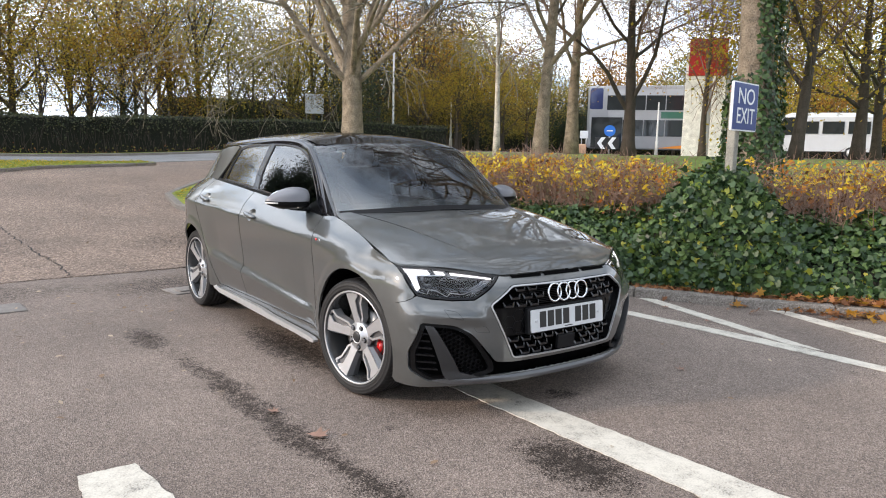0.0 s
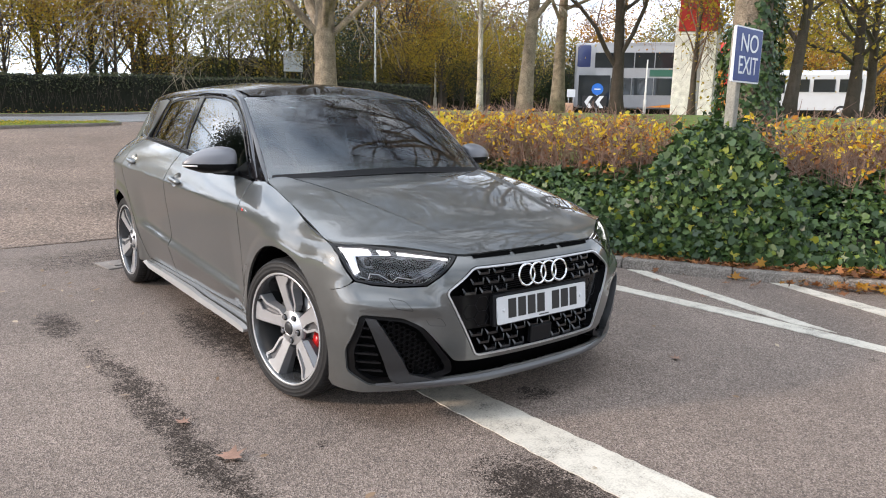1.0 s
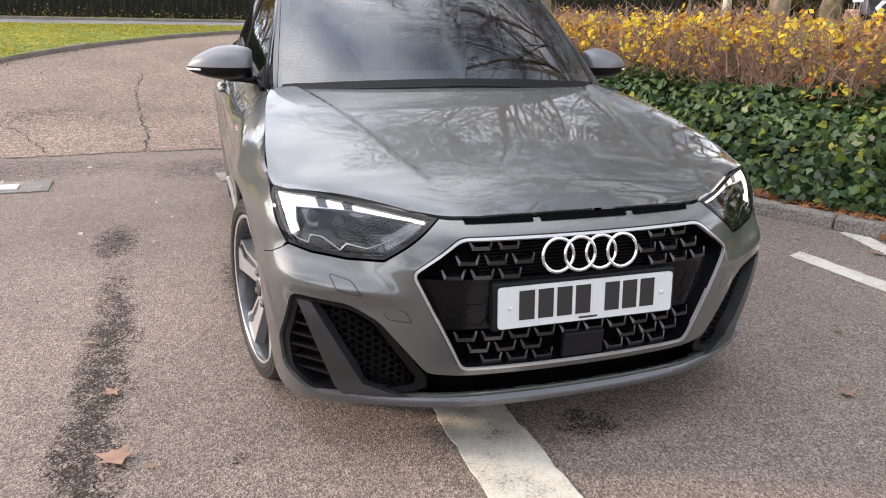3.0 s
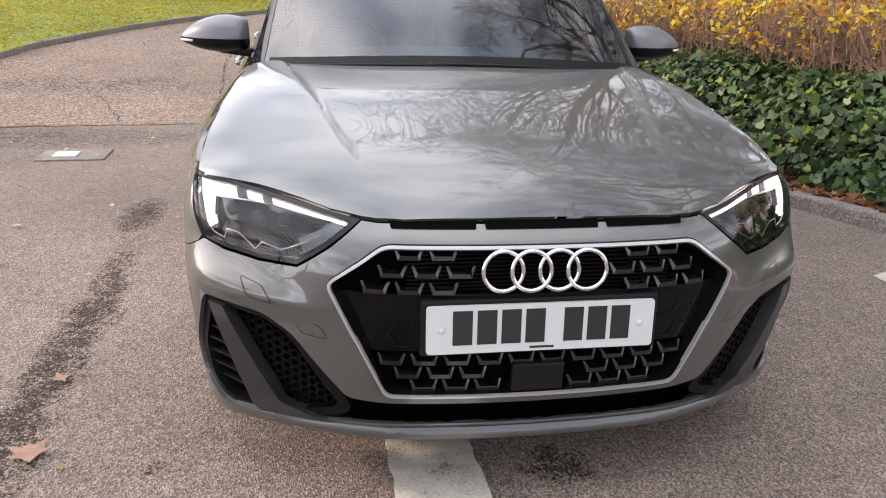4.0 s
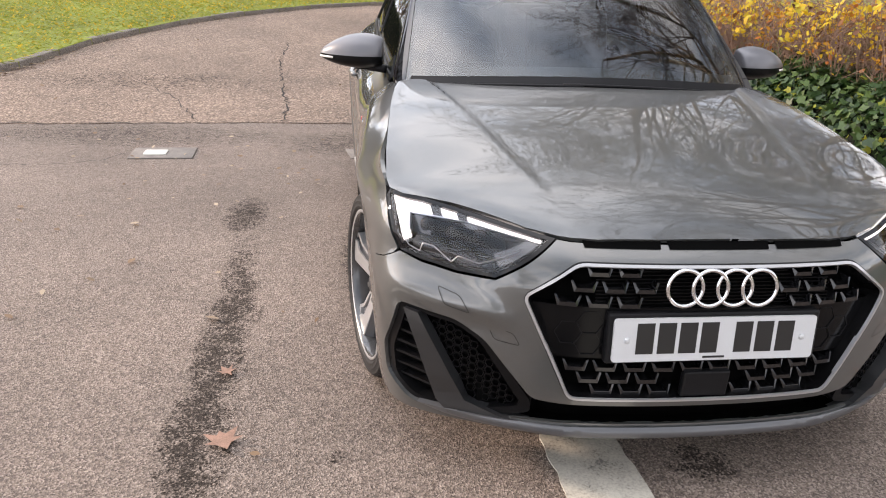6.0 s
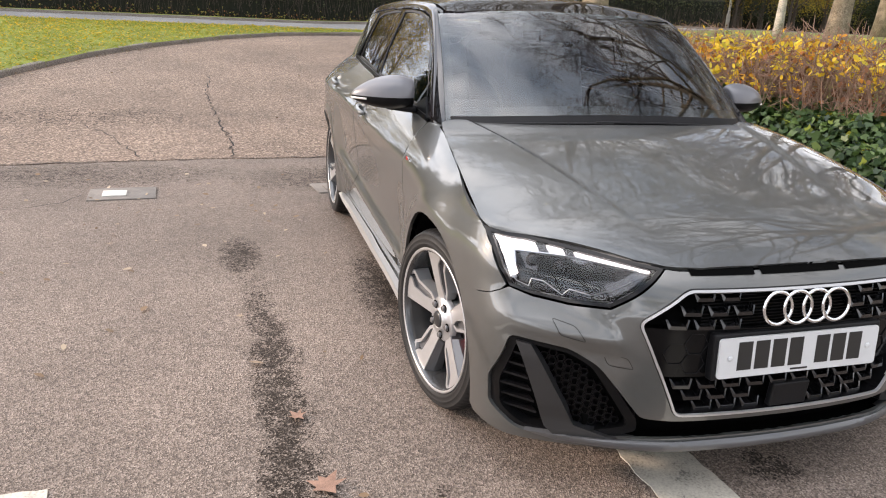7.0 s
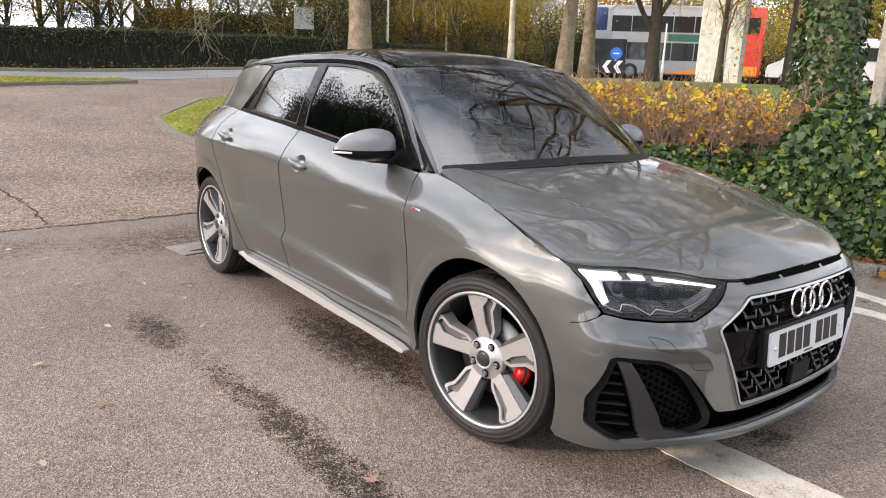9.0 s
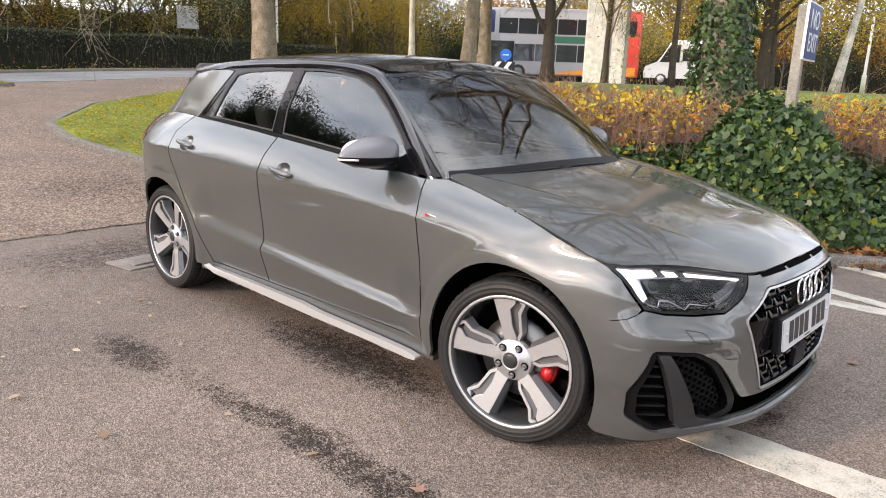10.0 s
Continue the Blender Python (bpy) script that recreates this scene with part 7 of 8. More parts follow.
def hedge(x0, y0, x1, y1, height, depth, seed, label):
    rng = np.random.default_rng(seed)
    h = empty("hedge", label, "hedge")
    L = math.hypot(x1 - x0, y1 - y0)
    ux, uy = (x1 - x0) / L, (y1 - y0) / L
    # solid near-black core: the hedge's shaded depth put into colour
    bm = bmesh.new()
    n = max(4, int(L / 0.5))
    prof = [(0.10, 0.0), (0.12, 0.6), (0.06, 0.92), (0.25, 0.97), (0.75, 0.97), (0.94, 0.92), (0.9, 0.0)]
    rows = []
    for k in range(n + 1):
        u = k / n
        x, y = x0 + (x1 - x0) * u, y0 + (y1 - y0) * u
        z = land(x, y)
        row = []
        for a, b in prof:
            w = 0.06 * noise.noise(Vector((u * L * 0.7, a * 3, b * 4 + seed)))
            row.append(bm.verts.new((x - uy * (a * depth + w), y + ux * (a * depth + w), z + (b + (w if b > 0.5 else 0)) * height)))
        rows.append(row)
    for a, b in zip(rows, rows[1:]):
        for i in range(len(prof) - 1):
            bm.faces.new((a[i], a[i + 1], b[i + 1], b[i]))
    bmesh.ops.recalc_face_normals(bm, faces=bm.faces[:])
    part("hedge_core_shade", bm, CORE_SHADE, h)

    def place(s, a, b):
        x, y = x0 + ux * s - uy * a * depth, y0 + uy * s + ux * a * depth
        return np.stack([x, y, np.array([land(p, q) for p, q in zip(x, y)]) + b * height], 1)

    m = int(L * 420)
    s = rng.uniform(0, L, m)
    top = rng.random(m) < 0.6
    a = np.where(top, rng.random(m), rng.normal(0.06, 0.035, m))
    b = np.where(top, 0.97 + rng.normal(0.0, 0.028, m), 1.0 - np.abs(rng.normal(0, 0.22, m)))
    b += 0.03 * np.sin(s * 1.3 + seed) * (b > 0.6)
    P = place(s, a, np.clip(b, 0.02, 1.1))
    leaves("hedge_foliage", P, rng.normal(size=P.shape) + np.array([0, -0.8, 0.6]), rng.uniform(0.05, 0.11, m), "diamond", HEDGE_LEAF, h, rng)
    k = int(L * 26)
    s = rng.uniform(0, L, k)
    A = place(s, rng.normal(0.08, 0.03, k), rng.uniform(0, 0.45, k))
    B = A + np.stack([rng.normal(0, 0.10, k), rng.normal(0, 0.06, k), rng.uniform(0.25, 0.7, k)], 1)
    rods("stem_mass", A, B, np.full(k, 0.007), np.full(k, 0.004), 3, BARK_DARK, h)
    k = int(L * 30)
    s = rng.uniform(0, L, k)
    P = place(s, rng.normal(0.0, 0.12, k), np.abs(rng.normal(0, 0.10, k)))
    leaves("dead_foliage", P, rng.normal(size=P.shape), rng.uniform(0.05, 0.10, k), "diamond", BROWN_LEAF, h, rng)
    leaves("low_undergrowth", P + rng.normal(size=P.shape) * 0.1, rng.normal(size=P.shape), rng.uniform(0.06, 0.12, k), "diamond", OLIVE_LEAF, h, rng)


build_ivy()
build_shrubs()
build_litter()
build_grass()
hedge(-34.0, 25.4, 7.62, 27.34, 1.48, 1.5, 1, "long clipped hedge, dark green above bare brown stems")
hedge(7.7, 27.9, 22.0, 29.4, 1.40, 1.5, 2, "clipped dark green hedge beyond the gap")
hedge(12.0, 50.0, 57.0, 33.0, 3.6, 2.5, 3, "far thicket at the edge of the wood")
hedge(57.0, 33.0, 62.0, -22.0, 3.4, 2.5, 4, "far thicket beyond the lawn")

tree("bare_tree", 5.25, 10.75, "large bare tree with many drooping pale twigs", 14.0, 0.255, 2.0, 22, 5, 0.58, 0.19, None, 0, 0.08, BARK, TWIG_PALE, 3, (0.01, 0.0), 1.0, 2, low=3, span=0.55, bushy=(1, 1, 2), slim=0.62, low_pack=1.7)
tree("bare_tree", 9.92, 9.7, "tall grey-barked tree with sparse yellow leaves", 12.0, 0.185, 2.4, 12, 4, 0.7, 0.3, YELLOW_LEAF, 1200, 0.08, BARK, BARK_DARK, 5, (0.05, -0.02), 0.8, 4, bushy=(1, 2, 2))
tree("lawn_tree", 15.3, 13.7, "straight tree with thin yellow leaves", 12.0, 0.22, 2.4, 10, 4, 0.7, 0.25, YELLOW_LEAF, 3200, 0.09, BARK, TWIG, 7, (0.0, 0.0), 0.8, 2)
tree("forked_tree", 14.6, 10.75, "dark forked tree with sparse yellow leaves", 10.5, 0.19, 1.3, 12, 4, 0.7, 0.25, YELLOW_LEAF, 1600, 0.085, BARK_DARK, TWIG, 9, (0.02, 0.02), 0.9, 4, bushy=(1, 2, 2))
tree("birch", 11.3, 12.9, "slender white birch with sparse yellow leaves", 9.5, 0.095, 2.2, 9, 4, 0.4, 0.7, YELLOW_LEAF, 1100, 0.055, BIRCH_BARK, TWIG, 12, (-0.01, 0.01), 0.8, 2)
tree("lawn_tree", 17.0, 6.95, "dark-trunked tree with yellow leaves", 11.0, 0.17, 1.9, 11, 4, 0.7, 0.2, YELLOW_LEAF, 8000, 0.10, BARK_DARK, TWIG, 14, (0.06, -0.03), 0.8, 2)
tree("lawn_tree", 21.3, 7.2, "spreading tree with dense yellow leaves", 9.5, 0.2, 1.6, 14, 4, 0.9, 0.25, YELLOW_LEAF, 18000, 0.12, BARK_DARK, TWIG, 15, (0.03, 0.0), 0.6, 2)
tree("lawn_tree", 25.5, 8.4, "spreading tree with dense orange-yellow leaves", 10.5, 0.18, 1.4, 14, 4, 0.9, 0.3, YELLOW_LEAF, 14000, 0.13, BARK_DARK, TWIG, 25, (0.0, 0.02), 0.55, 2, 0.5)
tree("thin_tree", 23.3, 14.05, "thin brown tree with few orange leaves before the tower", 9.0, 0.14, 1.6, 11, 4, 0.5, 0.2, ORANGE_LEAF, 2600, 0.10, BARK_DARK, TWIG, 23, (0.0, 0.0), 0.9, 3, bushy=(1, 2, 2))
tree("birch", 18.6, 4.3, "leaning pale birch trunk with few leaves", 9.0, 0.12, 2.6, 8, 4, 0.45, 0.5, YELLOW_LEAF, 1200, 0.06, BIRCH_BARK, TWIG, 16, (0.22, -0.10), 0.8, 2)
tree("thin_tree", 15.3, 7.3, "thin dark young tree on the lawn", 7.5, 0.085, 2.4, 6, 4, 0.5, 0.2, ORANGE_LEAF, 700, 0.08, BARK_DARK, TWIG, 17, (0.01, 0.02), 0.8, 2)


def ivy_tree():
    t = tree("ivy_clad_tree", 8.15, 3.0, "thick tree trunk clad in green ivy", 16.0, 0.29, 4.6, 18, 4, 1.0, 0.25, ORANGE_LEAF, 900, 0.09, BARK, BARK_DARK, 19, (-0.05, 0.02), 0.8, 4, bushy=(1, 2, 2), slim=1.0)
    rng = np.random.default_rng(51)
    n = 5200
    h = rng.beta(1.0, 1.5, n) * 5.2
    a = rng.uniform(0, math.tau, n)
    w = 0.33 + 0.26 * np.exp(-h / 0.9) + 0.05 * np.sin(a * 3 + h * 2)
    keep = (np.cos(a + 1.1) > 0.1) | (h < 1.9)
    h, a, w = h[keep], a[keep], w[keep]
    w = w + rng.normal(0, 0.035, len(w))
    P = np.stack([np.cos(a) * w - 0.03 * h, np.sin(a) * w + 0.03 * h, h], 1)
    leaves("ivy_sleeve", P, np.stack([np.cos(a), np.sin(a), 0.3 + 0 * a], 1) + rng.normal(size=P.shape) * 0.4, rng.uniform(0.05, 0.10, len(P)), "ivy", IVY, t, rng)
    return t


ivy_tree()


def wood_kind(name, label, leaf, bark, seed, height, n_leaf, size, rise, spread, clump, levels=3):
    t = tree(name, 0, 0, label, height, 0.19, height * 0.16, 9, levels, spread, 0.15, leaf, n_leaf, size, bark, BARK_DARK, seed, (0, 0), rise, 2, clump, z=0, slim=1.0)
    return t


def build_woods():
    kinds = [
        wood_kind("wood_tree", "yellow-green woodland tree with thin trunk", YELLOW_LEAF, BARK_DARK, 61, 12.0, 7000, 0.135, 0.9, 0.55, 0.6),
        wood_kind("wood_tree", "olive green woodland tree with dense crown", OLIVE_LEAF, BARK_DARK, 62, 11.0, 7500, 0.135, 0.8, 0.65, 0.65),
        wood_kind("wood_tree", "dark evergreen tree with dense crown", DARK_LEAF, BARK_DARK, 63, 9.0, 6500, 0.17, 0.5, 0.65, 0.6),
        wood_kind("wood_tree", "orange-brown autumn tree with thinning leaves", ORANGE_LEAF, BARK_DARK, 64, 11.0, 5500, 0.13, 0.9, 0.55, 0.55),
        wood_kind("wood_tree", "bare brown woodland tree with fine twigs", AMBER_LEAF, BARK_DARK, 65, 14.0, 1500, 0.12, 1.0, 0.5, 0.4),
    ]
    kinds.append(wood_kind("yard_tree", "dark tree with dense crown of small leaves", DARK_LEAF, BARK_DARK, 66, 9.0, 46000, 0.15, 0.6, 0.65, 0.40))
    far = [
        wood_kind("far_wood_tree", "yellow-green tree at the far edge of the lawn", YELLOW_LEAF, BARK_DARK, 71, 12.0, 2600, 0.30, 0.9, 0.55, 0.7, 2),
        wood_kind("far_wood_tree", "olive green tree at the far edge of the lawn", OLIVE_LEAF, BARK_DARK, 72, 11.0, 2800, 0.30, 0.8, 0.65, 0.75, 2),
        wood_kind("far_wood_tree", "orange-brown tree at the far edge of the lawn", ORANGE_LEAF, BARK_DARK, 73, 11.0, 2400, 0.28, 0.9, 0.55, 0.7, 2),
        wood_kind("far_wood_tree", "dark green tree at the far edge of the lawn", DARK_LEAF, BARK_DARK, 74, 10.0, 2800, 0.30, 0.6, 0.65, 0.7, 2),
    ]
    kinds += far
    rnd = random.Random(9)
    spots = []
    # behind the long hedge
    for k in range(24):
        x = -9 + k * 1.75 + rnd.uniform(-0.7, 0.7)
        spots.append((x, 31.5 + rnd.uniform(0, 3) + 0.05 * x, rnd.choice((0, 1, 0, 4, 4, 1, 3, 0)), rnd.uniform(0.62, 0.95)))
    for k in range(17):
        x = -9 + k * 2.6 + rnd.uniform(-0.9, 0.9)
        spots.append((x, 38.0 + rnd.uniform(0, 6), rnd.choice((0, 1, 1, 2, 3, 4)), rnd.uniform(0.75, 1.0)))
    # low undergrowth behind the hedge
    for k in range(36):
        x = -22 + k * 1.5 + rnd.uniform(-0.5, 0.5)
        spots.append((x, 30.6 + rnd.uniform(0, 2.5), rnd.choice((1, 2, 0, 0, 4, 3)), rnd.uniform(0.30, 0.55)))
    # beyond the lawn
    for k in range(56):
        a = radians(-22 + 80 * k / 55)
        d = rnd.uniform(62, 82)
        spots.append((d * math.cos(a), d * math.sin(a) - 2, rnd.choice((6, 7, 7, 7, 8, 9)), rnd.uniform(0.65, 1.0)))
    for k in range(64):
        a = radians(-24 + 88 * k / 63)
        d = rnd.uniform(52, 58)
        spots.append((d * math.cos(a), d * math.sin(a), rnd.choice((6, 7, 7, 9, 8)), rnd.uniform(0.30, 0.55)))
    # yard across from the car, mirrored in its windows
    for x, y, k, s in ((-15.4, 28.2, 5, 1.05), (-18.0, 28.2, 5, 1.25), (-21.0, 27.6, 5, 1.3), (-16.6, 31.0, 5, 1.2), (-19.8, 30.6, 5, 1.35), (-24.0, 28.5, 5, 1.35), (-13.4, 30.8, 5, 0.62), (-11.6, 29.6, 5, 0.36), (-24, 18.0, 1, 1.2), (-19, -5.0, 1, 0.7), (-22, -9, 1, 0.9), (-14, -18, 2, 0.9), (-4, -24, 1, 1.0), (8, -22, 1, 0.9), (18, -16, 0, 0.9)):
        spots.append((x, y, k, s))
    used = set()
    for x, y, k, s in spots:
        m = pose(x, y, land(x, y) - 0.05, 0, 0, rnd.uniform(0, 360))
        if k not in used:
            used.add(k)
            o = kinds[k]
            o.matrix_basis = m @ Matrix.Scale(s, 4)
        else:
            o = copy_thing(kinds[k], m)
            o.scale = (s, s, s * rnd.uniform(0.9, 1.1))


build_woods()


# ---- signs, posts, tower and vehicles ----
SIGN_BLUE = mat("dark_blue_sign", (0.018, 0.045, 0.20), 0.4, noise_scale=6, vary=0.12)
SIGN_WHITE = mat("white_sign_paint", (0.78, 0.80, 0.82), 0.45, noise_scale=8, vary=0.05)
POST_GREY = mat("weathered_grey_post", (0.24, 0.23, 0.195), 0.85, noise_scale=7, vary=0.3, bump=0.5, bump_scale=60)
GALV = mat("galvanised_steel", (0.45, 0.46, 0.47), 0.45, 0.7, noise_scale=6, vary=0.12)
POLE_CREAM = mat("cream_pole_paint", (0.62, 0.60, 0.54), 0.5, noise_scale=4, vary=0.1)
TOWER_WHITE = mat("white_tower_panel", (0.78, 0.77, 0.75), 0.5, noise_scale=5, vary=0.3)
TOWER_RED = mat("red_tower_panel", (0.42, 0.03, 0.025), 0.45, noise_scale=2, vary=0.1)
TOWER_GREY = mat("grey_tower_side", (0.30, 0.31, 0.32), 0.5, noise_scale=2, vary=0.1)
SIGNAL_BLUE = mat("bright_blue_sign", (0.02, 0.16, 0.62), 0.4)
BLACK_SIGN = mat("black_sign_paint", (0.02, 0.02, 0.022), 0.5)
VAN_WHITE = mat("white_van_paint", (0.50, 0.51, 0.52), 0.3, 0.0, 0.6, 3, 0.04)
BUS_GREEN = mat("green_bus_panel", (0.03, 0.12, 0.08), 0.35, 0.0, 0.5)
BUS_CREAM = mat("white_bus_paint", (0.33, 0.33, 0.34), 0.35, 0.0, 0.5, 2, 0.05)
BUS_BLUE = mat("navy_bus_paint", (0.018, 0.032, 0.12), 0.35, 0.0, 0.5)
BUS_RED = mat("red_bus_paint", (0.62, 0.045, 0.03), 0.35, 0.0, 0.5, 2, 0.06)
BUS_ORANGE = mat("orange_bus_paint", (0.75, 0.26, 0.03), 0.35, 0.0, 0.5)
DARK_GLASS = mat("dark_vehicle_glass", (0.02, 0.024, 0.026), 0.06, 0.0, 0.5)


def text_mesh(body, size, m, material, parent, name, depth=0.002):
    cu = bpy.data.curves.new("lettering", "FONT")
    cu.body = body
    cu.size = size
    cu.extrude = depth
    cu.align_x, cu.align_y = "CENTER", "CENTER"
    tmp = bpy.data.objects.new("lettering", cu)
    scene.collection.objects.link(tmp)
    me = bpy.data.meshes.new_from_object(tmp.evaluated_get(bpy.context.evaluated_depsgraph_get()))
    bpy.data.objects.remove(tmp)
    bpy.data.curves.remove(cu)
    me.materials.append(material)
    ob = new(name, me)
    ob.parent = parent
    ob.matrix_basis = m
    return ob


def exit_sign():
    s = empty("no_exit_sign", "dark blue sign with white letters on a weathered grey post", "sign", m=pose(3.44, 0.42, 1.75, 0, 0, 7))
    bm = bmesh.new()
    q = rounded([(-0.255, -0.215), (0.255, -0.215), (0.255, 0.215), (-0.255, 0.215)], 0.02, 4)
    prism(bm, q, lambda x, z: (x, -0.004, z), lambda x, z: (x, 0.016, z))
    part("sign_edge", bm, SIGN_WHITE, s, "white sign edge", smooth=False)
    bm = bmesh.new()
    prism(bm, grow(q, -0.012), lambda x, z: (x, -0.0075, z), lambda x, z: (x, -0.003, z))
    part("sign_face", bm, SIGN_BLUE, s, smooth=False)
    for w, z, k in (("NO", 0.085, 1.05), ("EXIT", -0.088, 0.86)):
        text_mesh(w, 0.20, pose(0, -0.0105, z, 90) @ Matrix.Diagonal((k * 1.05, 1, 1, 1)), SIGN_WHITE, s, "sign_letters", 0.0015)
    bm = bmesh.new()
    box(bm, (0.085, 0.08, 2.17), pose(-0.045, 0.07, -0.885), 0.012)
    part("sign_post", bm, POST_GREY, s)
    bm = bmesh.new()
    box(bm, (0.20, 0.012, 0.03), pose(-0.03, 0.024, 0.12), 0.003)
    box(bm, (0.20, 0.012, 0.03), pose(-0.03, 0.024, -0.12), 0.003)
    part("sign_bracket", bm, GALV, s, smooth=False)


def pole(x, y, h, r, material, label, arm=0.0, turn=0.0):
    p = empty("street_lamp" if arm else "pole", label, "lamp post" if arm else "pole", m=pose(x, y, land(x, y), 0, 0, turn))
    bm = bmesh.new()
    tube(bm, [(0, 0, 0), (0, 0, 0.9), (0, 0, 0.95), (0, 0, h)], [r * 1.5, r * 1.5, r, r * 0.6], 10)
    part("shaft", bm, material, p)
    if arm:
        bm = bmesh.new()
        tube(bm, [(0, 0, h - 0.05), (0, arm * 0.3, h + 0.22), (0, arm, h + 0.34)], [r * 0.55, r * 0.5, r * 0.45], 8)
        part("arm", bm, material, p)
        bm = bmesh.new()
        box(bm, (0.22, 0.62, 0.11), pose(0, arm + 0.26, h + 0.34, 5), 0.04, 3)
        part("lantern", bm, GALV, p, "grey lantern head")


def tower():
    t = empty("sign_tower", "tall white totem sign with a red top", "sign tower", m=pose(24.5, 14.9, land(24.5, 14.9), 0, 0, -56))
    for nm, size, m, mt in (("panel_left", (0.80, 0.5, 4.6), pose(-0.40, 0, 2.0), TOWER_WHITE), ("panel_right", (0.52, 0.5, 4.6), pose(0.54, 0, 2.0), TOWER_WHITE), ("panel_joint", (0.26, 0.38, 4.5), pose(0.14, 0, 2.0), TOWER_GREY), ("tower_side", (0.16, 0.9, 4.6), pose(0.88, 0.22, 2.0), TOWER_GREY), ("tower_head", (1.5, 0.6, 1.5), pose(0.05, 0, 4.15), TOWER_RED)):
        bm = bmesh.new()
        box(bm, size, m, 0.02)
        part(nm, bm, mt, t, "red head panel" if nm == "tower_head" else "", smooth=False)


def chevron_board():
    c = empty("chevron_sign", "black and white chevron board below a round blue sign", "road sign", m=pose(27.7, 22.8, land(27.7, 22.8) + 0.05, 0, 0, -48))
    bm = bmesh.new()
    box(bm, (1.25, 0.04, 0.62), pose(0, 0, 0.62), 0.01)
    part("board", bm, BLACK_SIGN, c, smooth=False)
    for x in (-0.28, 0.28):
        bm = bmesh.new()
        q = [(x + 0.20, 0.31), (x - 0.02, 0.31), (x - 0.24, 0.0), (x - 0.02, -0.31), (x + 0.20, -0.31), (x - 0.02, 0.0)]
        prism(bm, q, lambda a, b: (a, -0.03, b + 0.62), lambda a, b: (a, -0.018, b + 0.62))
        part("chevron", bm, SIGN_WHITE, c, "white chevron", smooth=False)
    bm = bmesh.new()
    bmesh.ops.create_cone(bm, cap_ends=True, segments=28, radius1=0.30, radius2=0.30, depth=0.03, matrix=pose(0.12, -0.01, 1.28, 90))
    part("blue_disc", bm, SIGNAL_BLUE, c, "blue round sign", smooth=False)
    bm = bmesh.new()
    box(bm, (0.32, 0.01, 0.06), pose(0.12, -0.032, 1.28))
    part("disc_arrow", bm, SIGN_WHITE, c, smooth=False)
    bm = bmesh.new()
    tube(bm, [(0.12, 0.04, -0.1), (0.12, 0.04, 1.5)], 0.04, 8)
    part("sign_post", bm, GALV, c)
    b = empty("bollard_sign", "small pale bollard and sign plate by the roundabout", "bollard", m=pose(28.1, 24.9, land(28.1, 24.9) + 0.05, 0, 0, -48))
    bm = bmesh.new()
    box(bm, (0.62, 0.3, 0.55), pose(-0.1, 0, 0.30), 0.08, 3)
    part("bollard", bm, mat("salmon_bollard", (0.62, 0.36, 0.22), 0.6), b)
    bm = bmesh.new()
    box(bm, (0.45, 0.03, 0.42), pose(0.05, 0, 1.1), 0.01)
    part("sign_plate", bm, SIGN_WHITE, b, smooth=False)
    for x in (-0.08, 0.18):
        bm = bmesh.new()
        tube(bm, [(x, 0.03, 0), (x, 0.03, 1.2)], 0.03, 6)
        part("leg", bm, GALV, b)


def notice_board():
    n = empty("notice_board", "pale blank notice board on posts behind the hedge", "board", m=pose(14.6, 28.9 + 2.4, land(14.6, 31), 0, 0, -24))
    bm = bmesh.new()
    box(bm, (0.95, 0.05, 1.0), pose(0, 0, 2.35), 0.01)
    part("panel", bm, SIGN_WHITE, n, smooth=False)
    for x in (-0.4, 0.4):
        bm = bmesh.new()
        box(bm, (0.07, 0.07, 2.9), pose(x, 0.06, 1.4), 0.008)
        part("leg", bm, POST_GREY, n, smooth=False)


def road_wheel(parent, x, y, r, w, name="wheel"):
    bm = bmesh.new()
    lathe(bm, [(-w / 2, r * 0.6), (-w / 2, r * 0.92), (-w * 0.35, r), (w * 0.35, r), (w / 2, r * 0.92), (w / 2, r * 0.6)], 24, "X")
    o = part(name, bm, RUBBER, parent)
    o.matrix_basis = pose(x, y, r)
    bm = bmesh.new()
    lathe(bm, [(-w / 2 + 0.01, 0.001), (-w / 2 + 0.01, r * 0.62), (w / 2 - 0.01, r * 0.62), (w / 2 - 0.01, 0.001)], 20, "X")
    part("wheel_disc", bm, GALV, o)


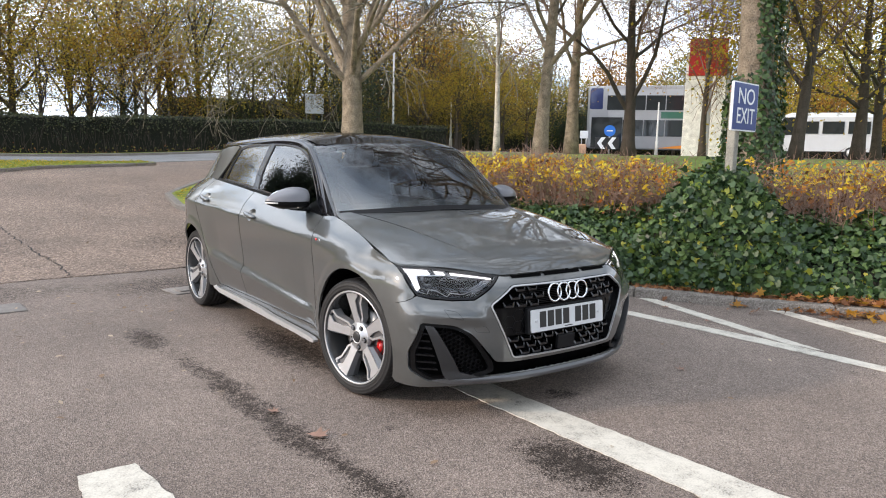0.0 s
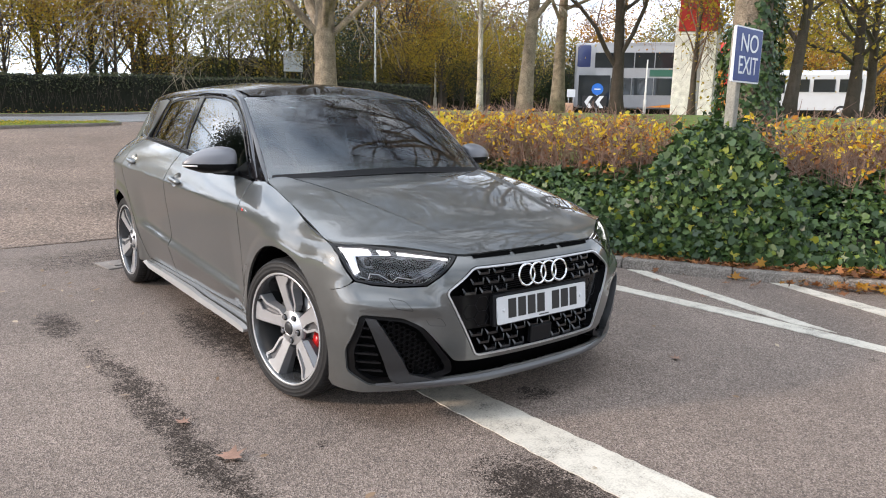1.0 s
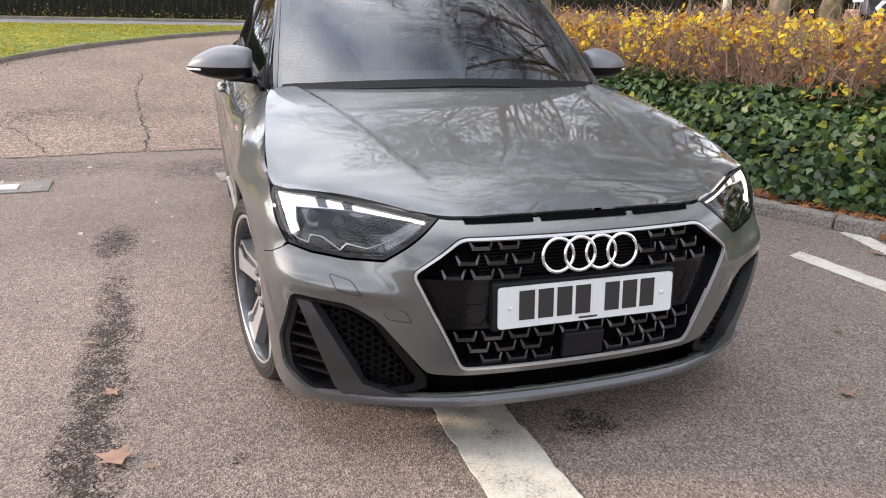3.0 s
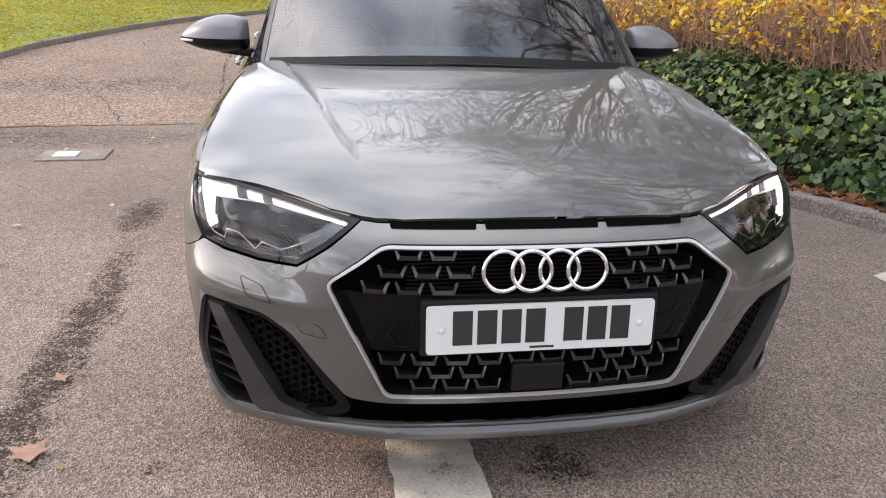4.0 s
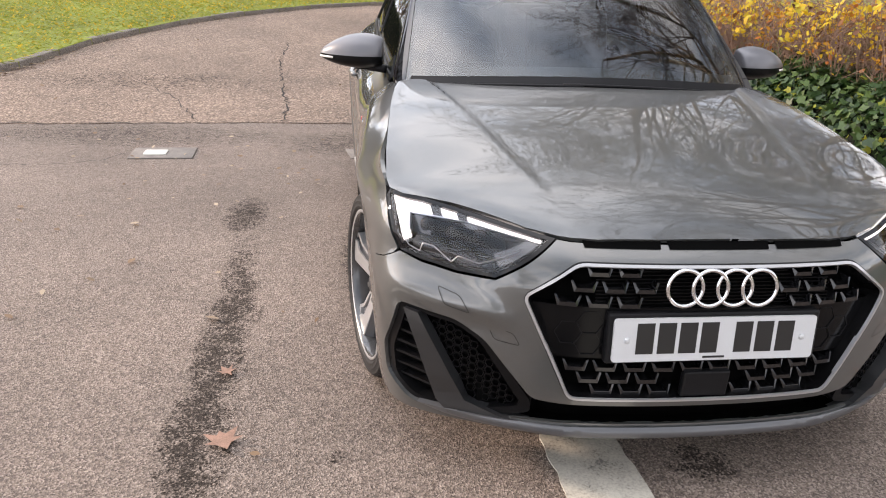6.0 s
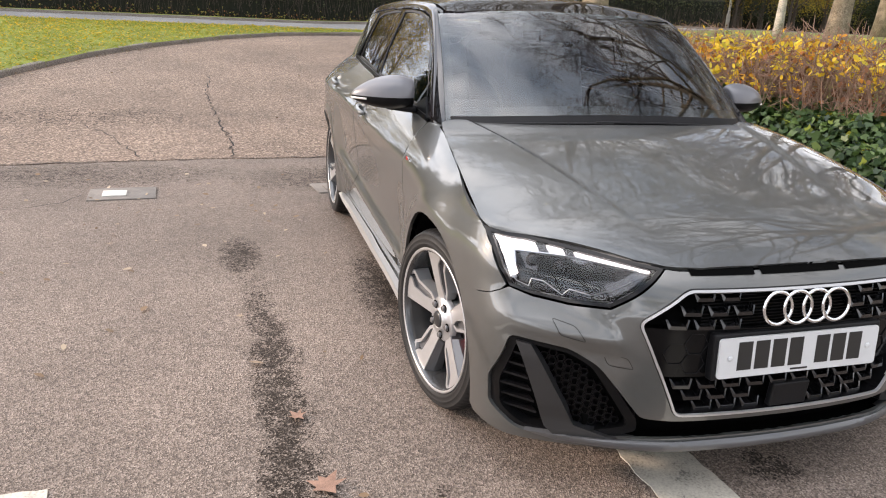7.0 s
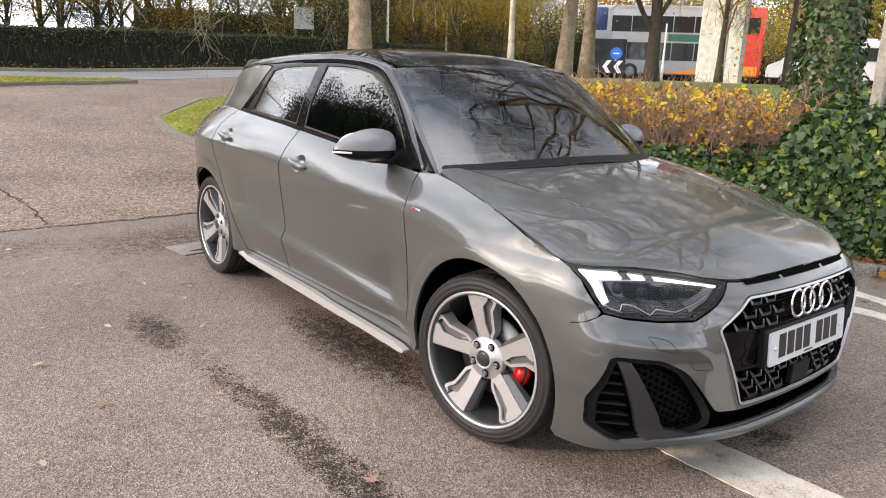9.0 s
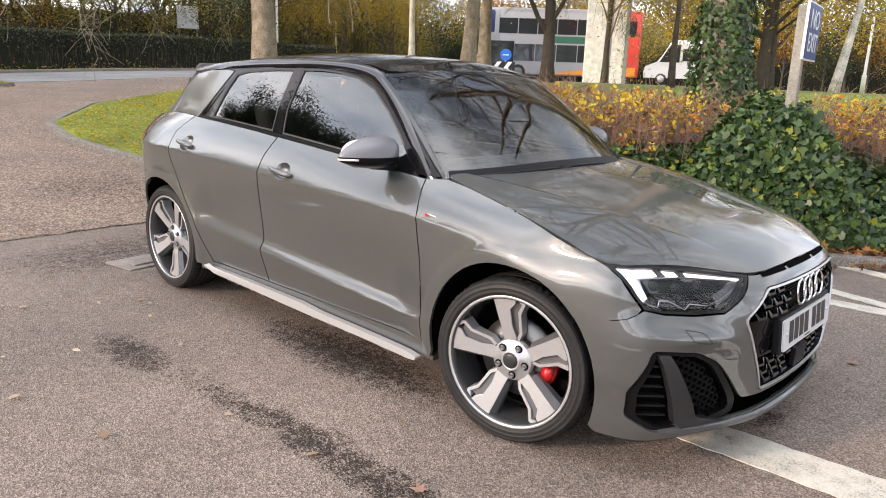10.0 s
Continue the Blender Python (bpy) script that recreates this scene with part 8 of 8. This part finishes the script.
def bus():
    """Double-decker bus, its front towards its own +y."""
    b = empty("double_decker_bus", "white double-decker bus with navy front and red rear", "bus", m=pose(36.1, 25.2, land(36.1, 25.2) + 0.1, 0, 0, 37))
    L, W, H = 9.8, 2.5, 4.25
    bm = bmesh.new()
    box(bm, (W, L - 2.6, H - 0.35), pose(0, 0.2, 0.35 + (H - 0.35) / 2), 0.10, 3)
    part("body", bm, BUS_CREAM, b)
    bm = bmesh.new()
    box(bm, (W + 0.01, 1.5, H - 0.36), pose(0, L / 2 - 0.75, 0.35 + (H - 0.35) / 2), 0.22, 4)
    part("front_end", bm, BUS_CREAM, b)
    bm = bmesh.new()
    box(bm, (W + 0.03, 1.1, 1.6), pose(0, L / 2 - 0.58, H - 0.83), 0.22, 4)
    part("front_cap", bm, BUS_BLUE, b, "navy upper front")
    bm = bmesh.new()
    box(bm, (W + 0.01, 1.6, H - 0.36), pose(0, -L / 2 + 0.8, 0.35 + (H - 0.35) / 2), 0.14, 3)
    part("rear_end", bm, BUS_RED, b, "red rear section")
    for sx in (-1, 1):
        bm = bmesh.new()
        q = [(-L / 2 + 1.2, 2.65), (-L / 2 + 1.6, 2.65), (-L / 2 + 1.85, 1.6), (-L / 2 + 2.3, 0.9), (-L / 2 + 1.1, 0.9), (-L / 2 + 1.0, 1.6)]
        prism(bm, q, lambda y, z: (sx * (W / 2 + 0.012), y, z), lambda y, z: (sx * (W / 2 - 0.01), y, z))
        part("livery_flash", bm, BUS_ORANGE, b, "orange livery flash", smooth=False)
        bm = bmesh.new()
        box(bm, (0.02, L - 3.4, 0.16), pose(sx * (W / 2 + 0.004), 0.2, H - 0.12))
        part("roof_stripe", bm, BUS_CREAM, b, smooth=False)
        for lo, hi, y0, y1, n in ((1.15, 2.15, -L / 2 + 1.2, L / 2 - 2.2, 5), (2.75, 3.65, -L / 2 + 0.3, L / 2 - 1.2, 7)):
            w = (y1 - y0) / n
            for k in range(n):
                bm = bmesh.new()
                box(bm, (0.03, w - 0.05, hi - lo), pose(sx * (W / 2 + 0.008), y0 + w * (k + 0.5), (lo + hi) / 2), 0.012, 2)
                part("window", bm, DARK_GLASS, b, smooth=False)
        bm = bmesh.new()
        box(bm, (0.02, 3.2, 0.40), pose(sx * (W / 2 + 0.006), -1.2, 2.45))
        part("advert_panel", bm, BUS_GREEN, b, "dark green side panel", smooth=False)
        bm = bmesh.new()
        prism(bm, [(-L / 2 + 0.2, 0.42), (-L / 2 + 0.2, 0.95), (-L / 2 + 1.6, 0.95), (0.6, 0.42)], lambda y, z: (sx * (W / 2 + 0.014), y, z), lambda y, z: (sx * (W / 2 - 0.01), y, z))
        part("livery_sweep", bm, BUS_ORANGE, b, "orange livery sweep", smooth=False)
        for y in (-L / 2 + 2.4, L / 2 - 2.5):
            road_wheel(b, sx * (W / 2 - 0.13), y, 0.48, 0.28)
    for lo, hi in ((1.0, 2.2), (2.7, 3.7)):
        bm = bmesh.new()
        box(bm, (W - 0.3, 0.03, hi - lo), pose(0, L / 2 + 0.006, (lo + hi) / 2), 0.012, 2)
        part("front_window", bm, DARK_GLASS, b, smooth=False)
    bm = bmesh.new()
    box(bm, (1.5, 0.03, 0.28), pose(0, L / 2 + 0.008, 2.45))
    part("destination_blind", bm, BLACK_SIGN, b, smooth=False)
    bm = bmesh.new()
    box(bm, (0.03, 1.9, 1.9), pose(-W / 2 - 0.006, L / 2 - 1.25, 1.35))
    part("door", bm, DARK_GLASS, b, smooth=False)


def van(x, y, heading, label):
    v = empty("minibus", label, "van", m=pose(x, y, land(x, y) + 0.10, 0, 0, heading))
    L, W, H = 5.9, 2.05, 2.55
    prof = [(-L / 2, 0.42), (-L / 2 - 0.02, 1.2), (-L / 2 + 0.10, H), (L / 2 - 1.75, H + 0.03), (L / 2 - 1.35, H - 0.14), (L / 2 - 0.72, 1.32), (L / 2 - 0.10, 1.05), (L / 2, 0.75), (L / 2 - 0.02, 0.40)]
    bm = bmesh.new()
    n = 6
    rows = []
    for k in range(n + 1):
        u = -1 + 2 * k / n
        t = 1 - 0.12 * abs(u) ** 6
        rows.append([bm.verts.new((u * W / 2 * (1 - 0.10 * max(0, (z - 1.1) / 1.5) ** 1.5), y0, 0.4 + (z - 0.4) * (t if z > 1.4 else 1))) for y0, z in prof])
    for a, b in zip(rows, rows[1:]):
        for i in range(len(prof)):
            j = (i + 1) % len(prof)
            bm.faces.new((a[i], a[j], b[j], b[i]))
    bm.faces.new(rows[0][::-1])
    bm.faces.new(rows[-1])
    bmesh.ops.recalc_face_normals(bm, faces=bm.faces[:])
    part("body", bm, VAN_WHITE, v, smooth=False)
    for sx in (-1, 1):
        wx = lambda z: sx * (W / 2 * (1 - 0.10 * max(0, (z - 1.1) / 1.5) ** 1.5) + 0.004)
        wins = [[(L / 2 - 0.85, 1.30), (L / 2 - 1.40, H - 0.28), (L / 2 - 1.95, H - 0.28), (L / 2 - 1.95, 1.30)]]
        for y1 in (L / 2 - 2.1, L / 2 - 3.35, L / 2 - 4.6):
            wins.append([(y1, 1.38), (y1, H - 0.50), (y1 - 1.05, H - 0.50), (y1 - 1.05, 1.38)])
        for q in wins:
            bm = bmesh.new()
            prism(bm, q, lambda y0, z: (wx(z) + sx * 0.006, y0, z), lambda y0, z: (wx(z) - sx * 0.02, y0, z))
            part("window", bm, DARK_GLASS, v, smooth=False)
        for y0 in (L / 2 - 1.0, -L / 2 + 1.1):
            road_wheel(v, sx * (W / 2 - 0.10), y0, 0.34, 0.2)
        bm = bmesh.new()
        box(bm, (0.25, 0.10, 0.22), pose(sx * (W / 2 - 0.2), L / 2 - 0.10, 0.92), 0.03)
        part("headlamp", bm, GALV, v)
    bm = bmesh.new()
    prism(bm, [(-0.80, 0), (0.80, 0), (0.70, 1), (-0.70, 1)], lambda x0, u: (x0, L / 2 - 0.74 - 0.55 * u, 1.34 + (H - 0.24 - 1.34) * u), lambda x0, u: (x0, L / 2 - 0.80 - 0.55 * u, 1.32 + (H - 0.24 - 1.34) * u))
    part("windscreen", bm, DARK_GLASS, v, smooth=False)
    bm = bmesh.new()
    box(bm, (W - 0.05, 0.12, 0.30), pose(0, L / 2 - 0.02, 0.50), 0.04)
    part("bumper", bm, BLACK_PLASTIC, v)


exit_sign()
tower()
chevron_board()
notice_board()
pole(18.9, 30.4, 5.3, 0.07, POLE_CREAM, "slim cream pole behind the hedge")
pole(27.6, 36.6, 4.4, 0.08, POLE_CREAM, "slim cream pole across the road")
pole(33.3, 23.8, 3.2, 0.06, POLE_CREAM, "slim cream pole on the far verge")
pole(36.2, 7.8, 5.5, 0.07, POLE_CREAM, "tall cream pole beyond the lawn")
pole(-10.9, 27.6, 6.6, 0.09, GALV, "grey street lamp with a curved arm", 2.2, 300)
bus()
van(38.9, 17.3, 27, "white minibus with side windows on the road")
